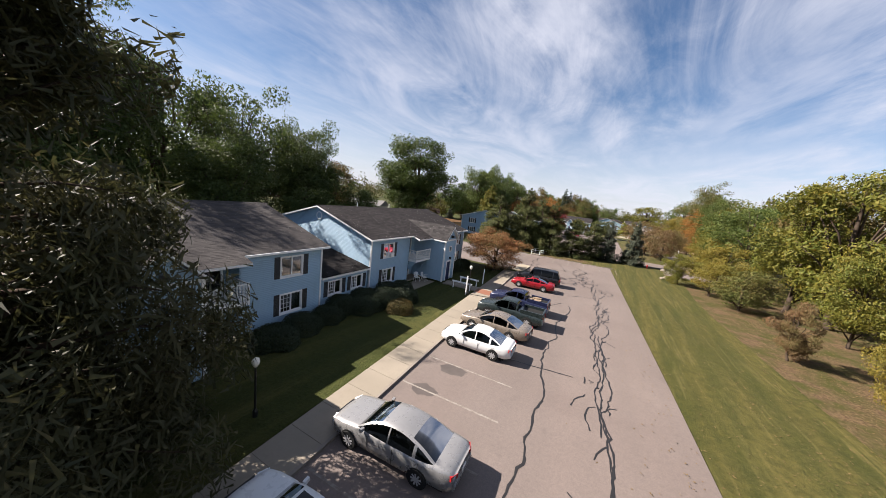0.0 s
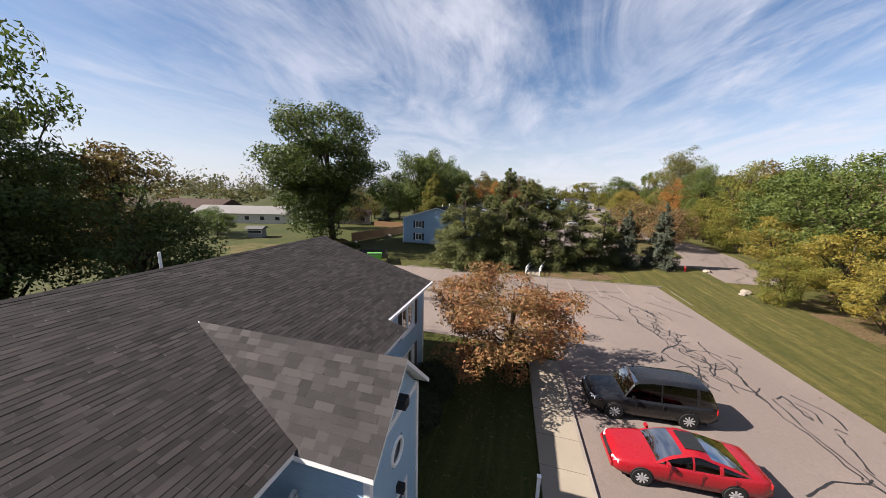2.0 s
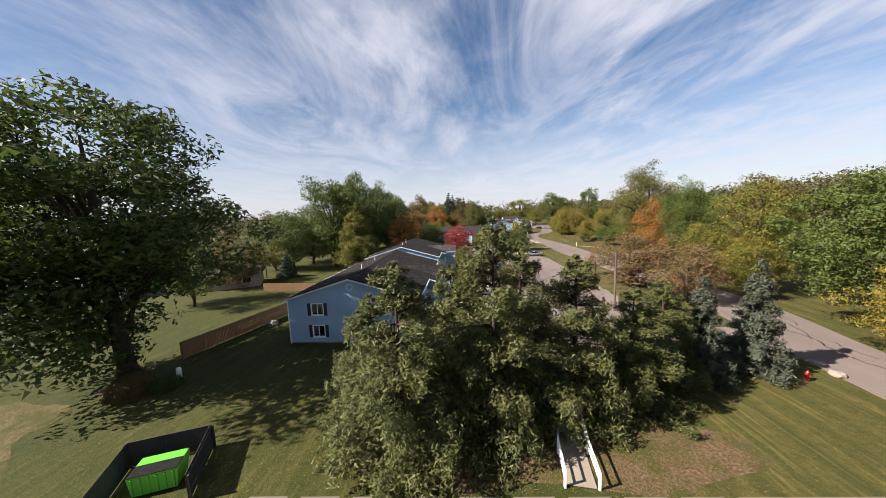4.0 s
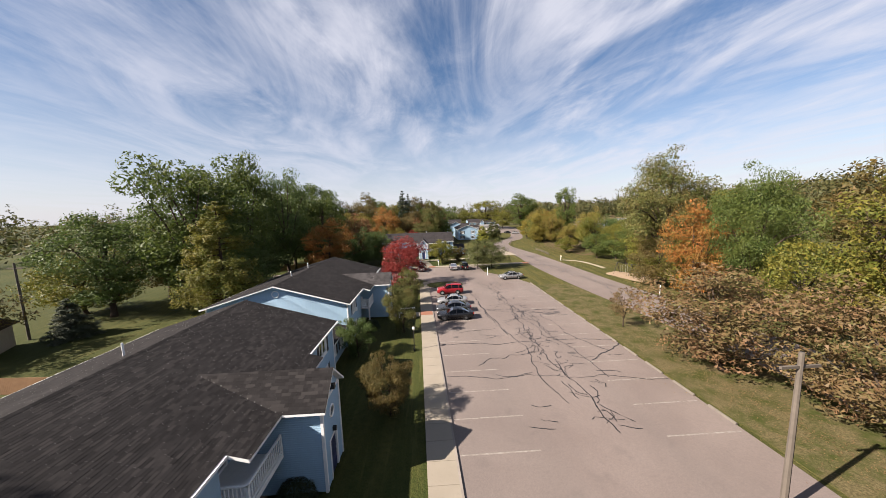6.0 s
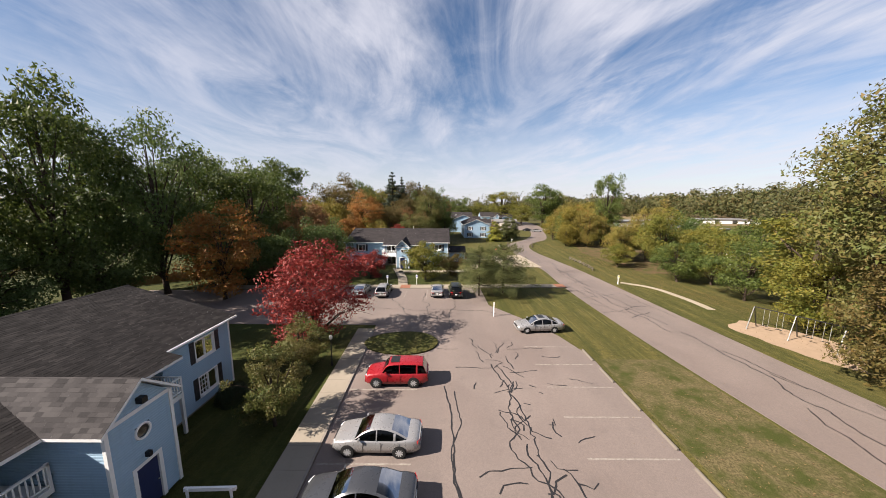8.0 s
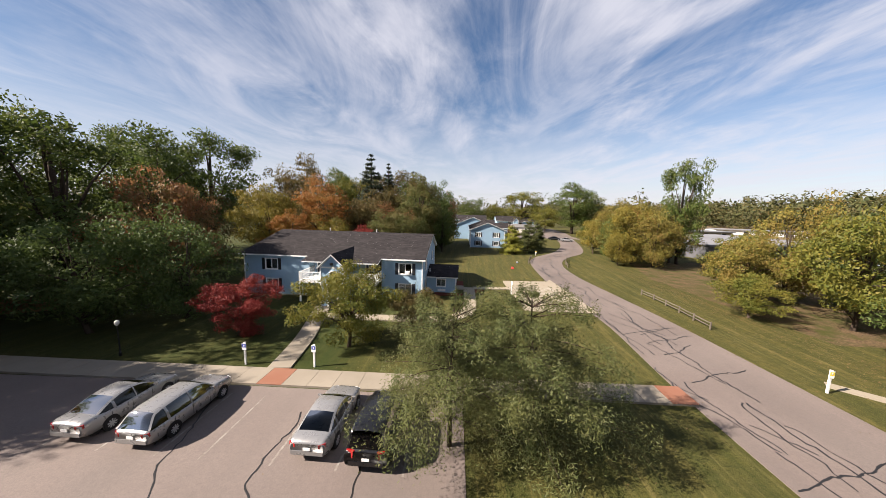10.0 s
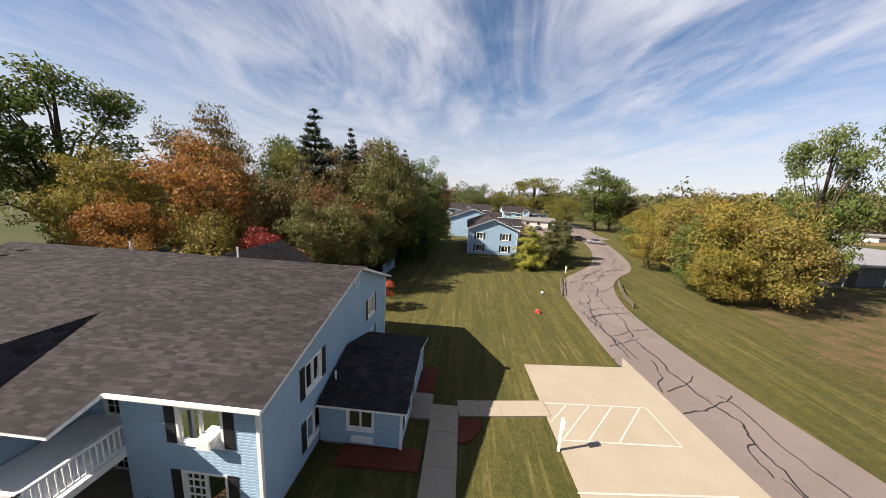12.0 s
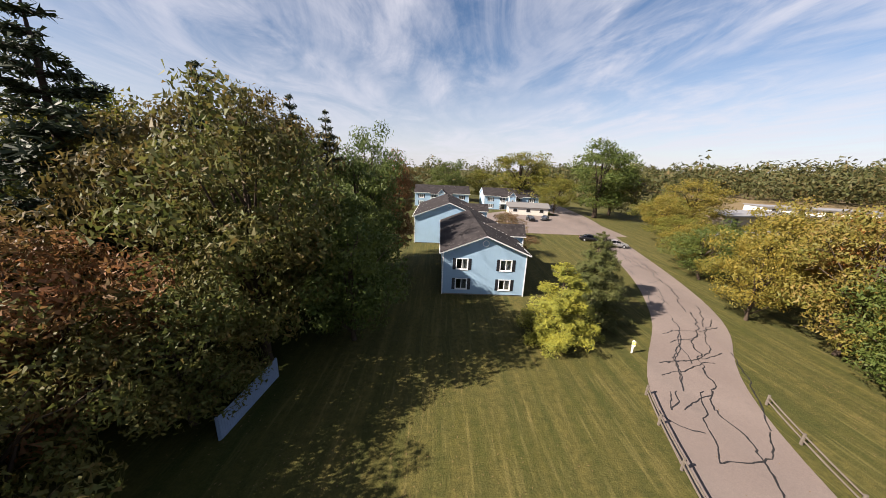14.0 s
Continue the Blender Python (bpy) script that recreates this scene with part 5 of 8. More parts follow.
# the small gabled side wing of the third house
h = thing("side_wing", pose(-5.55, 176.6, 0), "small pale blue gabled wing with dark shingle roof", "house wing")
hs = [window(h, (0, 0, 0), (1, 0, 0), (0, -1, 0), 1.35, 2.45, 0.95, 1.85, False, 3)]
w = MB()
lap_wall(w, (0, 0, 0), (1, 0, 0), (0, -1, 0), 0.05, 3.75, 0.15, 2.2, hs)
part("wall_front", w.weld(), BLUE_SIDING, h, "pale blue lap siding")
hs = [window(h, (3.75, 0, 0), (0, 1, 0), (1, 0, 0), 0.7, 1.5, 0.95, 1.85, True, 1), (2.6, 3.6, 0.1, 2.15)]
w = MB()
lap_wall(w, (3.75, 0, 0), (0, 1, 0), (1, 0, 0), 0, 6.4, 0.15, 2.2, hs, (3.2, 3.1))
part("wall_end", w.weld(), BLUE_SIDING, h, "pale blue lap siding")
w = MB()
lap_wall(w, (3.75, 6.4, 0), (-1, 0, 0), (0, 1, 0), 0, 3.7, 0.15, 2.2)
part("wall_back", w.weld(), BLUE_SIDING, h, "pale blue lap siding")
d = part("door", MB().box(3.70, 3.74, 2.68, 3.52, 0.12, 2.1), DOOR_BLUE, h, "navy side door")
part("door_frame", MB().box(3.70, 3.79, 2.58, 2.68, 0.1, 2.18).box(3.70, 3.79, 3.52, 3.62, 0.1, 2.18).box(3.70, 3.79, 2.68, 3.52, 2.1, 2.18), WHITE, d)
for cx, cy in ((3.75, 0.0), (3.75, 6.4)):
    part("corner_board", MB().box(cx - 0.05, cx + 0.06, cy - 0.05, cy + 0.05, 0.0, 2.25), WHITE, h, "white corner board")
part("foundation", MB().box(0.1, 3.73, 0.02, 6.38, -0.1, 0.16), CONCRETE, h)
part("vent_grille", MB().box(1.5, 2.5, -0.07, -0.02, 0.28, 0.58), PLASTIC_WHITE, h, "white louvred heater grille")
r = MB()
for y0, y1 in ((-0.35, 3.2), (6.75, 3.2)):
    k = len(r.v)
    for x in (0.06, 4.05):
        r.v.extend(((x, y0, 2.2), (x, y1, 3.2), (x, y1, 3.08), (x, y0, 2.08)))
    r.f.extend(((k, k + 1, k + 5, k + 4), (k + 3, k + 7, k + 6, k + 2), (k, k + 4, k + 7, k + 3), (k + 4, k + 5, k + 6, k + 7)))
ro = part("roof", r, WHITE, h, "white roof edge")
t = MB()
for y0, sg in ((-0.37, 1), (6.77, -1)):
    shingle_slope(t, (0.07, y0, 2.207), (1, 0, 0), (0, sg * 3.57, 1.0), 4.0, math.hypot(3.57, 1.0), random.Random(5), 0.15, 0.22, 0.5)
part("shingles", t, SHINGLE, ro, "dark asphalt shingles", kind="stuff")
part("vent_pipe", MB().lathe([(0.05, 2.2), (0.05, 3.0)], 8, (0.35, 1.0, 0)), PLASTIC_WHITE, ro, "white vent pipe")

# garage shed at the lot's corner
h = thing("shed", pose(-30.6, 52.6, 0, 0, 0, 180), "small pale blue sided shed with shingled gable roof", "shed")
w = MB()
for o, u, n, ln, pk in (((0, 0, 0), (1, 0, 0), (0, -1, 0), 6.0, None), ((0, 5.0, 0), (0, -1, 0), (-1, 0, 0), 5.0, (2.5, 3.4)), ((6, 0, 0), (0, 1, 0), (1, 0, 0), 5.0, (2.5, 3.4)), ((6, 5, 0), (-1, 0, 0), (0, 1, 0), 6.0, None)):
    lap_wall(w, o, u, n, 0, ln, 0.1, 2.35, (), pk)
part("wall", w.weld(), BLUE_SIDING, h, "pale blue lap siding")
r = MB()
for y0, y1 in ((-0.3, 2.5), (5.3, 2.5)):
    k = len(r.v)
    for x in (-0.3, 6.3):
        r.v.extend(((x, y0, 2.25), (x, y1, 3.5), (x, y1, 3.38), (x, y0, 2.13)))
    r.f.extend(((k, k + 1, k + 5, k + 4), (k + 3, k + 7, k + 6, k + 2), (k, k + 4, k + 7, k + 3), (k, k + 3, k + 2, k + 1), (k + 4, k + 5, k + 6, k + 7)))
ro = part("roof", r, WHITE, h, "white roof edge")
t = MB()
shingle_slope(t, (-0.32, -0.32, 2.255), (1, 0, 0), (0, 2.8, 1.25), 6.64, 3.07, random.Random(2), 0.15, 0.22, 0.5)
shingle_slope(t, (-0.32, 5.32, 2.255), (1, 0, 0), (0, -2.8, 1.25), 6.64, 3.07, random.Random(2), 0.15, 0.22, 0.5)
part("shingles", t, SHINGLE_GREY, ro, "grey asphalt shingles", kind="stuff")

# rear gable of the third house
HOUSES = [o for o in scene.objects if o.name.startswith("apartment_house") and o.parent is None]
third = min(HOUSES, key=lambda o: (o.location - Vector((-27, 174.4, 0))).length)
rb = MB()
gx, hw2, y0b, y1b, apx, evz = 11.0, 3.4, 9.6, 17.9, 6.6, 4.5
for sgn in (-1, 1):
    k = len(rb.v)
    for yy in (y0b, y1b):
        rb.v.extend(((gx, yy, apx), (gx + sgn * hw2, yy, evz), (gx + sgn * hw2, yy, evz - 0.13), (gx, yy, apx - 0.13)))
    rb.f.extend(((k, k + 1, k + 5, k + 4), (k + 2, k + 3, k + 7, k + 6), (k + 1, k + 2, k + 6, k + 5), (k + 4, k + 5, k + 6, k + 7)))
rear = part("rear_gable_roof", rb, WHITE, third, "white rear gable edges")
tb = MB()
for sgn in (-1, 1):
    shingle_slope(tb, (gx + sgn * hw2, y0b, evz + 0.006), (0, 1, 0), (-sgn * hw2, 0, apx - evz), y1b - y0b + 0.02, math.hypot(hw2, apx - evz), random.Random(8), 0.15, 0.22, 0.5)
part("shingles", tb, SHINGLE, rear, "dark asphalt shingles", kind="stuff")
wb2 = MB()
lap_wall(wb2, (gx + 3.0, 17.5, 0), (-1, 0, 0), (0, 1, 0), 0, 6.0, 0.15, 4.35, (), (3.0, 6.35))
lap_wall(wb2, (gx + 3.0, 14.6, 0), (0, 1, 0), (1, 0, 0), 0, 2.9, 0.15, 4.35)
lap_wall(wb2, (gx - 3.0, 17.5, 0), (0, -1, 0), (-1, 0, 0), 0, 2.9, 0.15, 4.35)
part("rear_bay_wall", wb2.weld(), BLUE_SIDING, third, "pale blue lap siding")

# ---------- trees ----------
def leaf_cloud(pos, nrm, size, rg, long=1.0, wide=0.36):
    """Many small folded leaf clumps at given places, as arrays of vertices and faces."""
    n = len(pos)
    a = rg.normal(size=(n, 3))
    a = 0.62 * a / np.linalg.norm(a, axis=1)[:, None] + 0.75 * nrm
    a /= np.linalg.norm(a, axis=1)[:, None]
    b = np.cross(a, rg.normal(size=(n, 3)))
    b /= np.linalg.norm(b, axis=1)[:, None] + 1e-9
    c = np.cross(a, b)
    s = size * rg.uniform(0.6, 1.35, (n, 1))
    v = np.stack([pos - b * s * 0.5 * long + c * s * wide * 0.8, pos - b * s * 0.5 * long - c * s * wide * 0.8, pos + b * s * 0.62 * long + a * s * 0.08], 1)
    return v.reshape(-1, 3)


def leaf_mesh(name, v, material=None):
    """A mesh of loose three-cornered leaf clumps."""
    n = len(v) // 3
    me = bpy.data.meshes.new(name)
    me.vertices.add(len(v))
    me.vertices.foreach_set("co", v.astype(np.float32).ravel())
    me.loops.add(3 * n)
    me.loops.foreach_set("vertex_index", np.arange(3 * n, dtype=np.int32))
    me.polygons.add(n)
    me.polygons.foreach_set("loop_start", np.arange(0, 3 * n, 3, dtype=np.int32))
    me.materials.append(material)
    me.update(calc_edges=True)
    return me


def broadleaf(seed, leaves, size, clumps=26, height=10.0, radius=4.0, bare=0.2, shape=0.0, up=False):
    """Trunk and crown meshes of a broadleaf tree of the given height and radius. shape: 0 round, 1 upright."""
    rg = np.random.default_rng(seed)
    r = random.Random(seed)
    cz, hz = height * (bare + 1) / 2, height * (1 - bare) / 2
    cs = []
    while len(cs) < clumps:
        p = rg.uniform(-1, 1, 3)
        q = np.linalg.norm(p)
        if q > 1 or q < 0.42:
            continue
        w = 1.0 if p[2] > -0.3 else 0.85
        p = p * (1.02 + 0.26 * math.sin(3.1 * p[0] / q + seed) * math.cos(2.7 * p[1] / q + 1.7 * seed) + 0.10 * math.sin(5 * p[2] / q + seed))
        c = np.array([p[0] * radius * 0.82 * w, p[1] * radius * 0.82 * w, cz + p[2] * hz * 0.86])
        cs.append((c, r.uniform(0.15, 0.34) * min(radius, hz) * (1.15 if clumps < 30 else 0.9)))
    vol = np.array([s ** 2 for _, s in cs])
    cnt = (leaves * vol / vol.sum()).astype(int)
    out = []
    for (c, s), n in zip(cs, cnt):
        d = rg.normal(size=(n, 3))
        d /= np.linalg.norm(d, axis=1)[:, None]
        rad = s * rg.uniform(0.35, 1.0, (n, 1)) ** 0.5
        bump = 1 + 0.28 * np.sin(d[:, :1] * 5 + seed) * np.cos(d[:, 1:2] * 4 + s * 9)
        pos = c + d * rad * bump * np.array([1.08, 1.08, 0.68])
        if up:
            pos[:, 2] += np.abs(d[:, 2]) * s * 0.5
        out.append(leaf_cloud(pos, d, size, rg))
    crown = leaf_mesh("crown", np.concatenate(out), LEAF["green"])
    t = MB()
    base = 0.021 * height
    lean = Vector((r.uniform(-0.3, 0.3), r.uniform(-0.3, 0.3), 0))
    stem = [Vector((0, 0, -0.1)), Vector((0, 0, height * bare * 0.5)) + lean * 0.3, Vector((0, 0, height * (bare + 0.08))) + lean, Vector((0, 0, height * 0.62)) + lean * 1.6, Vector((0, 0, height * 0.80)) + lean * 2]
    t.tube(stem, [base * 1.35, base, base * 0.85, base * 0.45, base * 0.12], 9)
    for c, s in cs[:max(8, min(18, clumps // 3))]:
        f = r.uniform(0.15, 0.75)
        st = stem[1].lerp(stem[3], f)
        end = Vector(c)
        if end.z < st.z:
            st = stem[1].lerp(stem[2], 0.6)
        mid = st.lerp(end, 0.5) + Vector((r.uniform(-0.3, 0.3), r.uniform(-0.3, 0.3), 0.12 * (end - st).length))
        t.tube([st, mid, end], [base * 0.42, base * 0.25, base * 0.06], 5)
        for _ in range(2):
            e2 = end + Vector((r.gauss(0, s * 0.6), r.gauss(0, s * 0.6), r.gauss(0, s * 0.5)))
            t.tube([mid.lerp(end, 0.6), e2], [base * 0.12, base * 0.03], 3)
    return t.mesh("trunk", BARK, True), crown


def conifer(seed, leaves, size, height=10.0, radius=3.0, bare=0.08, power=0.8, droop=0.12, layers=16, ragged=0.25, long=1.5, wide=0.16):
    """Trunk and crown meshes of a conifer: whorls of boughs with needle sprays."""
    rg = np.random.default_rng(seed)
    r = random.Random(seed)
    t = MB()
    base = 0.02 * height
    t.tube([(0, 0, -0.1), (0, 0, height * 0.5), (0, 0, height * 0.98)], [base, base * 0.6, base * 0.08], 8)
    boughs = []
    for i in range(layers):
        f = i / (layers - 1)
        z = height * (bare + (0.97 - bare) * f)
        rr = radius * (1 - f) ** power + 0.06 * radius
        for k in range(r.randint(5, 8)):
            a = r.uniform(0, 6.283)
            ln = rr * r.uniform(1 - ragged, 1 + ragged * 0.6)
            rise = r.uniform(-droop, droop * 0.4) * ln + (0.25 * ln if f > 0.7 else 0)
            e = Vector((math.cos(a) * ln, math.sin(a) * ln, z + rise))
            s = Vector((0, 0, z - 0.05 * ln))
            boughs.append((s, e, ln))
            t.tube([s, s.lerp(e, 0.5) + Vector((0, 0, 0.04 * ln)), e], [base * 0.25, base * 0.15, base * 0.04], 3)
    tot = sum(b[2] for b in boughs)
    out = []
    for s, e, ln in boughs:
        n = max(3, int(leaves * ln / tot))
        f = rg.uniform(0.18, 1.05, (n, 1)) ** 0.8
        d = np.array(e - s)
        side = np.cross(d, [0, 0, 1.0])
        side /= np.linalg.norm(side) + 1e-9
        wid = 0.30 * ln * np.sin(np.clip(f, 0, 1) * 2.6 + 0.25)
        off = rg.normal(0, 0.55, (n, 1))
        pos = np.array(s) + d * f + side * wid * off + np.array([0, 0, 1.0]) * (rg.normal(0, 0.07 * ln + 0.04, (n, 1)) - 0.05 * ln * np.abs(off))
        nr = np.tile(np.array([0, 0, 0.9]), (n, 1)) + 0.3 * d / (np.linalg.norm(d) + 1e-9)
        out.append(leaf_cloud(pos, nr, size, rg, long, wide))
    return t.mesh("trunk", BARK_PINE, True), leaf_mesh("crown", np.concatenate(out), LEAF["pine"])


def clipped(seed, leaves, size, height, radius):
    """Stem and crown meshes of a clipped shrub: a dense rounded skin of small leaves."""
    rg = np.random.default_rng(seed)
    d = rg.normal(size=(leaves, 3))
    d /= np.linalg.norm(d, axis=1)[:, None]
    d[:, 2] = np.abs(d[:, 2]) * 1.15 - 0.15
    k = (np.abs(d) ** 3).sum(1)[:, None] ** (-1 / 3)
    lump = 1 + 0.07 * np.sin(d[:, :1] * 6 + seed) * np.cos(d[:, 1:2] * 7) + 0.04 * np.sin(d[:, 2:] * 13)
    pos = d * k * lump * np.array([radius, radius, height]) * rg.uniform(0.86, 1.03, (leaves, 1))
    pos[:, 2] = np.maximum(pos[:, 2], 0.05)
    t = MB()
    for a in range(4):
        t.tube([(0.1 * math.cos(a * 1.6), 0.1 * math.sin(a * 1.6), -0.05), (radius * 0.5 * math.cos(a * 1.6), radius * 0.5 * math.sin(a * 1.6), height * 0.7)], [0.04, 0.015], 5)
    return t.mesh("trunk", BARK, True), leaf_mesh("crown", leaf_cloud(pos, d, size, rg), LEAF["green"])


KINDS = {
    "clipped": (clipped(61, 9000, 0.105, 1.3, 1.5), 1.3, 1.5),
    "big1": (broadleaf(11, 12500, 0.37, 90, 20, 7.5, 0.04), 20, 7.5),
    "big2": (broadleaf(12, 12500, 0.37, 95, 20, 6.5, 0.04), 20, 6.5),
    "big3": (broadleaf(13, 12500, 0.37, 84, 20, 7.0, 0.06), 20, 7.0),
    "fine1": (broadleaf(51, 40000, 0.24, 120, 20, 7.2, 0.05), 20, 7.2),
    "fine2": (broadleaf(52, 36000, 0.25, 110, 20, 6.8, 0.10), 20, 6.8),
    "cotton": (broadleaf(14, 44000, 0.40, 110, 26, 10.5, 0.09), 26, 10.5),
    "mid1": (broadleaf(21, 12500, 0.215, 76, 9, 5.0, 0.02), 9, 5.0),
    "mid2": (broadleaf(22, 12500, 0.215, 80, 9, 4.5, 0.02), 9, 4.5),
    "mid3": (broadleaf(23, 14500, 0.20, 84, 9, 4.5, 0.04, up=True), 9, 4.5),
    "near1": (broadleaf(31, 26000, 0.125, 80, 6.2, 4.2, 0.07), 6.2, 4.2),
    "near2": (broadleaf(32, 17000, 0.115, 54, 5.5, 2.4, 0.06), 5.5, 2.4),
    "airy": (broadleaf(33, 7000, 0.13, 34, 6.2, 4.0, 0.14), 6.2, 4.0),
    "pine": (conifer(41, 34000, 0.24, 12, 4.0, 0.04, 0.62, 0.1, 21, 0.3, 1.15, 0.22), 12, 4.0),
    "nearpine": (conifer(42, 66000, 0.23, 8, 5.0, 0.04, 0.42, 0.05, 18, 0.3, 1.3, 0.17), 8, 5.0),
    "umbrella": (conifer(45, 70000, 0.115, 8, 5.0, 0.26, 0.40, 0.05, 12, 0.35, 1.2, 0.22), 8, 5.0),
    "spruce": (conifer(43, 18000, 0.28, 9, 2.3, 0.04, 0.9, 0.25, 22, 0.2, 1.2, 0.17), 9, 2.3),
    "tallspruce": (conifer(44, 16000, 0.5, 21, 4.6, 0.04, 0.8, 0.3, 22, 0.3, 1.2, 0.17), 21, 4.6),
}


def tree(kind, x, y, h, r, leaf, label, category="tree", turn=None, name=None, bark=None):
    (trunk, crown), h0, r0 = KINDS[kind]
    rngt = random.Random(int(x * 13 + y * 7))
    m = pose(x, y, 0, 0, 0, rngt.uniform(0, 360) if turn is None else turn) @ Matrix.Diagonal((r / r0, r / r0, h / h0, 1))
    ob = thing(name or ("pine_tree" if "pine" in kind or kind == "umbrella" else "spruce_tree" if "spruce" in kind else "bush" if kind in ("bush", "clipped") else "tree"), m, label, category, "")
    a, b = part("trunk", trunk, None, ob), part("crown", crown, None, ob)
    b.material_slots[0].link = "OBJECT"
    b.material_slots[0].material = LEAF[leaf]
    return ob


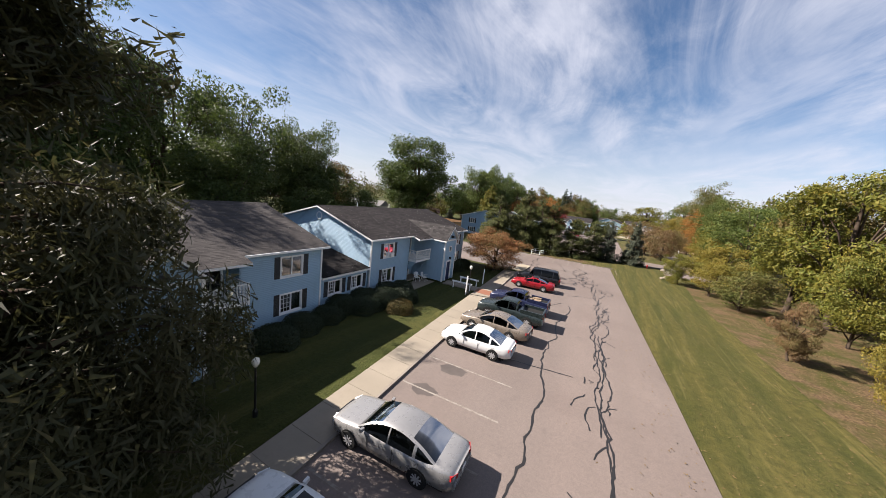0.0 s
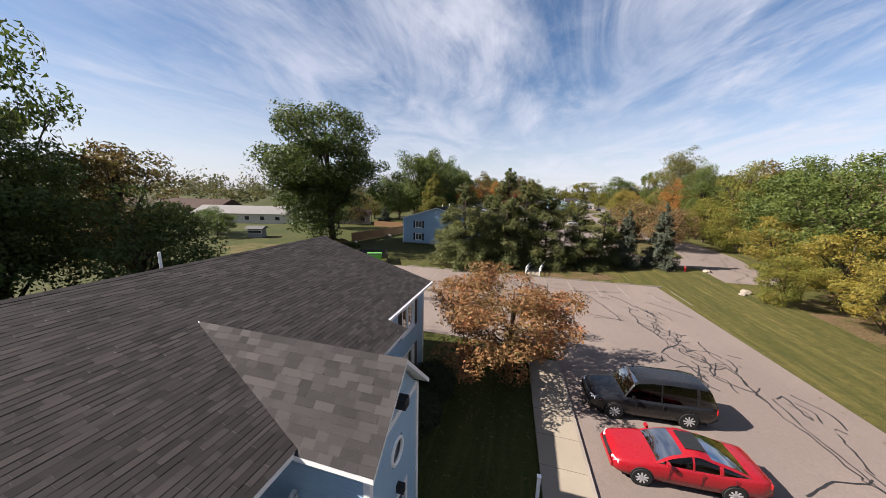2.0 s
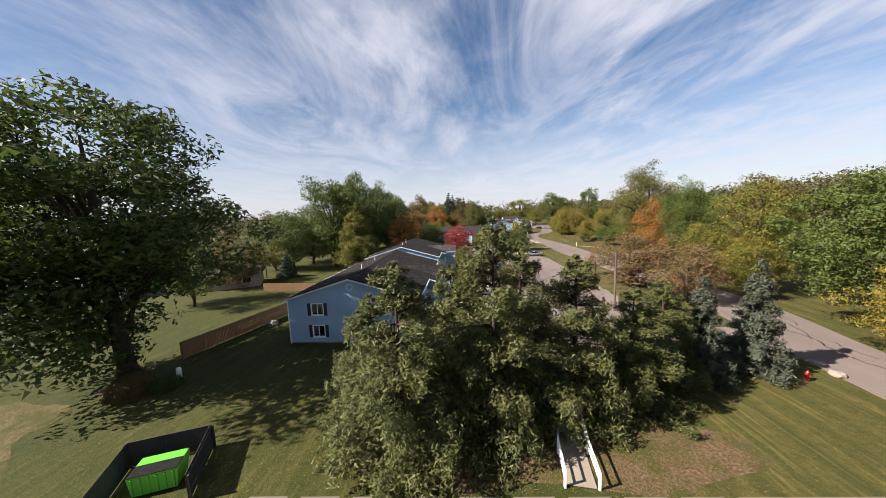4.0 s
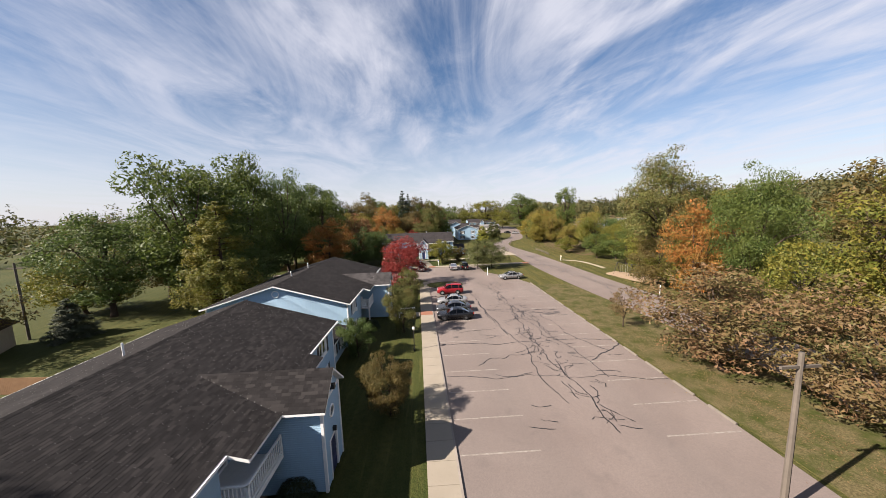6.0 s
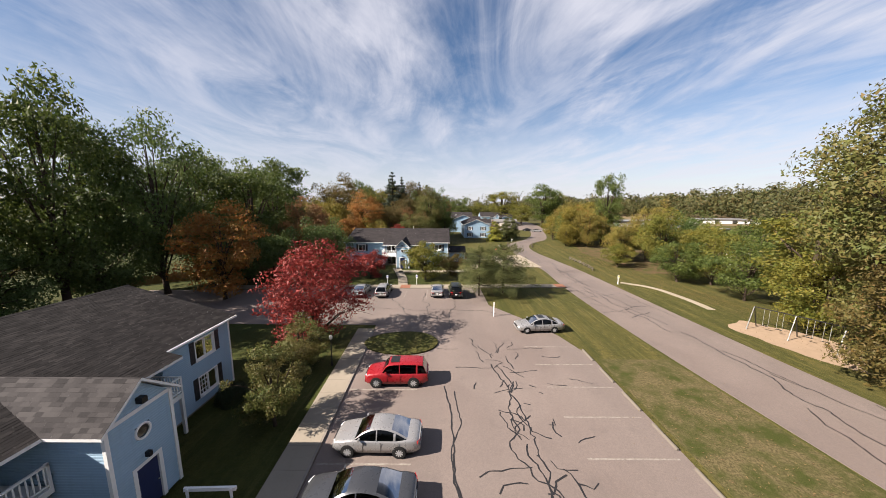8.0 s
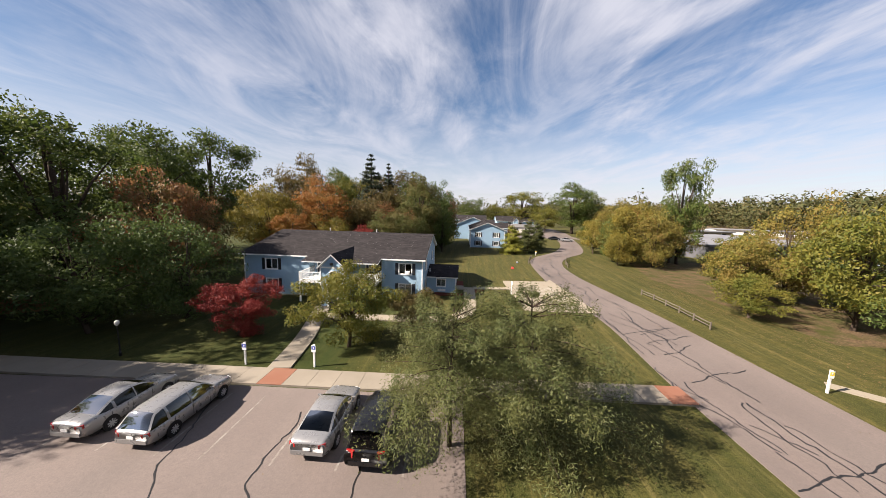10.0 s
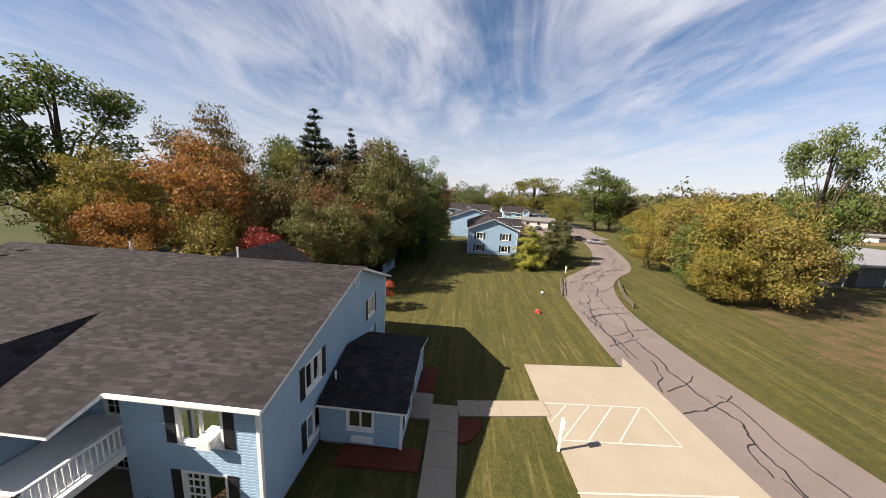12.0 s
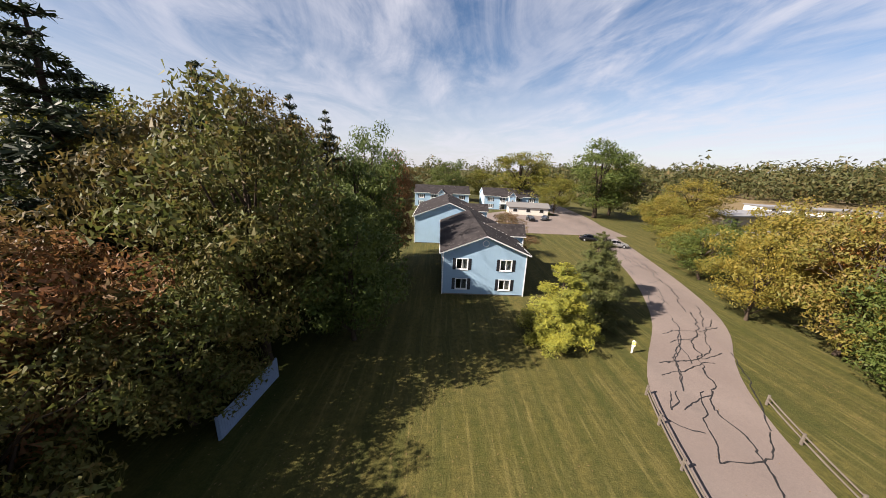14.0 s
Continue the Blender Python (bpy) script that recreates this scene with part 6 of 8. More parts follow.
G, DG, LM, YL = "tall green broadleaf tree with full leafy crown", "dark green broadleaf tree, dense crown", "yellow-green broadleaf tree turning in autumn", "broadleaf tree with yellow autumn leaves"
TREES = (
    # behind the first two houses
    ("fine2", -41, 2, 23, 7.5, "cotton", DG), ("fine2", -42.3, 15, 23, 6.5, "cotton", DG), ("fine2", -39, 24, 15.5, 6, "cotton", G), ("big1", -45.8, 29, 22, 6.5, "cotton", G), ("fine2", -41, 36, 15.5, 5.5, "cotton", G),
    ("big3", -50, 40, 19, 6, "cotton", DG), ("big2", -46, 46, 15, 5, "olive", "olive green tree behind the house"), ("big1", -52, 12, 21, 7, "cotton", DG), ("mid1", -37, 42, 10, 5, "cotton", DG), ("mid2", -36, 32, 9, 5, "cotton", DG), ("mid1", -37, 12, 11, 5, "cotton", DG),
    ("cotton", -47.0, 76.5, 26, 12.6, "cotton", "very tall green cottonwood with spreading crown"),
    ("mid1", -60, 97, 11, 6, "green", G), ("mid2", -62, 110, 10, 6, "olive", "olive green garden tree"), ("mid1", -78, 78, 6, 4.5, "deep", DG), ("mid1", -72, 74, 5.5, 3.6, "deep", DG), ("mid2", -86, 70, 7, 5, "deep", DG),
    # behind the third and fourth houses
    ("big1", -50.5, 130, 25, 9.0, "green", G), ("big2", -51, 133, 25.5, 6.5, "green", G), ("big3", -49, 143, 27.8, 6.5, "green", G), ("big1", -46, 152, 25.6, 6.5, "deep", DG), ("big2", -43.3, 168, 21.8, 8, "green", G), ("big3", -60, 126, 16, 6.5, "deep", DG),
    ("mid3", -36, 149.5, 12.5, 6.2, "orange", "rust-red maple at the lot's end"), ("mid1", -44, 160, 12.0, 6, "deep", DG), ("mid2", -38, 157, 8.7, 5, "deep", DG), ("mid1", -62, 140, 10, 7, "olive", "olive green garden tree"), ("mid2", -66, 128, 10, 7, "lime", LM),
    ("mid3", -18.2, 137.2, 9.2, 5.3, "red", "round crimson maple on the lawn"), ("mid1", -33.5, 169, 14.4, 5.8, "rust", "tall rust and green maple"),
    ("mid2", -26.5, 164.5, 10.0, 4.2, "deep", DG), ("mid2", -31, 160.5, 10.0, 4.8, "deep", DG),
    # behind the house with the front walk
    ("mid3", -29, 198, 15.9, 6.4, "orange", "large orange autumn maple"), ("mid1", -37.5, 194, 14.7, 5.5, "yellow", YL), ("mid3", -38.5, 209.5, 21.7, 6.3, "olive", "tall olive and brown maple"), ("mid2", -22.5, 201, 13.4, 5.5, "olive", "rounded olive and brown maple"),
    ("mid3", -17.5, 204.5, 11.3, 5.6, "rust", "brownish red autumn maple"), ("mid1", -19.0, 192.0, 7.6, 3.8, "red", "low crimson tree beside the roof"), ("big2", -60, 206, 30.2, 10, "green", G), ("big3", -68, 196, 26.2, 8, "green", G), ("big3", -11.5, 211, 19.6, 6.0, "mixed", "tall olive maple turning brown"), ("big3", -17.5, 227, 22.2, 7.5, "olive", "tall brownish green autumn tree"), ("big2", -8.8, 227, 16.8, 5.0, "green", "dark green dense broadleaf tree"),
    ("big1", -29, 216, 19.8, 6.5, "lime", LM), ("mid1", -13.5, 211.5, 13.2, 6.0, "mixed", "broad olive brown maple"), ("big2", -11.0, 219.5, 15.6, 5.2, "green", G), ("big3", -34, 222, 20.4, 6, "deep", DG), ("mid1", -14, 199.5, 10.9, 4.8, "mixed", "broad olive and brown maple"), ("mid2", -24, 207, 12.8, 6, "olive", "rounded olive brown maple"),
    ("big1", -9.5, 236, 20.4, 5, "deep", DG), ("mid3", -5.8, 238, 15.6, 3.4, "rust", "red-leaved autumn tree by the house"),
    # east side: hedge and woods
    ("mid2", 15.6, 52, 5.4, 3.6, "mixed", "low green and brown bushy tree"), ("mid1", 14.2, 58, 5.4, 3.2, "yellow", "yellow-green autumn tree beside the lawn"), ("near1", 11.6, 63.4, 5.0, 3.2, "lime", "small yellow-green tree on the lawn"), ("near2", 13.7, 36.3, 4.8, 1.7, "maroon", "sparse small maroon tree"), ("near1", 15.0, 27.6, 5.4, 2.6, "yellow", YL),
    ("near1", 18.5, 21, 6.0, 2.6, "lime", LM), ("mid1", 21, 45, 9.5, 3.8, "lime", LM), ("mid2", 23, 35, 10.5, 3.8, "green", G),
    ("big2", 23, 52, 19, 5.8, "lime", LM), ("big1", 22, 73, 15.5, 6, "green", G), ("big3", 27, 62, 18, 6.5, "olive", "tall olive tree turning brown"), ("big1", 32, 44, 18, 7, "olive", "tall olive tree turning brown"), ("big2", 25, 84, 16, 6.5, "green", G), ("big3", 30, 93, 17.5, 6.5, "green", G), ("big1", 29, 103, 17.5, 6, "lime", LM),
    ("big2", 33, 78, 14, 6, "olive", "olive tree in the wood's edge"), ("mid1", 19.5, 78, 8.5, 4.8, "yellow", YL), ("mid2", 26, 109, 11, 4.8, "lime", LM), ("fine1", 27.4, 115.4, 19, 5, "green", G), ("fine1", 30.2, 133, 24.5, 8.6, "mixed", "very tall pale-trunked tree with yellowing leaves"), ("mid3", 25.2, 121, 13.8, 4.4, "orange", "bright orange autumn maple"),
    ("mid2", 25.6, 129, 9, 4.6, "olive", "olive tree at the wood's edge"), ("mid1", 27.5, 126, 8.5, 4.6, "lime", LM), ("big2", 36, 125, 18, 6.5, "green", G), ("big3", 38, 112, 19, 7, "olive", "tall olive tree turning brown"), ("mid2", 32, 140, 8, 4.5, "lime", LM), ("mid1", 34.5, 150, 9, 5, "green", G),
    ("mid3", 11.4, 103.2, 8.6, 6.6, "maroon", "spreading maroon-green maple by the lot"), ("mid2", 14.0, 95.5, 8.6, 5.2, "maroon", "spreading maroon-green maple by the lot"),
    ("mid1", 37.5, 170, 12.5, 5.8, "lime", LM), ("mid2", 40.5, 179.5, 13.5, 4.6, "amber", "olive tree turning rust"), ("mid1", 41.0, 186.6, 8.4, 3.4, "green", G), ("mid2", 37.6, 202.5, 12.0, 5.2, "amber", "olive tree turning rust"), ("mid1", 35.5, 206, 13.8, 6.5, "yellow", YL), ("mid3", 35.5, 214.5, 13.5, 5.6, "amber", "olive tree turning rust"), ("mid1", 38, 224, 12.5, 5.5, "yellow", YL),
    ("mid2", -6.2, 214.5, 11.4, 5.2, "green", G), ("mid1", -9.0, 222, 12.6, 5.0, "green", G), ("mid1", 50.5, 196, 8.5, 4.0, "green", G), ("mid2", 31.5, 203.5, 7.5, 3.8, "yellow", YL), ("mid2", 46, 210, 12, 6, "amber", "olive tree turning rust"), ("mid1", 44, 232, 8.5, 6, "lime", LM), ("mid2", 47, 243, 7.5, 5.5, "lime", LM), ("mid1", 51, 254, 7.0, 6, "lime", LM), ("big2", 46.2, 208, 25.5, 4.6, "green", "lone tall slender tree above the hedge"), ("mid2", 44, 176, 11, 5, "deep", DG), ("mid1", 46, 160, 11, 5.5, "green", G),
    ("mid1", 36.2, 182.5, 8.5, 4.2, "lime", LM), ("mid1", 43, 166, 10, 5, "lime", LM), ("mid2", 33.0, 160, 7.5, 4.2, "green", G),
    ("big1", -45, -6, 27, 8, "cotton", DG), ("fine1", -44, 8, 27, 7, "cotton", G), ("big2", -50, 22, 23.5, 6.5, "cotton", G), ("big1", -43.5, 38.5, 19.5, 5.0, "cotton", G), ("big3", -58, 30, 22, 7, "cotton", DG), ("big2", -56, 3, 29, 8, "cotton", DG), ("mid2", -35.5, 22, 9, 4.5, "cotton", DG), ("mid1", -36, 2, 11, 5, "cotton", DG), ("mid1", -56, 50, 11, 6, "olive", "olive green tree behind the house"),
    ("big2", -53, 150, 26.7, 7, "deep", DG), ("big1", -60, 136, 18, 7, "deep", DG), ("big3", -48, 160, 22.9, 7, "green", G), ("big1", -55, 170, 22.9, 8, "green", G), ("mid1", -50, 138, 12, 6, "deep", DG), ("mid2", -48, 146, 12.0, 6, "deep", DG), ("mid1", -46, 131, 11, 6, "deep", DG), ("big2", -52, 186, 21.7, 7, "green", G), ("big3", -45, 179, 21.8, 6.5, "green", G), ("mid2", -40, 180, 12.0, 6, "olive", "olive green tree behind the house"), ("mid1", -38, 165, 9.8, 5, "deep", DG),
    ("mid1", -44, 200, 14.8, 7, "yellow", YL), ("big1", -47, 218, 20.5, 8, "olive", "tall olive and brown tree"), ("big2", -24, 222, 21.7, 6.5, "olive", "tall olive and brown tree"), ("big3", -40, 232, 23.0, 7, "green", G), ("mid1", -32, 205, 15.3, 6, "olive", "olive green autumn tree"), ("mid2", -12.6, 205.6, 9.6, 4.4, "mixed", "broad olive brown maple"), ("mid1", -20, 212, 16.6, 6.5, "olive", "olive green autumn tree"), ("mid2", -16, 218, 16.8, 6, "green", G),
    ("mid2", -25, 193, 9.5, 4.5, "yellow", YL), ("mid1", -31, 190, 10.2, 4.5, "orange", "orange autumn maple behind the house"), ("mid3", -16.5, 197.0, 9.7, 4.0, "mixed", "olive maple turning brown"),
    ("mid1", 30, 172.5, 5, 3.6, "lime", LM), ("mid1", 34, 178, 9, 4.5, "amber", "olive tree turning rust"), ("mid1", 41, 217, 13, 6, "orange", "orange and yellow autumn tree"), ("mid2", 34.0, 209, 10, 5.0, "green", G), ("mid1", 33.5, 220.5, 9.5, 4.5, "yellow", YL), ("mid2", 39, 233, 8.5, 5, "green", G), ("mid1", 42.5, 240, 7.5, 5, "yellow", YL), ("mid2", 48, 226, 12, 6.5, "amber", "olive tree turning rust"), ("mid2", 52, 182, 11, 7, "green", G),
    ("big2", 21.5, 57, 18, 5.0, "lime", LM), ("mid1", 17.5, 66, 7.5, 4.2, "yellow", YL), ("big1", 36, 58, 18, 7.5, "green", G), ("big3", 38, 90, 18, 8, "green", G), ("big1", 40, 72, 17, 8, "olive", "tall olive tree turning brown"), ("mid2", 24, 97, 8, 4, "lime", LM), ("mid1", 26.5, 101, 9, 4, "yellow", YL), ("big2", 34, 142, 14, 6, "lime", LM), ("big3", 42, 135, 17, 7, "lime", LM), ("mid1", 37, 158, 9.5, 5, "lime", LM), ("mid2", 40, 148, 10, 6, "amber", "olive tree turning rust"), ("mid1", 23.5, 40, 8, 5, "lime", LM), ("mid2", 21.5, 30, 8, 3.4, "green", G), ("big2", 28, 30, 19, 6, "lime", LM), ("mid1", 24, 13, 8, 5, "lime", LM),
    # far ends
    ("big1", 4.7, 330, 19, 8.5, "green", G), ("big2", 32.5, 312, 24, 12, "lime", LM), ("big3", 52.7, 292, 26, 12.5, "green", G), ("big1", 62, 300, 22, 10, "lime", LM), ("mid1", 42, 300, 14, 8, "lime", LM), ("big2", -14, 320, 16, 9, "olive", "distant olive green broadleaf tree"), ("big3", 20, 335, 15, 9, "lime", LM), ("big1", 75, 280, 15, 9, "yellow", YL), ("mid1", 56, 265, 11, 6, "yellow", YL), ("mid2", 62, 275, 10, 7, "lime", LM),
    ("mid1", 15.5, 256, 6, 4, "maroon", "dark red ornamental tree by the far house"), ("mid1", 14, 243, 5.5, 3.6, "maroon", "dark red ornamental tree by the far house"),
)
for k, x, y, hh, rr, leaf, lab in TREES:
    tree(k, x, y, hh, rr, leaf, lab)
# lawn trees close to the camera's way
tree("near1", -12.7, 44.4, 5.9, 5.5, "rust", "rust-red crabapple tree with thin foliage")
tree("near1", -9.6, 160.7, 6.6, 4.4, "lime", "yellow-green small tree with open crown on the lawn")
tree("near1", -5.3, 164.0, 4.0, 2.9, "olive", "low olive green ornamental tree")
tree("near1", -19.2, 161.6, 4.9, 3.6, "red", "small crimson ornamental tree on the lawn")
tree("near1", -16.3, 114.6, 5.9, 2.5, "mixed", "small olive green tree before the house")
tree("near2", -16.2, 126.2, 5.2, 2.1, "mixed", "small upright green tree before the house")
tree("near2", -17.2, 132.3, 4.6, 2.0, "mixed", "small upright green tree before the house")
tree("near1", -16.1, 100.0, 4.5, 2.4, "olive", "small olive green tree before the house")
tree("near1", -20.4, 109.2, 4.3, 2.1, "deep", "dark green large shrub by the wall")
tree("airy", 9.3, 113.2, 4.6, 2.2, "maroon", "nearly bare sapling in leaf litter", "sapling")
tree("near1", -7.8, 193.1, 3.5, 1.9, "coral", "small coral-red maple on the lawn")
# conifers
tree("nearpine", -12.0, 5.5, 13.2, 4.7, "brown_pine", "tall dark pine close to the sidewalk", "pine tree")
for x, y, hh, rr, sp in ((-20.3, 68.2, 11.3, 3.9, "pine"), (-14.9, 70.4, 13.4, 3.6, "pine"), (-9.6, 71.8, 10.8, 3.7, "pine"), (-5.2, 73.4, 8.2, 3.4, "pine"), (-17.6, 74, 10, 3.8, "pine"), (-1.6, 76, 8.0, 3.0, "pine"), (-12.6, 74.5, 11.5, 3.6, "pine"), (-23.0, 72.0, 8.5, 3.2, "pine")):
    tree("pine", x, y, hh, rr, sp, "bushy green pine on needle litter beside the lot", "pine tree")
tree("spruce", 1.4, 76.2, 8.2, 2.2, "spruce", "blue-grey spruce beside the drive", "spruce tree")
tree("spruce", 6.1, 77.0, 9.2, 2.3, "spruce", "thin grey-green spruce beside the drive", "spruce tree")
tree("umbrella", 2.2, 152.8, 7.2, 4.1, "pine", "broad flat-topped pine on the grass corner", "pine tree", 40)
tree("umbrella", -1.4, 151.6, 6.9, 3.6, "pine", "broad flat-topped pine on the grass corner", "pine tree", 100)
tree("pine", -41.6, 122.8, 16.5, 5.6, "lime", "broad yellow-green conifer behind the house", "pine tree")
tree("tallspruce", -23.6, 212.2, 23.6, 6.0, "dark_pine", "tall dark spruce with drooping boughs", "spruce tree")
tree("tallspruce", -22.0, 222.6, 23.0, 4.6, "dark_pine", "tall dark spruce with drooping boughs", "spruce tree")
tree("tallspruce", -13.2, 230, 20.5, 3.8, "dark_pine", "tall dark spruce with drooping boughs", "spruce tree")
tree("tallspruce", -16.0, 227.4, 21.5, 3.8, "dark_pine", "tall dark spruce with drooping boughs", "spruce tree")
tree("pine", 11.3, 215.6, 7.2, 3.3, "gold_pine", "yellow-green young pine beside the house", "pine tree")
tree("pine", 16.4, 220.4, 8.2, 3.3, "pine", "grey-green pine beside the drive", "pine tree")
tree("pine", 19.8, 226, 8.0, 3.0, "pine", "grey-green pine beside the drive", "pine tree")
tree("spruce", -57, 118, 5, 2.4, "spruce", "small blue spruce in a garden", "spruce tree")
# hedges and shrubs at the walls
for x, y, hh, rr, lf in ((-16.4, 25.6, 1.3, 1.5, "dark_pine"), (-16.2, 27.6, 1.1, 1.3, "dark_pine"), (-15.6, 21.6, 1.2, 1.8, "dark_pine"), (-16.0, 16.6, 1.1, 1.6, "dark_pine"), (-16.0, 18.6, 1.1, 1.4, "dark_pine"), (-13.4, 23.4, 1.0, 1.4, "olive"), (-15.2, 23.6, 1.5, 1.8, "dark_pine"), (-14.6, 25.4, 1.4, 1.7, "dark_pine"), (-16.6, 20.4, 1.3, 1.5, "dark_pine"), (-16.6, 22.8, 1.3, 1.5, "dark_pine"), (-15.6, 14.6, 1.1, 1.7, "dark_pine"), (-16.5, 39.5, 1.4, 1.6, "dark_pine"), (-16.3, 41.8, 1.4, 1.5, "dark_pine"),
                         (-5.1, 171.9, 1.35, 1.45, "green"), (-7.0, 172.6, 0.9, 1.0, "maroon"), (-9.4, 172.8, 0.9, 1.0, "green"), (-20.3, 116.4, 1.2, 1.1, "dark_pine"), (-20.2, 128.4, 1.3, 1.2, "dark_pine"), (-20.0, 94, 1.3, 1.2, "dark_pine"), (-43.6, 73.8, 1.7, 2.0, "olive"), (-41.5, 74.6, 1.0, 1.4, "green")):
    tree("clipped", x, y, hh * 0.85, rr * 0.72, lf, "rounded clipped shrub beside the house wall", "shrub")


def far_woods():
    """Woods along the horizon and in the distance, as one mass of leaf clumps."""
    rg = np.random.default_rng(5)
    out = []
    for i in range(1000):
        a = rg.uniform(0, 2 * math.pi)
        d = rg.uniform(140, 560) ** 1.0
        x, y = 0 + d * math.sin(a), 140 + d * math.cos(a) * 1.15
        if abs(x - 30) < 26 and 90 < y < 330:
            continue
        if -60 < x < 60 and 60 < y < 320:
            continue
        if -150 < x < -60 and 55 < y < 118:
            continue
        if 40 < math.degrees(math.atan2(x, y - 190)) < 57 and d < 300:
            continue
        h = rg.uniform(10, 19) + (4 if d > 300 else 0) + (5 if rg.random() < 0.12 else 0)
        r = rg.uniform(4.5, 9)
        n = 220 if d < 320 else 110
        dirs = rg.normal(size=(n, 3))
        dirs /= np.linalg.norm(dirs, axis=1)[:, None]
        lump = 1 + 0.3 * np.sin(dirs[:, :1] * 4 + i) * np.cos(dirs[:, 2:] * 5 + i)
        pos = np.array([x, y, h * 0.54]) + dirs * lump * np.array([r, r, h * 0.46]) * rg.uniform(0.75, 1.0, (n, 1))
        out.append(leaf_cloud(pos, dirs, 1.5 if d < 320 else 2.3, rg))
    for i in range(420):
        a, d = rg.uniform(radians(14), radians(96)), rg.uniform(330, 560)
        x, y = d * math.sin(a), 190 + d * math.cos(a)
        h, r = rg.uniform(15, 26) + max(0.0, math.degrees(a) - 34) * 0.48, rg.uniform(8, 14)
        dirs = rg.normal(size=(260, 3))
        dirs /= np.linalg.norm(dirs, axis=1)[:, None]
        pos = np.array([x, y, h * 0.5]) + dirs * np.array([r, r, h * 0.5]) * rg.uniform(0.6, 1.0, (260, 1))
        out.append(leaf_cloud(pos, dirs, 2.6, rg))
    me = leaf_mesh("far_woods", np.concatenate(out), leaf_material("far_mixed_leaves", (0.0434, 0.0589, 0.02108), (0.0744, 0.0837, 0.0279), (0.124, 0.0868, 0.031)))
    tagged(new("far_woods", me), "distant mixed autumn woods along the horizon", "woods", kind="stuff")


far_woods()


def fallen_leaves():
    """Fallen leaves strewn over lawns and lot edges."""
    rg = np.random.default_rng(9)
    out = []
    for x0, x1, y0, y1, n, z in ((5, 16, -5, 66, 4200, 0.02), (6.4, 13, 92, 135, 2600, 0.02), (-16, -10, 40, 50, 700, 0.03), (-20, -13, 130, 141, 900, 0.02), (-42, -16, 62, 76, 1500, 0.02), (23, 32, 120, 215, 3800, 0.02), (-12, 12, 158, 172, 900, 0.02), (-14, 12, 188, 215, 1600, 0.02), (2, 5, 10, 60, 260, 0.06), (13, 19, 20, 58, 5200, 0.02), (26.5, 31.5, 160, 202, 7000, 0.02), (28, 33, 138, 158, 2600, 0.02), (7, 12, 93, 112, 3200, 0.02), (-24, -3, 66.2, 70, 4200, 0.02)):
        gx, gy = rg.normal(0, 0.3, n), rg.normal(0, 0.33, n)
        p = np.stack([(x0 + x1) / 2 + gx * (x1 - x0), (y0 + y1) / 2 + gy * (y1 - y0), np.full(n, z) + rg.uniform(0, 0.03, n)], 1)
        out.append(leaf_cloud(p, np.tile([0, 0, 2.5], (n, 1)), 0.085, rg))
    me = leaf_mesh("fallen_leaves", np.concatenate(out), leaf_material("fallen_leaf", (0.12, 0.081, 0.033), (0.168, 0.117, 0.051), (0.09, 0.048, 0.021), 0.1))
    tagged(new("fallen_leaves", me), "dry tan fallen leaves strewn on the grass", "fallen leaves", kind="stuff")


fallen_leaves()

# ---------- vehicles ----------
def lerp_table(tab, x):
    for (a, va), (b, vb) in zip(tab, tab[1:]):
        if x <= b:
            f = (x - a) / (b - a) if b > a else 0
            f = f * f * (3 - 2 * f)
            return va + (vb - va) * f
    return tab[-1][1]


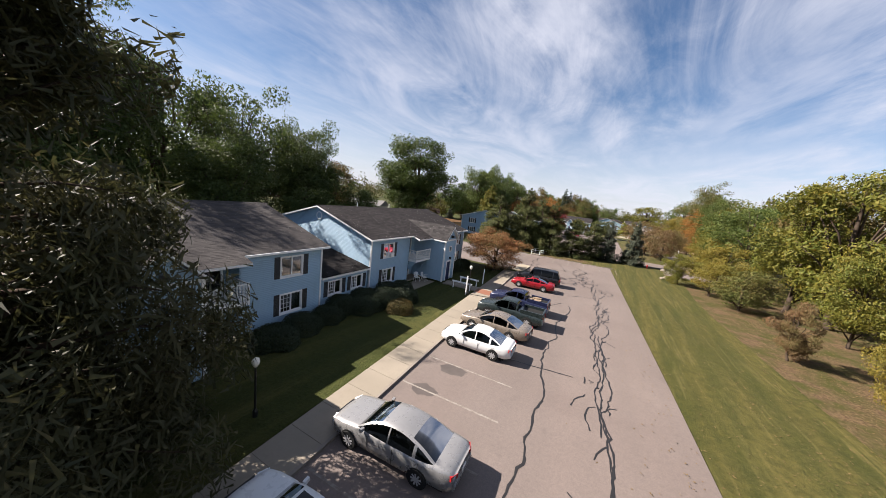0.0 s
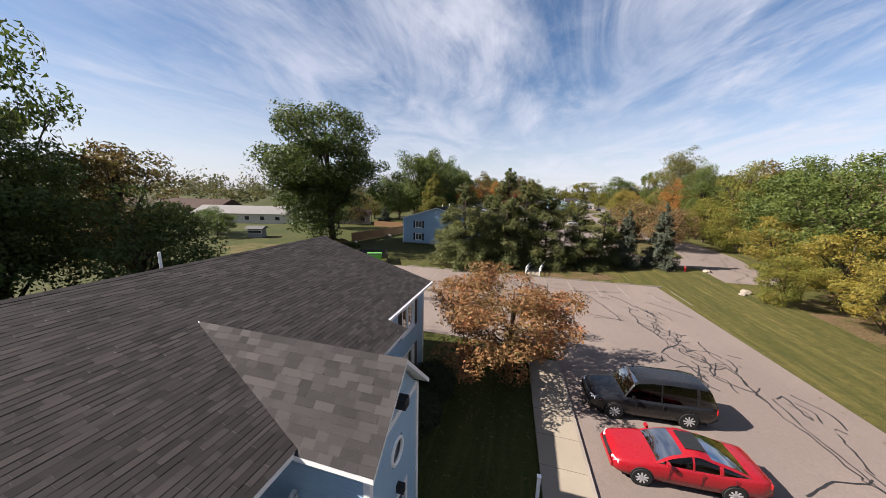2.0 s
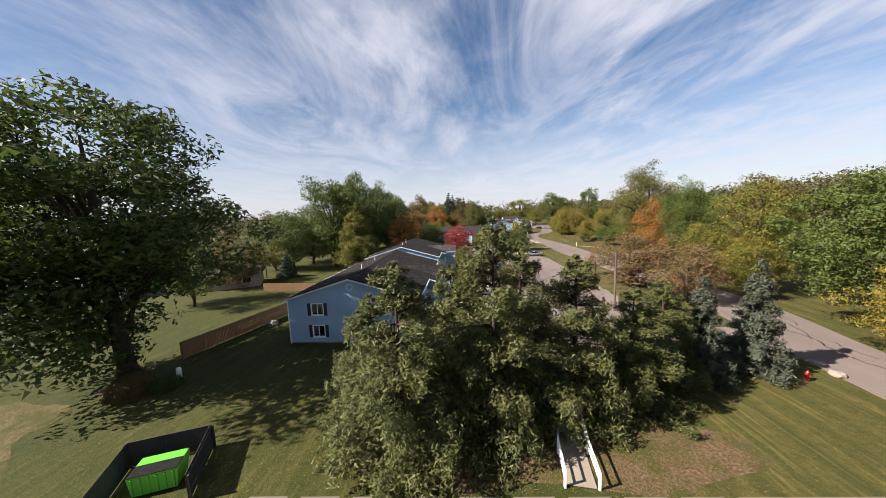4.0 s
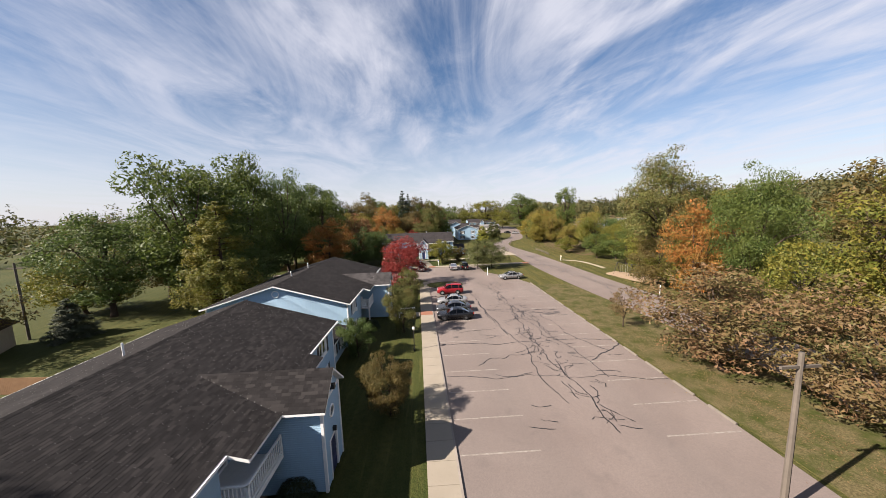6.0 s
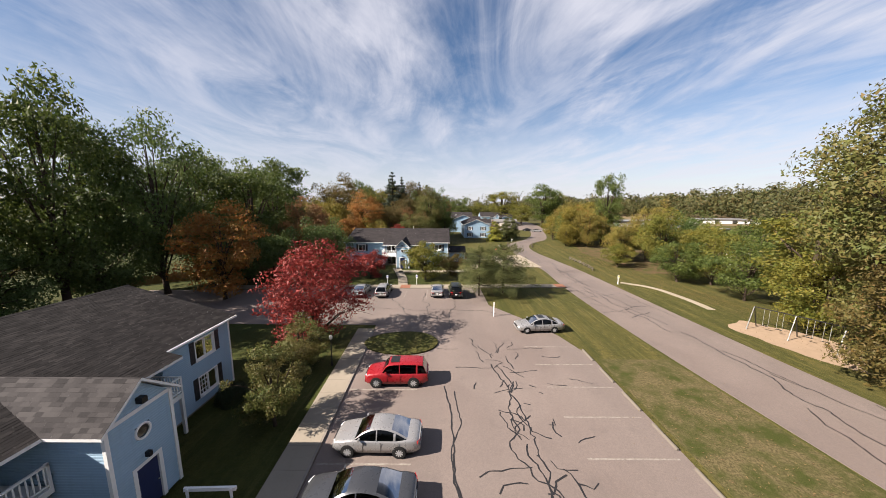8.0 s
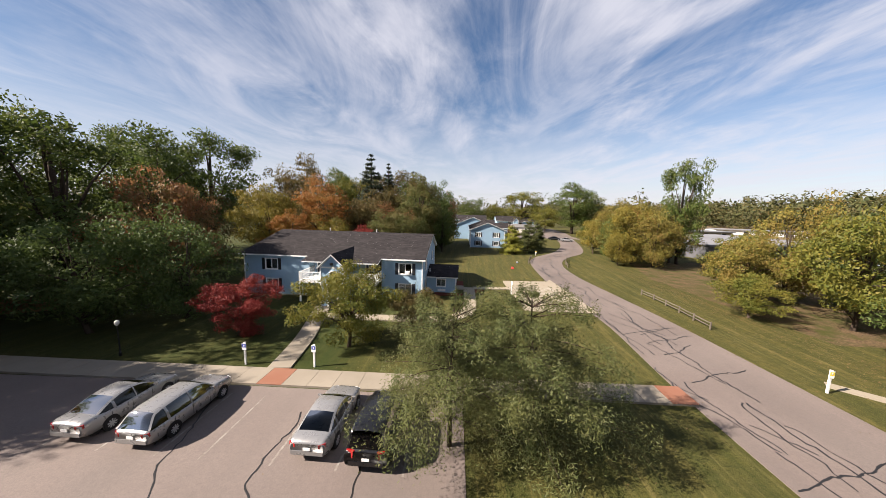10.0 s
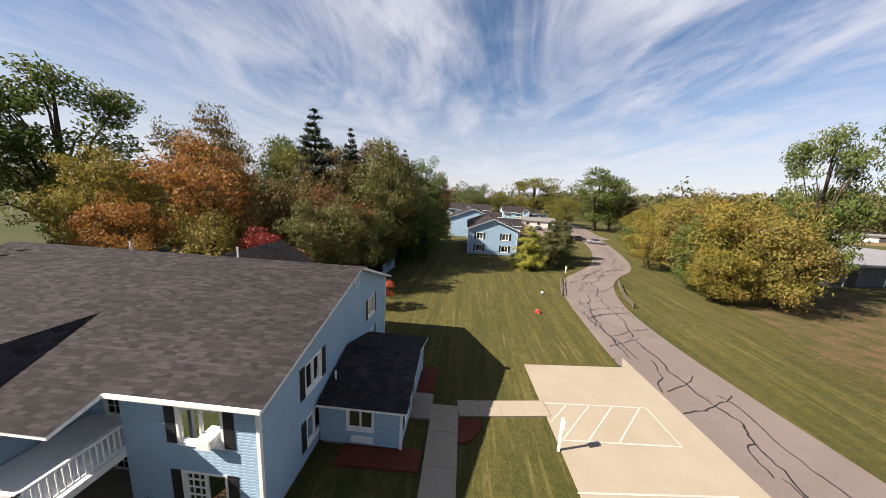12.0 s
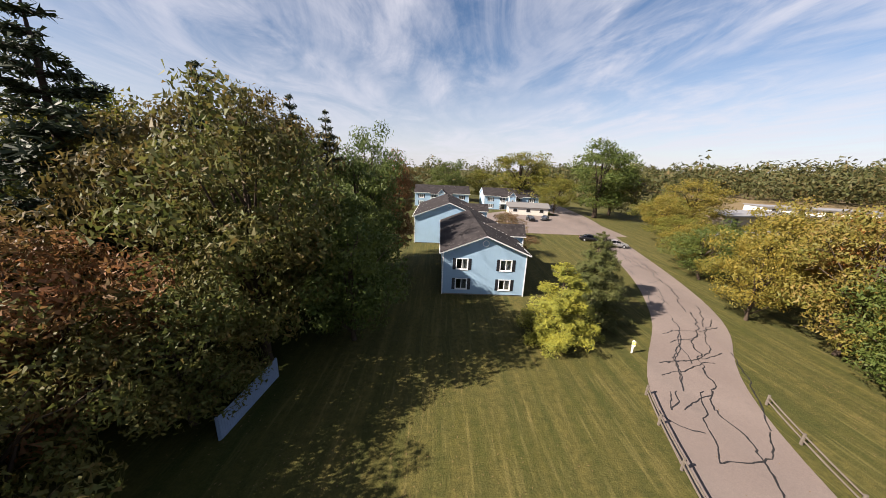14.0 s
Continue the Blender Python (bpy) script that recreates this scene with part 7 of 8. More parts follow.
def car(kind, color, x, y, turn, label, length=4.6, width=1.78, height=1.45, wheelbase=2.7, sunroof=False, rim=None):
    """A parked car; its nose points to -X before the turn."""
    c = thing("pickup_truck" if kind == "pickup" else "car", pose(x, y, 0.03, 0, 0, turn), label, "pickup truck" if kind == "pickup" else "car", "parked cars")
    L, W = length, width / 2
    x0 = -L / 2
    suv = kind in ("suv", "pickup", "jeep")
    belt = 0.95 if not suv else 1.08
    hood = {"sedan": 0.90, "coupe": 0.86, "wagon": 0.96, "suv": 1.06, "jeep": 1.10, "pickup": 1.10}[kind]
    tail = {"sedan": 1.02, "coupe": 0.98, "wagon": 0.98, "suv": 1.08, "jeep": 1.08, "pickup": 1.05}[kind]
    # base and top of the windscreen, top and base of the rear window, as shares of the length
    A, B, C, D = {"sedan": (0.255, 0.43, 0.68, 0.87), "coupe": (0.28, 0.45, 0.63, 0.87), "wagon": (0.26, 0.40, 0.88, 0.975), "suv": (0.27, 0.37, 0.92, 0.985), "jeep": (0.33, 0.39, 0.94, 0.98), "pickup": (0.25, 0.36, 0.60 if length > 5 else 0.56, 0.645 if length > 5 else 0.60)}[kind]
    deck = [(0.0, hood - 0.24), (0.035, hood - 0.12), (0.10, hood - 0.05), (A, hood + 0.05), (A + 0.08, belt), (D - 0.06, belt + 0.02), (D, tail), (0.965, tail - 0.03), (1.0, tail - 0.14)]
    wide = [(0.0, 0.76), (0.03, 0.88), (0.12, 0.98), (0.3, 1.0), (0.75, 1.0), (0.92, 0.96), (0.975, 0.90), (1.0, 0.80)]
    low = [(0.0, 0.32), (0.06, 0.22), (0.5, 0.20), (0.94, 0.24), (1.0, 0.36)]
    if kind in ("pickup", "jeep"):
        wide = [(0.0, 0.90), (0.03, 0.96), (0.1, 1.0), (0.9, 1.0), (1.0, 0.97)]
    body = MB()
    S = [0, 0.012, 0.035, 0.07, 0.12, 0.18, 0.24, A, A + 0.06, 0.45, 0.58, 0.70, 0.80, 0.87, 0.92, 0.965, 0.985, 1.0]
    ring = 0
    for s in S:
        z1, w, z0 = lerp_table(deck, s), W * lerp_table(wide, s), lerp_table(low, s)
        h = z1 - z0
        half = [(0.0, z0), (w * 0.80, z0), (w * 0.95, z0 + 0.10 * h), (w, z0 + 0.42 * h), (w * 0.995, z0 + 0.62 * h), (w * 0.965, z0 + 0.86 * h), (w * 0.90, z0 + 0.965 * h), (w * 0.74, z1), (0.0, z1 + 0.02)]
        pts = [(yy, zz) for yy, zz in half] + [(-yy, zz) for yy, zz in half[-2:0:-1]]
        ring = len(pts)
        body.v.extend((x0 + s * L, yy, zz) for yy, zz in pts)
    for i in range(len(S) - 1):
        for j in range(ring):
            body.f.append((i * ring + j, i * ring + (j + 1) % ring, (i + 1) * ring + (j + 1) % ring, (i + 1) * ring + j))
    body.f.append(tuple(range(ring)))
    body.f.append(tuple((len(S) - 1) * ring + j for j in reversed(range(ring))))
    b = part("body", body, color, c, smooth=True)
    if kind == "pickup":
        bed = MB().box(x0 + (D + 0.035) * L, x0 + 0.975 * L, -W * 0.80, W * 0.80, 1.02, 1.072)
        part("bed_liner", bed, TYRE, c, "dark open cargo bed")
        walls = MB()
        for yy in (-W * 0.93, W * 0.93 - 0.1):
            walls.box(x0 + (D + 0.02) * L, x0 + 0.985 * L, yy, yy + 0.1, 0.98, 1.28)
        walls.box(x0 + 0.975 * L, x0 + 0.992 * L, -W * 0.92, W * 0.92, 0.6, 1.27)
        part("bed_wall", walls, color, c)
    # greenhouse: a curved shell of panes, with painted roof and pillars
    top, wb = height, W * 0.92
    zb = belt - 0.03
    zA, zD = lerp_table(deck, A) - 0.02, lerp_table(deck, D) - 0.02
    arch = [(A, zA), (A + (B - A) * 0.5, zA + (top - zA) * 0.56), (B, top - 0.07), (B + (C - B) * 0.35, top), (B + (C - B) * 0.65, top - 0.005), (C, top - 0.08), (C + (D - C) * 0.5, zD + (top - zD) * 0.50), (D, zD)]
    # a smoother line through these heights
    ks = [q[0] for q in arch]

    def roofline(s):
        for n in range(len(arch) - 1):
            if s <= arch[n + 1][0] + 1e-9:
                p0, p1, p2, p3 = arch[max(0, n - 1)], arch[n], arch[n + 1], arch[min(len(arch) - 1, n + 2)]
                t = (s - p1[0]) / (p2[0] - p1[0])
                m1, m2 = (p2[1] - p0[1]) / (p2[0] - p0[0]) * (p2[0] - p1[0]), (p3[1] - p1[1]) / (p3[0] - p1[0]) * (p2[0] - p1[0])
                return (2 * t ** 3 - 3 * t * t + 1) * p1[1] + (t ** 3 - 2 * t * t + t) * m1 + (-2 * t ** 3 + 3 * t * t) * p2[1] + (t ** 3 - t * t) * m2
        return arch[-1][1]
    tum = 0.40 if not suv else 0.24
    n1 = 5
    ss = [A + (B - A) * q / n1 for q in range(n1)] + [B + (C - B) * q / 6 for q in range(6)] + [C + (D - C) * q / n1 for q in range(n1 + 1)]
    rows = []
    for s in ss:
        zt = roofline(s)
        base = min(zb, zt - 0.005)
        hh = zt - base
        wq = wb * (1 - 0.05 * abs(2 * (s - A) / (D - A) - 1) ** 3)
        wt = wq - tum * hh
        rows.append([Vector((x0 + s * L, y2, z2)) for y2, z2 in ((wq, base), (wq - tum * hh * 0.42, base + hh * 0.5), (wt + 0.02, zt - 0.075 * min(1, hh / 0.2)), (wt - 0.07, zt - 0.022 * min(1, hh / 0.2)), (wt * 0.5, zt + 0.0), (0, zt + 0.012))])
    shells = {"windscreen": MB(), "roof": MB(), "rear_window": MB(), "near_side": MB(), "off_side": MB()}
    for q in range(len(ss) - 1):
        mid_s = (ss[q] + ss[q + 1]) / 2
        for sg in (1, -1):
            fl = lambda p: (p.x, p.y * sg, p.z)
            for r2 in range(5):
                quad = [fl(rows[q][r2]), fl(rows[q + 1][r2]), fl(rows[q + 1][r2 + 1]), fl(rows[q][r2 + 1])]
                quad = quad if sg > 0 else quad[::-1]
                key = ("near_side" if sg > 0 else "off_side") if r2 < 2 else ("roof" if r2 == 2 or B < mid_s < C else ("windscreen" if mid_s < B else "rear_window"))
                shells[key].face(*quad)
    part("roof", shells["roof"].weld(), color, c, smooth=True)
    part("windscreen", shells["windscreen"].weld(), CAR_GLASS, c, "dark tinted windscreen", True)
    part("rear_window", shells["rear_window"].weld(), CAR_GLASS, c, "dark tinted rear window", True)
    for key in ("near_side", "off_side"):
        part("side_window", shells[key].weld(), CAR_GLASS, c, "dark tinted side window", True)
    a0, a1, a2, a3, zt = x0 + A * L, x0 + B * L, x0 + C * L, x0 + D * L, top - 0.02
    stops = [B + (C - B) * (0.40 if kind != "pickup" else 0.55)] + ([C - (C - B) * 0.10] if kind in ("suv", "wagon", "jeep") else [C + (D - C) * 0.12])
    for sg in (-1, 1):
        for s, wd in zip(stops, (0.055, 0.11)):
            q = min(range(len(ss)), key=lambda n: abs(ss[n] - s))
            pts = [Vector((p.x, p.y * sg, p.z)) for p in rows[q][:3]]
            off = Vector((0, sg * 0.008, 0.0))
            pil = MB()
            pil.beam(pts[0] + off, pts[1] + off, wd, 0.02, (0, 1, 0)), pil.beam(pts[1] + off, pts[2] + off, wd, 0.02, (0, 1, 0))
            part("pillar", pil, color, c)
    part("cabin", MB().box(a0 + 0.35, a3 - 0.3, -wb * 0.85, wb * 0.85, zb - 0.08, zb + 0.02).box(a1 + 0.25, a1 + 0.5, -wb * 0.7, -0.08, zb, zb + 0.26).box(a1 + 0.25, a1 + 0.5, 0.08, wb * 0.7, zb, zb + 0.26), TYRE, c, "dark seats")
    if sunroof:
        part("sunroof", MB().box(a1 + 0.15, a1 + 0.75, -0.42, 0.42, top + 0.0, top + 0.022), METAL_BLACK, c, "dark glass sunroof")
    # wheels
    R = 0.33 if not suv else 0.38
    wx = (-wheelbase / 2 - 0.02 * L, wheelbase / 2 - 0.02 * L)
    for xx in wx:
        for sg in (-1, 1):
            arch_m = MB().lathe([(R + 0.035, -0.012), (R + 0.035, 0.012)], 20, (xx, sg * (W * 0.985), R + 0.01), "y")
            part("wheel_arch", arch_m, TYRE, c)
            w = part("wheel", MB().lathe([(R * 0.6, -0.11), (R * 0.95, -0.11), (R, -0.07), (R, 0.07), (R * 0.95, 0.11), (R * 0.6, 0.11)], 20, (xx, sg * (W - 0.09), R), "y"), TYRE, c, smooth=False)
            rm = MB().lathe([(R * 0.60, -0.006), (R * 0.62, 0.006)], 16, (xx, sg * (W + 0.005), R), "y")
            part("rim", rm, METAL_BLACK if rim == "dark" else RIM_DARK, w)
            sp = MB()
            for q in range(9):
                a = q * 0.6981 + 0.3
                sp.beam((xx, sg * (W + 0.018), R), (xx + R * 0.6 * math.cos(a), sg * (W + 0.018), R + R * 0.6 * math.sin(a)), 0.02, 0.055, (math.sin(a), 0, -math.cos(a)))
            part("spokes", sp, RIM_DARK if rim == "dark" else RIM, w)
    for sg in (-1, 1):
        part("headlight", MB().beam((x0 + 0.05, sg * W * 0.54, hood - 0.25), (x0 + 0.20, sg * W * 0.84, hood - 0.22), 0.10, 0.12), HEADLAMP, c, "clear headlight")
        part("taillight", MB().beam((-x0 - 0.03, sg * W * 0.54, tail - 0.22), (-x0 - 0.14, sg * W * 0.86, tail - 0.18), 0.12, 0.15 if not suv else 0.3), TAILLAMP, c, "red tail light")
        part("mirror", MB().beam((a0 + 0.30, sg * wb, belt + 0.06), (a0 + 0.28, sg * (W + 0.10), belt + 0.08), 0.09, 0.12), color, c)
        for f in (0.36, 0.565, 0.76):
            dl = MB().box(x0 + f * L - 0.006, x0 + f * L + 0.006, sg * W - 0.012, sg * W + 0.003, 0.35, belt - 0.06)
            part("door_seam", dl, METAL_BLACK, c)
    part("grille", MB().box(x0 - 0.012, x0 + 0.06, -W * 0.46, W * 0.46, hood - 0.36, hood - 0.20), METAL_BLACK, c, "dark grille")
    part("front_bumper", MB().box(x0 - 0.03, x0 + 0.12, -W * 0.76, W * 0.76, 0.36, 0.52), METAL_GREY if kind == "pickup" else color, c)
    part("rear_bumper", MB().box(-x0 - 0.12, -x0 + 0.03, -W * 0.78, W * 0.78, 0.40, 0.58), METAL_GREY if kind == "pickup" else color, c)
    part("number_plate", MB().box(-x0 + 0.012, -x0 + 0.035, -0.15, 0.15, 0.62, 0.74), PLASTIC_WHITE, c, "plain pale number plate")
    part("underside", MB().box(x0 + 0.35, -x0 - 0.35, -W * 0.8, W * 0.8, 0.16, 0.32), TYRE, c)
    return c


PAINT = {n: car_paint(n + "_car_paint", v, mt) for n, v, mt in (("white", (0.56, 0.56, 0.55), 0.0), ("silver", (0.28, 0.275, 0.27), 0.5), ("beige", (0.21, 0.175, 0.14), 0.45), ("dark_green", (0.018, 0.026, 0.026), 0.2),
                                                             ("navy", (0.012, 0.016, 0.045), 0.2), ("red", (0.24, 0.005, 0.010), 0.15), ("black", (0.006, 0.006, 0.007), 0.1), ("charcoal", (0.055, 0.058, 0.064), 0.5), ("brick_red", (0.24, 0.010, 0.014), 0.2))}
car("wagon", PAINT["white"], -5.7, 8.6, 1, "white wagon with dark sunroof, parked nose to the kerb", 4.7, 1.82, 1.5, 2.75, True)
car("sedan", PAINT["silver"], -5.7, 12.7, 2, "silver four-door sedan parked nose to the kerb", 5.0, 1.85, 1.47, 2.81)
car("sedan", PAINT["white"], -6.2, 21.8, 1, "white compact sedan parked nose to the kerb", 4.5, 1.82, 1.46, 2.65)
car("sedan", PAINT["beige"], -6.1, 25.1, -3, "beige metallic sedan parked nose to the kerb", 5.0, 1.85, 1.45, 2.82)
car("pickup", PAINT["dark_green"], -5.9, 28.4, 1, "dark green crew-cab pickup parked nose to the kerb", 5.25, 1.82, 1.72, 3.2)
car("pickup", PAINT["navy"], -6.0, 31.7, -2, "navy blue pickup with an open bed of rubble", 5.2, 1.80, 1.66, 3.1)
car("coupe", PAINT["red"], -6.4, 39.8, 3, "red two-door coupe with dark sunroof", 4.7, 1.78, 1.36, 2.72, True)
car("suv", PAINT["black"], -6.4, 43.2, 5, "black full-size suv parked nose to the kerb", 5.1, 1.95, 1.85, 2.95)
car("sedan", PAINT["black"], -9.9, 118.5, 1, "black sedan parked nose to the kerb", 4.7, 1.82, 1.46, 2.75, rim="dark")
car("sedan", PAINT["charcoal"], -9.9, 121.4, 0, "dark grey sedan parked nose to the kerb", 4.8, 1.82, 1.46, 2.78)
car("sedan", PAINT["silver"], -9.8, 124.8, -1, "silver compact sedan parked nose to the kerb", 4.5, 1.82, 1.46, 2.65)
car("suv", PAINT["brick_red"], -9.7, 130.7, 1, "red compact suv parked nose to the kerb", 4.4, 1.80, 1.70, 2.6, True)
car("sedan", PAINT["silver"], 3.4, 139.9, 4, "silver sedan with dark sunroof beside the grass", 4.8, 1.85, 1.46, 2.8, True)
car("wagon", PAINT["silver"], -15.0, 152.3, -90, "silver wagon parked before the walk", 4.8, 1.82, 1.55, 2.85)
car("sedan", PAINT["silver"], -7.3, 152.3, -90, "silver sedan parked before the walk", 4.5, 1.78, 1.45, 2.65)
car("jeep", PAINT["black"], -4.7, 151.9, -90, "black boxy jeep parked before the walk", 4.3, 1.85, 1.82, 2.5)
car("sedan", PAINT["silver"], -18.2, 152.3, -90, "silver sedan parked before the walk", 4.6, 1.80, 1.45, 2.7)
for x, y, t, k, p, lab in ((37.0, 251.5, 160, "sedan", "silver", "silver sedan parked on the far drive"), (34.0, 256, 160, "sedan", "black", "black sedan parked on the far drive"), (28, 281, 90, "suv", "black", "black suv in the far lot"), (33, 283, 60, "sedan", "charcoal", "dark sedan in the far lot")):
    car(k, PAINT[p], x, y, t, lab)
g = random.Random(3)
rub = MB()
for _ in range(40):
    xx, yy = g.uniform(-5.3, -4.2), 31.75 + g.uniform(-0.55, 0.55)
    s = g.uniform(0.05, 0.14)
    rub.box(xx - s, xx + s, yy - s * 0.8, yy + s * 0.8, 1.10, 1.13 + s * g.uniform(0.3, 1.0))
tagged(solid("rubble", rub, SAND, "heap of tan rubble and bark in the truck bed", "rubble"), kind="stuff")

# ---------- lamps, posts, rails, fences ----------
def lamp_post(x, y, h=3.1):
    t = thing("street_lamp", pose(x, y, 0), "black lamp post with a round white globe", "street lamp", "lamp posts on the lawns")
    part("pole", MB().lathe([(0.09, 0), (0.09, 0.25), (0.045, 0.35), (0.04, h - 0.35), (0.06, h - 0.3)], 10), METAL_BLACK, t, "black pole")
    part("globe", MB().lathe([(0.05, h - 0.3), (0.11, h - 0.22), (0.145, h - 0.10), (0.12, h + 0.02), (0.05, h + 0.07)], 14), GLOBE, t, "frosted globe", True)


for x, y in ((-11.0, 31.4), (-14.9, 109.7), (-15.3, 132.8), (-24.6, 157.4)):
    lamp_post(x, y, 2.9 if y < 50 else 2.5)
lamp_post(-11.1, 10.8, 2.4)


def sign_post(x, y, h=1.55, face=BLUE_SIGN, turn=0, label="white post with a small blue parking sign"):
    t = thing("sign_post", pose(x, y, 0, 0, 0, turn), label, "sign post", "sign posts")
    part("post", MB().box(-0.05, 0.05, -0.05, 0.05, -0.1, h).box(-0.06, 0.06, -0.06, 0.06, h, h + 0.03), WHITE, t)
    if face:
        s = part("sign_plate", MB().box(-0.15, 0.15, -0.075, -0.055, h - 0.48, h - 0.02), PLASTIC_WHITE, t, "white sign plate")
        part("sign_face", MB().box(-0.13, 0.13, -0.08, -0.075, h - 0.30, h - 0.06), face, s, "coloured square with a pale mark")
        part("sign_mark", MB().box(-0.03, 0.03, -0.084, -0.08, h - 0.25, h - 0.1).box(-0.06, 0.06, -0.084, -0.08, h - 0.20, h - 0.17), PLASTIC_WHITE, s)


sign_post(-10.75, 157.55), sign_post(-15.4, 157.3)
sign_post(-11.35, 36.5, 1.7, None, label="plain white wooden post on the lawn")
sign_post(-11.15, 31.2, 1.9, None, label="plain white wooden post on the lawn")
sign_post(17.05, 213.8, 1.1, YELLOW, -10, "white post with a small yellow sign")
sign_post(22.0, 158.2, 1.5, YELLOW, 0, "white post with a small yellow sign")
sign_post(22.6, 124.4, 1.6, PLASTIC_WHITE, 60, "grey post with a small white sign")
sign_post(5.45, 177.6, 1.7, PLASTIC_WHITE, 90, "white post with a small sign beside the parking pad")
sign_post(-0.6, 143.6, 1.7, None, label="plain white wooden post on the grass")


def barrier(x, y, turn, ln=2.2, h=0.75):
    t = thing("barrier_rail", pose(x, y, 0, 0, 0, turn), "white wooden beam on two posts beside the walk", "barrier", "white barriers at the entrances")
    part("beam", MB().box(-ln / 2, ln / 2, -0.05, 0.05, h - 0.16, h), WHITE, t)
    for s in (-1, 1):
        part("post", MB().box(s * ln * 0.42 - 0.05, s * ln * 0.42 + 0.05, -0.1, -0.05, -0.1, h - 0.02), WHITE, t)


barrier(-12.4, 34.85, 2), barrier(-12.3, 32.75, 2), barrier(-16.4, 121.6, 2), barrier(-16.4, 119.6, 2)


def rail_fence(pts, label="weathered split-rail fence along the drive"):
    t = thing("rail_fence", pose(pts[0][0], pts[0][1], 0), label, "fence", "rail fences")
    o = Vector((pts[0][0], pts[0][1], 0))
    ps = [Vector((*p, 0)) - o for p in pts]
    for p in ps:
        part("post", MB().tube([p + Vector((0, 0, -0.1)), p + Vector((0, 0, 0.75))], [0.085, 0.075], 7), WOOD_GREY, t)
    for a, b in zip(ps, ps[1:]):
        for z in (0.32, 0.62):
            part("rail", MB().tube([a + Vector((0, 0, z)), a.lerp(b, 0.5) + Vector((0, 0, z - 0.02)), b + Vector((0, 0, z + 0.01))], [0.05, 0.055, 0.045], 6), WOOD_GREY, t)


rail_fence([(15.0, 208.9), (14.1, 206.4), (13.3, 203.6), (12.7, 201.4)])
rail_fence([(22.7, 208.3), (21.5, 205.3), (20.4, 202.0), (19.7, 198.7)])
rail_fence([(23.2, 180.2), (23.4, 177.9), (23.4, 175.6), (23.3, 173.2), (23.1, 170.8), (22.9, 168.4)])


def board_fence(a, b, h, mat, label, step=0.16, gap=0.012):
    a, b = Vector((*a, 0)), Vector((*b, 0))
    d = b - a
    t = thing("board_fence", Matrix.Translation(a) @ pose(0, 0, 0, 0, 0, math.degrees(math.atan2(d.y, d.x))), label, "fence", "board fences")
    n = min(260, int(d.length / step))
    step = d.length / n
    me = MB().box(gap / 2, step - gap / 2, -0.012, 0.012, 0.04, h).mesh("board", mat)
    for i in range(n):
        ob = part("board", me, None, t)
        ob.location = (i * step, 0, 0)
    for z in (0.35, h - 0.3):
        part("rail", MB().box(0, d.length, 0.012, 0.06, z, z + 0.09), mat, t)
    k = max(1, int(d.length / 2.4))
    for i in range(k + 1):
        part("post", MB().box(d.length * i / k - 0.05, d.length * i / k + 0.05, 0.06, 0.15, -0.1, h - 0.05), mat, t)


board_fence((-44.8, 79.5), (-40.2, 98.0), 1.8, WOOD_TAN, "tan cedar board fence behind the houses")
board_fence((-54.5, 106.0), (-41.0, 105.0), 1.5, WOOD_TAN, "tan cedar board fence behind the houses")
board_fence((-60, 152), (-38, 166), 1.5, WOOD_TAN, "tan cedar board fence behind the houses")
board_fence((-10.4, 204.6), (-10.0, 209.6), 1.5, paint("pale_blue_fence_paint", (0.20, 0.28, 0.42), 0.7, 0.3, 0, 0.3), "blue painted board fence under the trees")
# bin enclosure and bin
for a, b in (((-33.9, 63.6), (-35.6, 66.9)), ((-35.6, 66.9), (-32.0, 68.4)), ((-32.0, 68.4), (-30.3, 65.0))):
    board_fence(a, b, 1.5, FENCE_GREY, "dark grey board bin enclosure")
t = thing("dumpster", pose(-32.7, 65.9, 0, 0, 0, 22), "lime green steel dumpster in its enclosure", "dumpster")
bn = MB().box(-1.0, 1.0, -0.6, 0.6, 0.12, 1.15)
bn.v = [(x * (1.06 if z > 1 else 0.94), y * (1.1 if z > 1 else 0.9) + (0.12 if z > 1 else 0), z) for x, y, z in bn.v]
part("body", bn, GREEN_BIN, t)
for k in range(6):
    part("rib", MB().box(-0.9 + k * 0.34, -0.82 + k * 0.34, -0.60, -0.5, 0.2, 1.05), GREEN_BIN, t)
part("lid", MB().box(-1.02, 1.02, -0.58, 0.2, 1.16, 1.20), METAL_BLACK, t, "black plastic lid")
part("lid", MB().box(-1.02, 1.02, 0.22, 0.8, 1.16, 1.20), GREEN_BIN, t, "green lid")
for sx in (-0.8, 0.8):
    part("caster", MB().lathe([(0.09, -0.03), (0.09, 0.03)], 10, (sx, 0, 0.09), "y"), TYRE, t)

# ramp rails by the pines
for pts in ([(-12.0, 66.3), (-11.7, 68.4), (-10.9, 71.2)], [(-10.4, 66.2), (-10.1, 68.4), (-9.5, 71.2)]):
    t = thing("hand_rail", pose(*pts[0], 0), "white wooden hand rail beside the ramp", "hand rail", "ramp rails")
    o = Vector((*pts[0], 0))
    ps = [Vector((*p, 0)) - o for p in pts]
    for p in ps:
        part("post", MB().box(p.x - 0.05, p.x + 0.05, p.y - 0.05, p.y + 0.05, -0.1, 0.95), WHITE, t)
    for a, b in zip(ps, ps[1:]):
        for z in (0.5, 0.92):
            part("rail", MB().beam(a + Vector((0, 0, z)), b + Vector((0, 0, z)), 0.09, 0.05), WHITE, t)
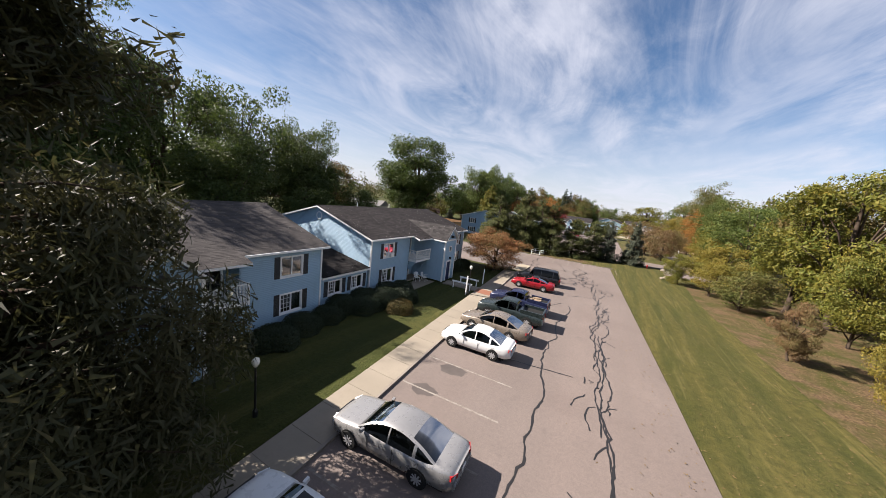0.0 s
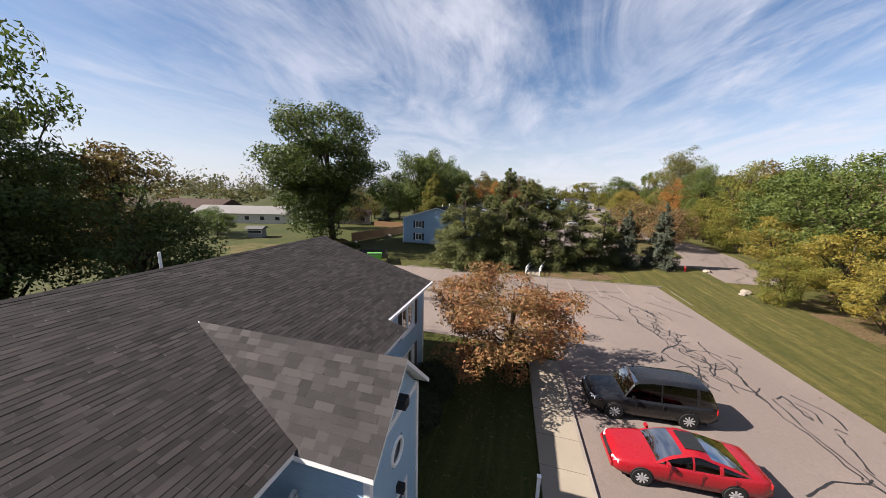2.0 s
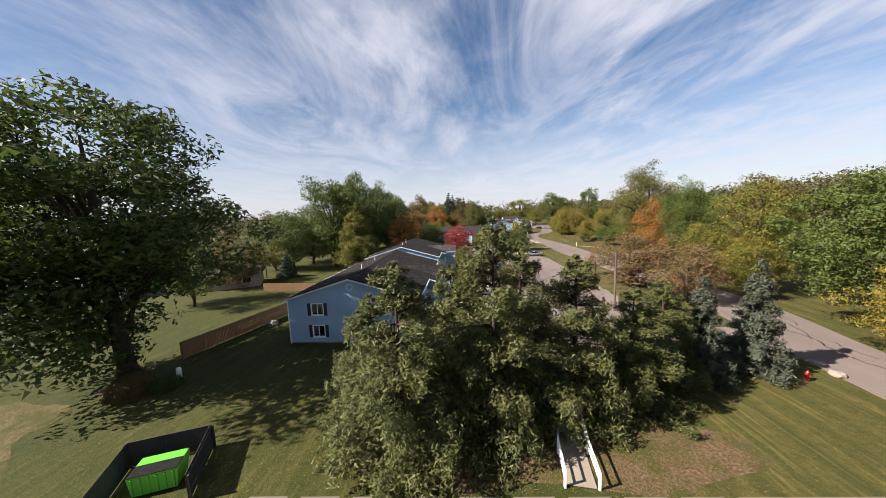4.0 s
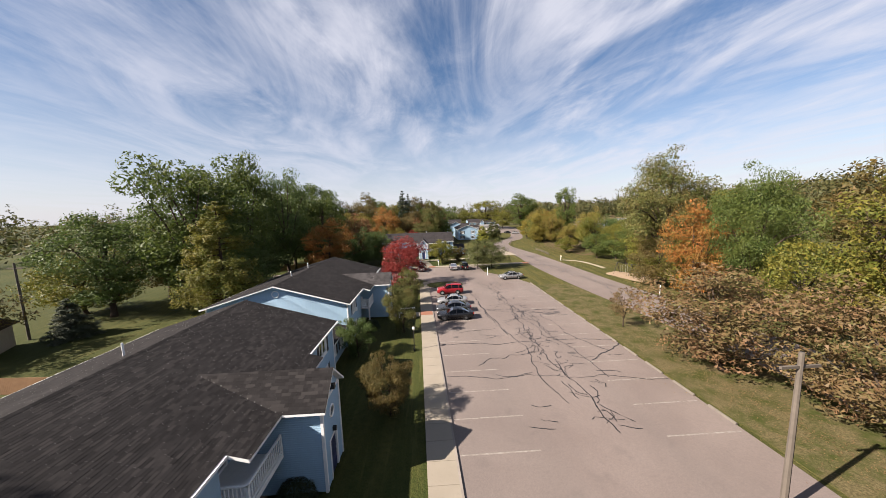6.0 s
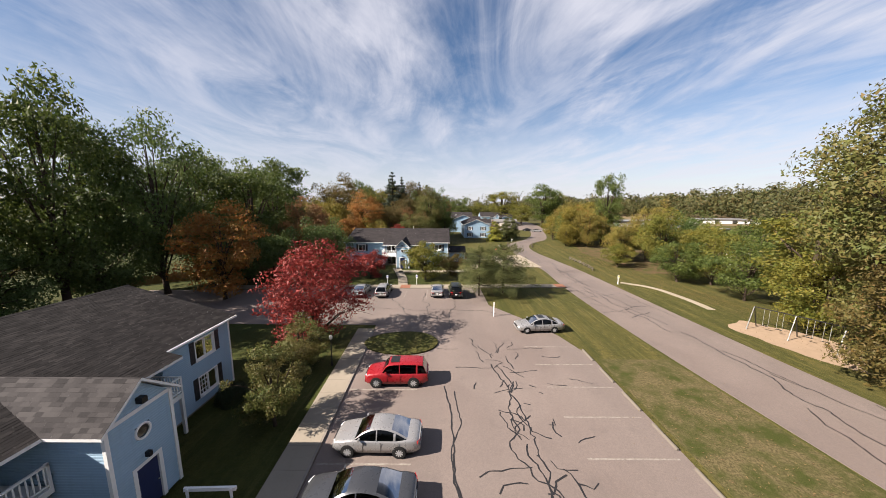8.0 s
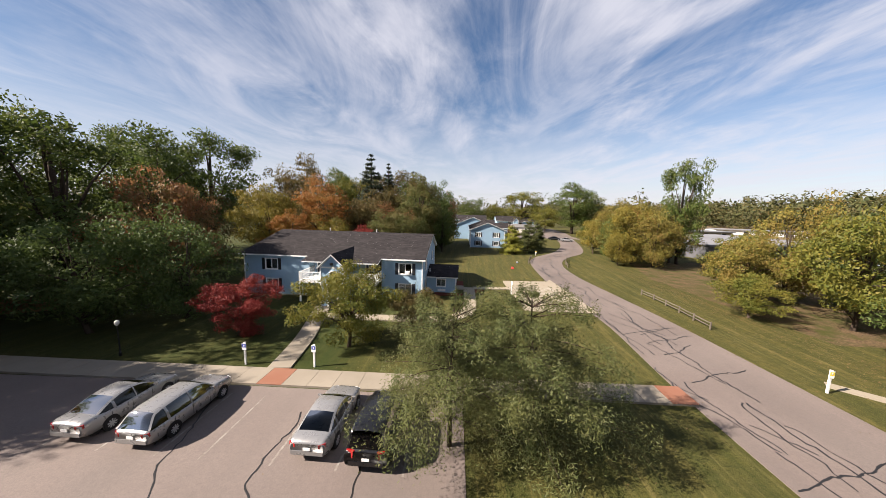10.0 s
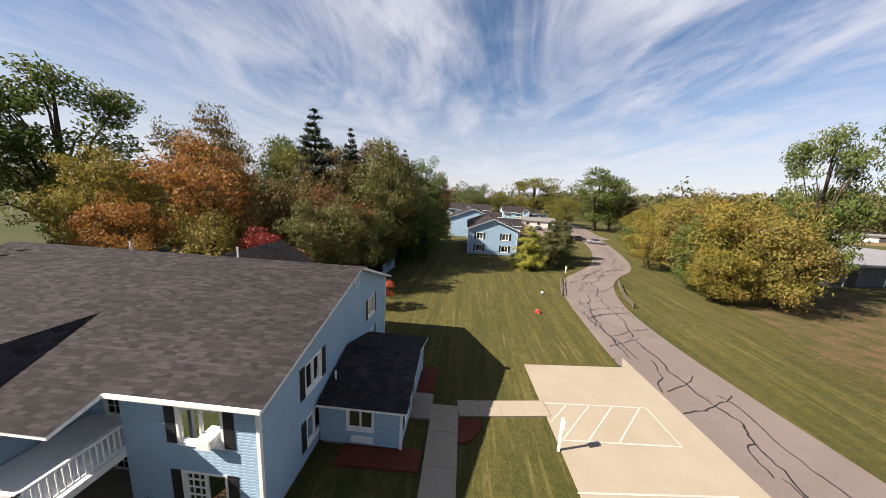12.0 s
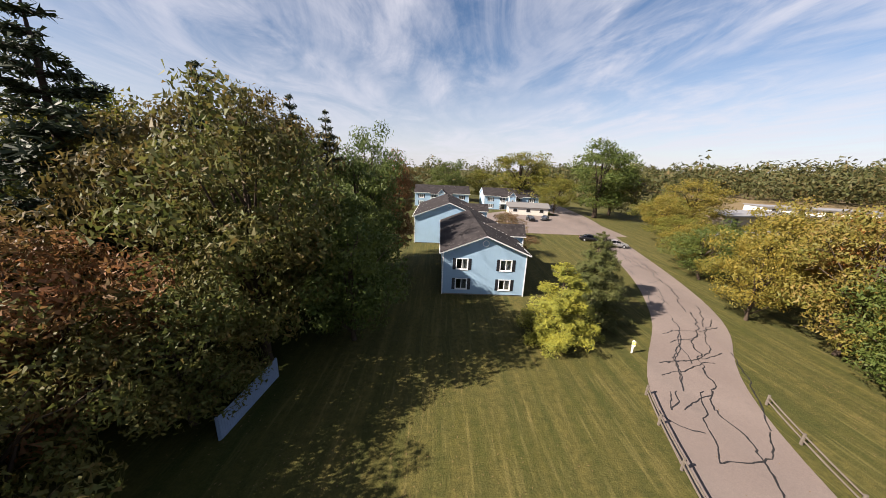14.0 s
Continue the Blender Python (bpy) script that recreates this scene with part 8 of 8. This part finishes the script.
# hydrant, boulders, stumps
t = thing("fire_hydrant", pose(8.8, 75.7, 0), "red cast-iron fire hydrant on the grass", "fire hydrant")
part("barrel", MB().lathe([(0.16, -0.05), (0.16, 0.05), (0.11, 0.08), (0.11, 0.52), (0.14, 0.55), (0.12, 0.66), (0.05, 0.72), (0.03, 0.78)], 12), RED_PAINT, t, smooth=True)
for s in (-1, 1):
    part("nozzle", MB().lathe([(0.05, s * 0.1), (0.06, s * 0.19)], 8, (0, 0, 0.42), "y"), RED_PAINT, t)


def boulder(x, y, r, seed, label="pale rounded boulder on the grass"):
    bm = bmesh.new()
    bmesh.ops.create_icosphere(bm, subdivisions=3, radius=r)
    noise.seed_set(seed)
    for v in bm.verts:
        v.co *= 1 + 0.28 * noise.noise(v.co * 1.6 / r + Vector((seed, 0, 0)))
        v.co.z *= 0.62
    me = bpy.data.meshes.new("boulder")
    bm.to_mesh(me)
    bm.free()
    me.materials.append(ROCK)
    ob = tagged(new("boulder", me), label, "boulder", "boulders")
    ob.location = (x, y, r * 0.3)


boulder(11.6, 76.3, 0.45, 2), boulder(10.6, 66.8, 0.45, 5), boulder(-41.3, 88.4, 0.7, 7), boulder(9.9, 66.0, 0.3, 8)
t = thing("utility_box", pose(-41.9, 76.2, 0), "white round-topped utility pedestal", "utility box")
part("cover", MB().lathe([(0.2, -0.05), (0.2, 0.75), (0.15, 0.88), (0.05, 0.92)], 12), PLASTIC_WHITE, t, smooth=True)

# swing frame on the sand
t = thing("swing_set", pose(27.6, 138.2, 0, 0, 0, 115), "dark metal swing frame on bare sand", "swing set")
part("top_bar", MB().beam((-3, 0, 2.3), (3, 0, 2.3), 0.08), METAL_BLACK, t)
for sx in (-3, 0, 3):
    for sy in (-1, 1):
        part("leg", MB().beam((sx, 0, 2.3), (sx, sy * 1.1, -0.05), 0.07), METAL_BLACK, t)
for sx in (-2.0, -1.0, 1.0, 2.0):
    s = part("swing_seat", MB().box(sx - 0.22, sx + 0.22, -0.08, 0.08, 0.5, 0.53), TYRE, t)
    for q in (-0.2, 0.2):
        part("chain", MB().beam((sx + q, 0, 0.52), (sx + q, 0, 2.28), 0.02), METAL_GREY, s)

# poles
for x, y, h, lab in ((2.6, 91.8, 7.6, "grey weathered utility pole behind the pines"), (-66, 92, 9.5, "grey weathered utility pole by the far houses"), (-62, 118, 9.5, "grey weathered utility pole in the gardens"), (-84, 70, 9, "grey weathered utility pole by the far houses")):
    t = thing("utility_pole", pose(x, y, 0), lab, "utility pole", "utility poles")
    part("pole", MB().lathe([(0.14, -0.1), (0.10, h)], 8), WOOD_GREY, t)
    part("crossarm", MB().box(-0.9, 0.9, -0.05, 0.05, h - 0.7, h - 0.58), WOOD_GREY, t)


# patio chairs on the patio and balcony
def patio_chair(x, y, z, turn):
    t = thing("patio_chair", pose(x, y, z, 0, 0, turn), "white moulded plastic patio chair", "chair", "white patio chairs")
    part("seat", MB().box(-0.24, 0.24, -0.24, 0.24, 0.40, 0.44), PLASTIC_WHITE, t)
    bk = MB()
    for k in range(7):
        xx = -0.2 + 0.4 * k / 6
        bk.beam((xx * 0.9, 0.22, 0.43), (xx * 1.05, 0.34, 0.80 + 0.10 * math.cos(xx * 6)), 0.04, 0.015, (0, 1, 0))
    pts = [(0.23 * math.cos(a) * 1.0, 0.345, 0.78 + 0.13 * math.sin(a)) for a in [math.pi * i / 8 for i in range(9)]]
    bk.tube(pts, [0.022] * 9, 5)
    part("backrest", bk, PLASTIC_WHITE, t)
    for sx in (-1, 1):
        part("armrest", MB().box(sx * 0.26 - 0.03, sx * 0.26 + 0.03, -0.24, 0.3, 0.62, 0.65), PLASTIC_WHITE, t)
        for sy in (-1, 1):
            part("leg", MB().beam((sx * 0.22, sy * 0.2, 0.40), (sx * 0.26, sy * 0.26, 0.0), 0.035), PLASTIC_WHITE, t)


patio_chair(-16.9, 31.2, 0.06, 60), patio_chair(-16.4, 31.9, 0.06, 95), patio_chair(-21.6, 118.6, 2.52, 80), patio_chair(-22.0, 117.6, 2.52, 100)
# litter on the lawn: a crumpled bag and a small pail
def crumpled_bag(x, y, seed):
    bm = bmesh.new()
    bmesh.ops.create_icosphere(bm, subdivisions=3, radius=0.24)
    for v in bm.verts:
        up = max(0.0, v.co.z / 0.24)
        v.co *= 1 + 0.7 * noise.noise(v.co * 9 + Vector((seed, 0, 0)))
        v.co.x *= 1.15 - 0.55 * up
        v.co.y *= 1.0 - 0.45 * up
        v.co.z = max(-0.12, v.co.z * 1.1)
    me = bpy.data.meshes.new("plastic_bag")
    bm.to_mesh(me)
    bm.free()
    me.materials.append(RED_PAINT)
    ob = tagged(new("plastic_bag", me), "crumpled bright red plastic bag on the lawn", "bag")
    ob.location = (x, y, 0.115)


crumpled_bag(8.4, 195.0, 5)
t = thing("pail", pose(10.4, 201.5, 0), "small pale blue plastic pail on the lawn", "pail")
part("body", MB().lathe([(0.0, 0.0), (0.12, 0.0), (0.165, 0.26), (0.15, 0.26), (0.11, 0.03), (0.0, 0.03)], 16), paint("pale_blue_plastic", (0.26, 0.36, 0.58), 0.4), t, smooth=True)
part("rim", MB().lathe([(0.166, 0.245), (0.18, 0.245), (0.18, 0.275), (0.166, 0.275)], 16), PLASTIC_WHITE, t, "white rolled rim")


# far low buildings seen across the gardens
def far_house(x, y, w, d, h, turn, wall, roof_m, label, name="far_house"):
    t = thing(name, pose(x, y, 0, 0, 0, turn), label, "house", "far houses")
    part("wall", MB().box(0, w, 0, d, -0.1, h), wall, t)
    r = MB()
    rz = h + d * 0.22
    r.v = [(-0.5, -0.5, h - 0.05), (w + 0.5, -0.5, h - 0.05), (w + 0.5, d + 0.5, h - 0.05), (-0.5, d + 0.5, h - 0.05), (-0.5, d / 2, rz), (w + 0.5, d / 2, rz)]
    r.f = [(0, 1, 5, 4), (2, 3, 4, 5), (0, 4, 3), (1, 2, 5), (3, 2, 1, 0)]
    part("roof", r, roof_m, t)
    n = max(2, int(w / 4))
    for k in range(n):
        xx = w * (k + 0.5) / n
        wi = part("window", MB().box(xx - 0.75, xx + 0.75, -0.06, 0.02, 0.9, min(h - 0.4, 2.1)), WHITE, t)
        part("pane", MB().box(xx - 0.66, xx + 0.66, -0.075, -0.06, 0.98, min(h - 0.48, 2.02)), METAL_BLACK, wi)
    return t


far_house(-150, 88, 48, 12, 3.6, 12, BRICK_BROWN, ROOF_BROWN, "long low dark brown building with brown roof")
far_house(-104, 92, 26, 9, 2.8, 16, paint("cream_far_siding", (0.52, 0.49, 0.43), 0.7), paint("grey_far_roof", (0.13, 0.125, 0.12), 0.9), "long low cream house with grey roof")
far_house(-66.5, 76.0, 2.6, 2.0, 1.9, 20, paint("grey_shed_boards", (0.22, 0.23, 0.24), 0.8), paint("dark_shed_roof", (0.07, 0.07, 0.07), 0.9), "small grey garden shed on the grass", "garden_shed")
far_house(-66, 106, 9, 7, 2.7, 30, paint("tan_far_siding", (0.34, 0.27, 0.21), 0.7), ROOF_BROWN, "small tan bungalow among garden trees")
far_house(62, 172, 18, 7, 2.9, 80, paint("white_far_siding", (0.66, 0.66, 0.64), 0.6), paint("pale_far_roof", (0.36, 0.35, 0.34), 0.8), "white trailer home behind the hedge")
far_house(24, 293, 13, 6, 2.6, -6, MATS["cream_far_siding"], MATS["grey_far_roof"], "low cream garage row in the far lot", "garage")


# ---------- low buildings beyond the hedge ----------
def low_building(x, y, turn, length, depth, h, wall, roof, label, doors=3):
    b = thing("low_building", pose(x, y, 0, 0, 0, turn), label, "building", "low buildings beyond the hedge")
    part("wall", MB().box(0, length, 0, depth, 0, h), wall, b, "plain grey wall")
    rf = part("roof", MB().box(-0.5, length + 0.5, -0.8, depth + 0.5, h, h + 0.28), roof, b, "flat pale roof")
    part("fascia", MB().box(-0.55, length + 0.55, -0.86, -0.805, h - 0.12, h + 0.3), ROOF_PALE, rf, "pale fascia board")
    for k in range(doors):
        c = length * (k + 0.5) / doors
        d = part("door", MB().box(c - 1.3, c + 1.3, -0.06, 0.02, 0.05, h * 0.78), FENCE_GREY, b, "dark wide door")
        part("door_frame", MB().box(c - 1.45, c - 1.3, -0.08, 0.02, 0.05, h * 0.82), WHITE, d)


ROOF_PALE = paint("pale_grey_roof_gravel", (0.20, 0.20, 0.21), 0.9, 0.2, 0, 0.4, 1.2)
WALL_GREY = paint("grey_block_wall", (0.11, 0.11, 0.115), 0.85, 0.2, 0, 0.4, 1.5)
low_building(59.0, 216.5, 14, 46, 34, 3.6, WALL_GREY, ROOF_PALE, "long low grey building with flat pale roof", 5)
low_building(90.0, 285.0, 12, 40, 14, 3.2, MATS["tan_far_siding"], ROOF_PALE, "low tan building with flat roof beyond the trees", 4)
low_building(150.0, 330.0, -14, 60, 12, 3.0, WHITE, ROOF_PALE, "distant long white building by a field", 6)
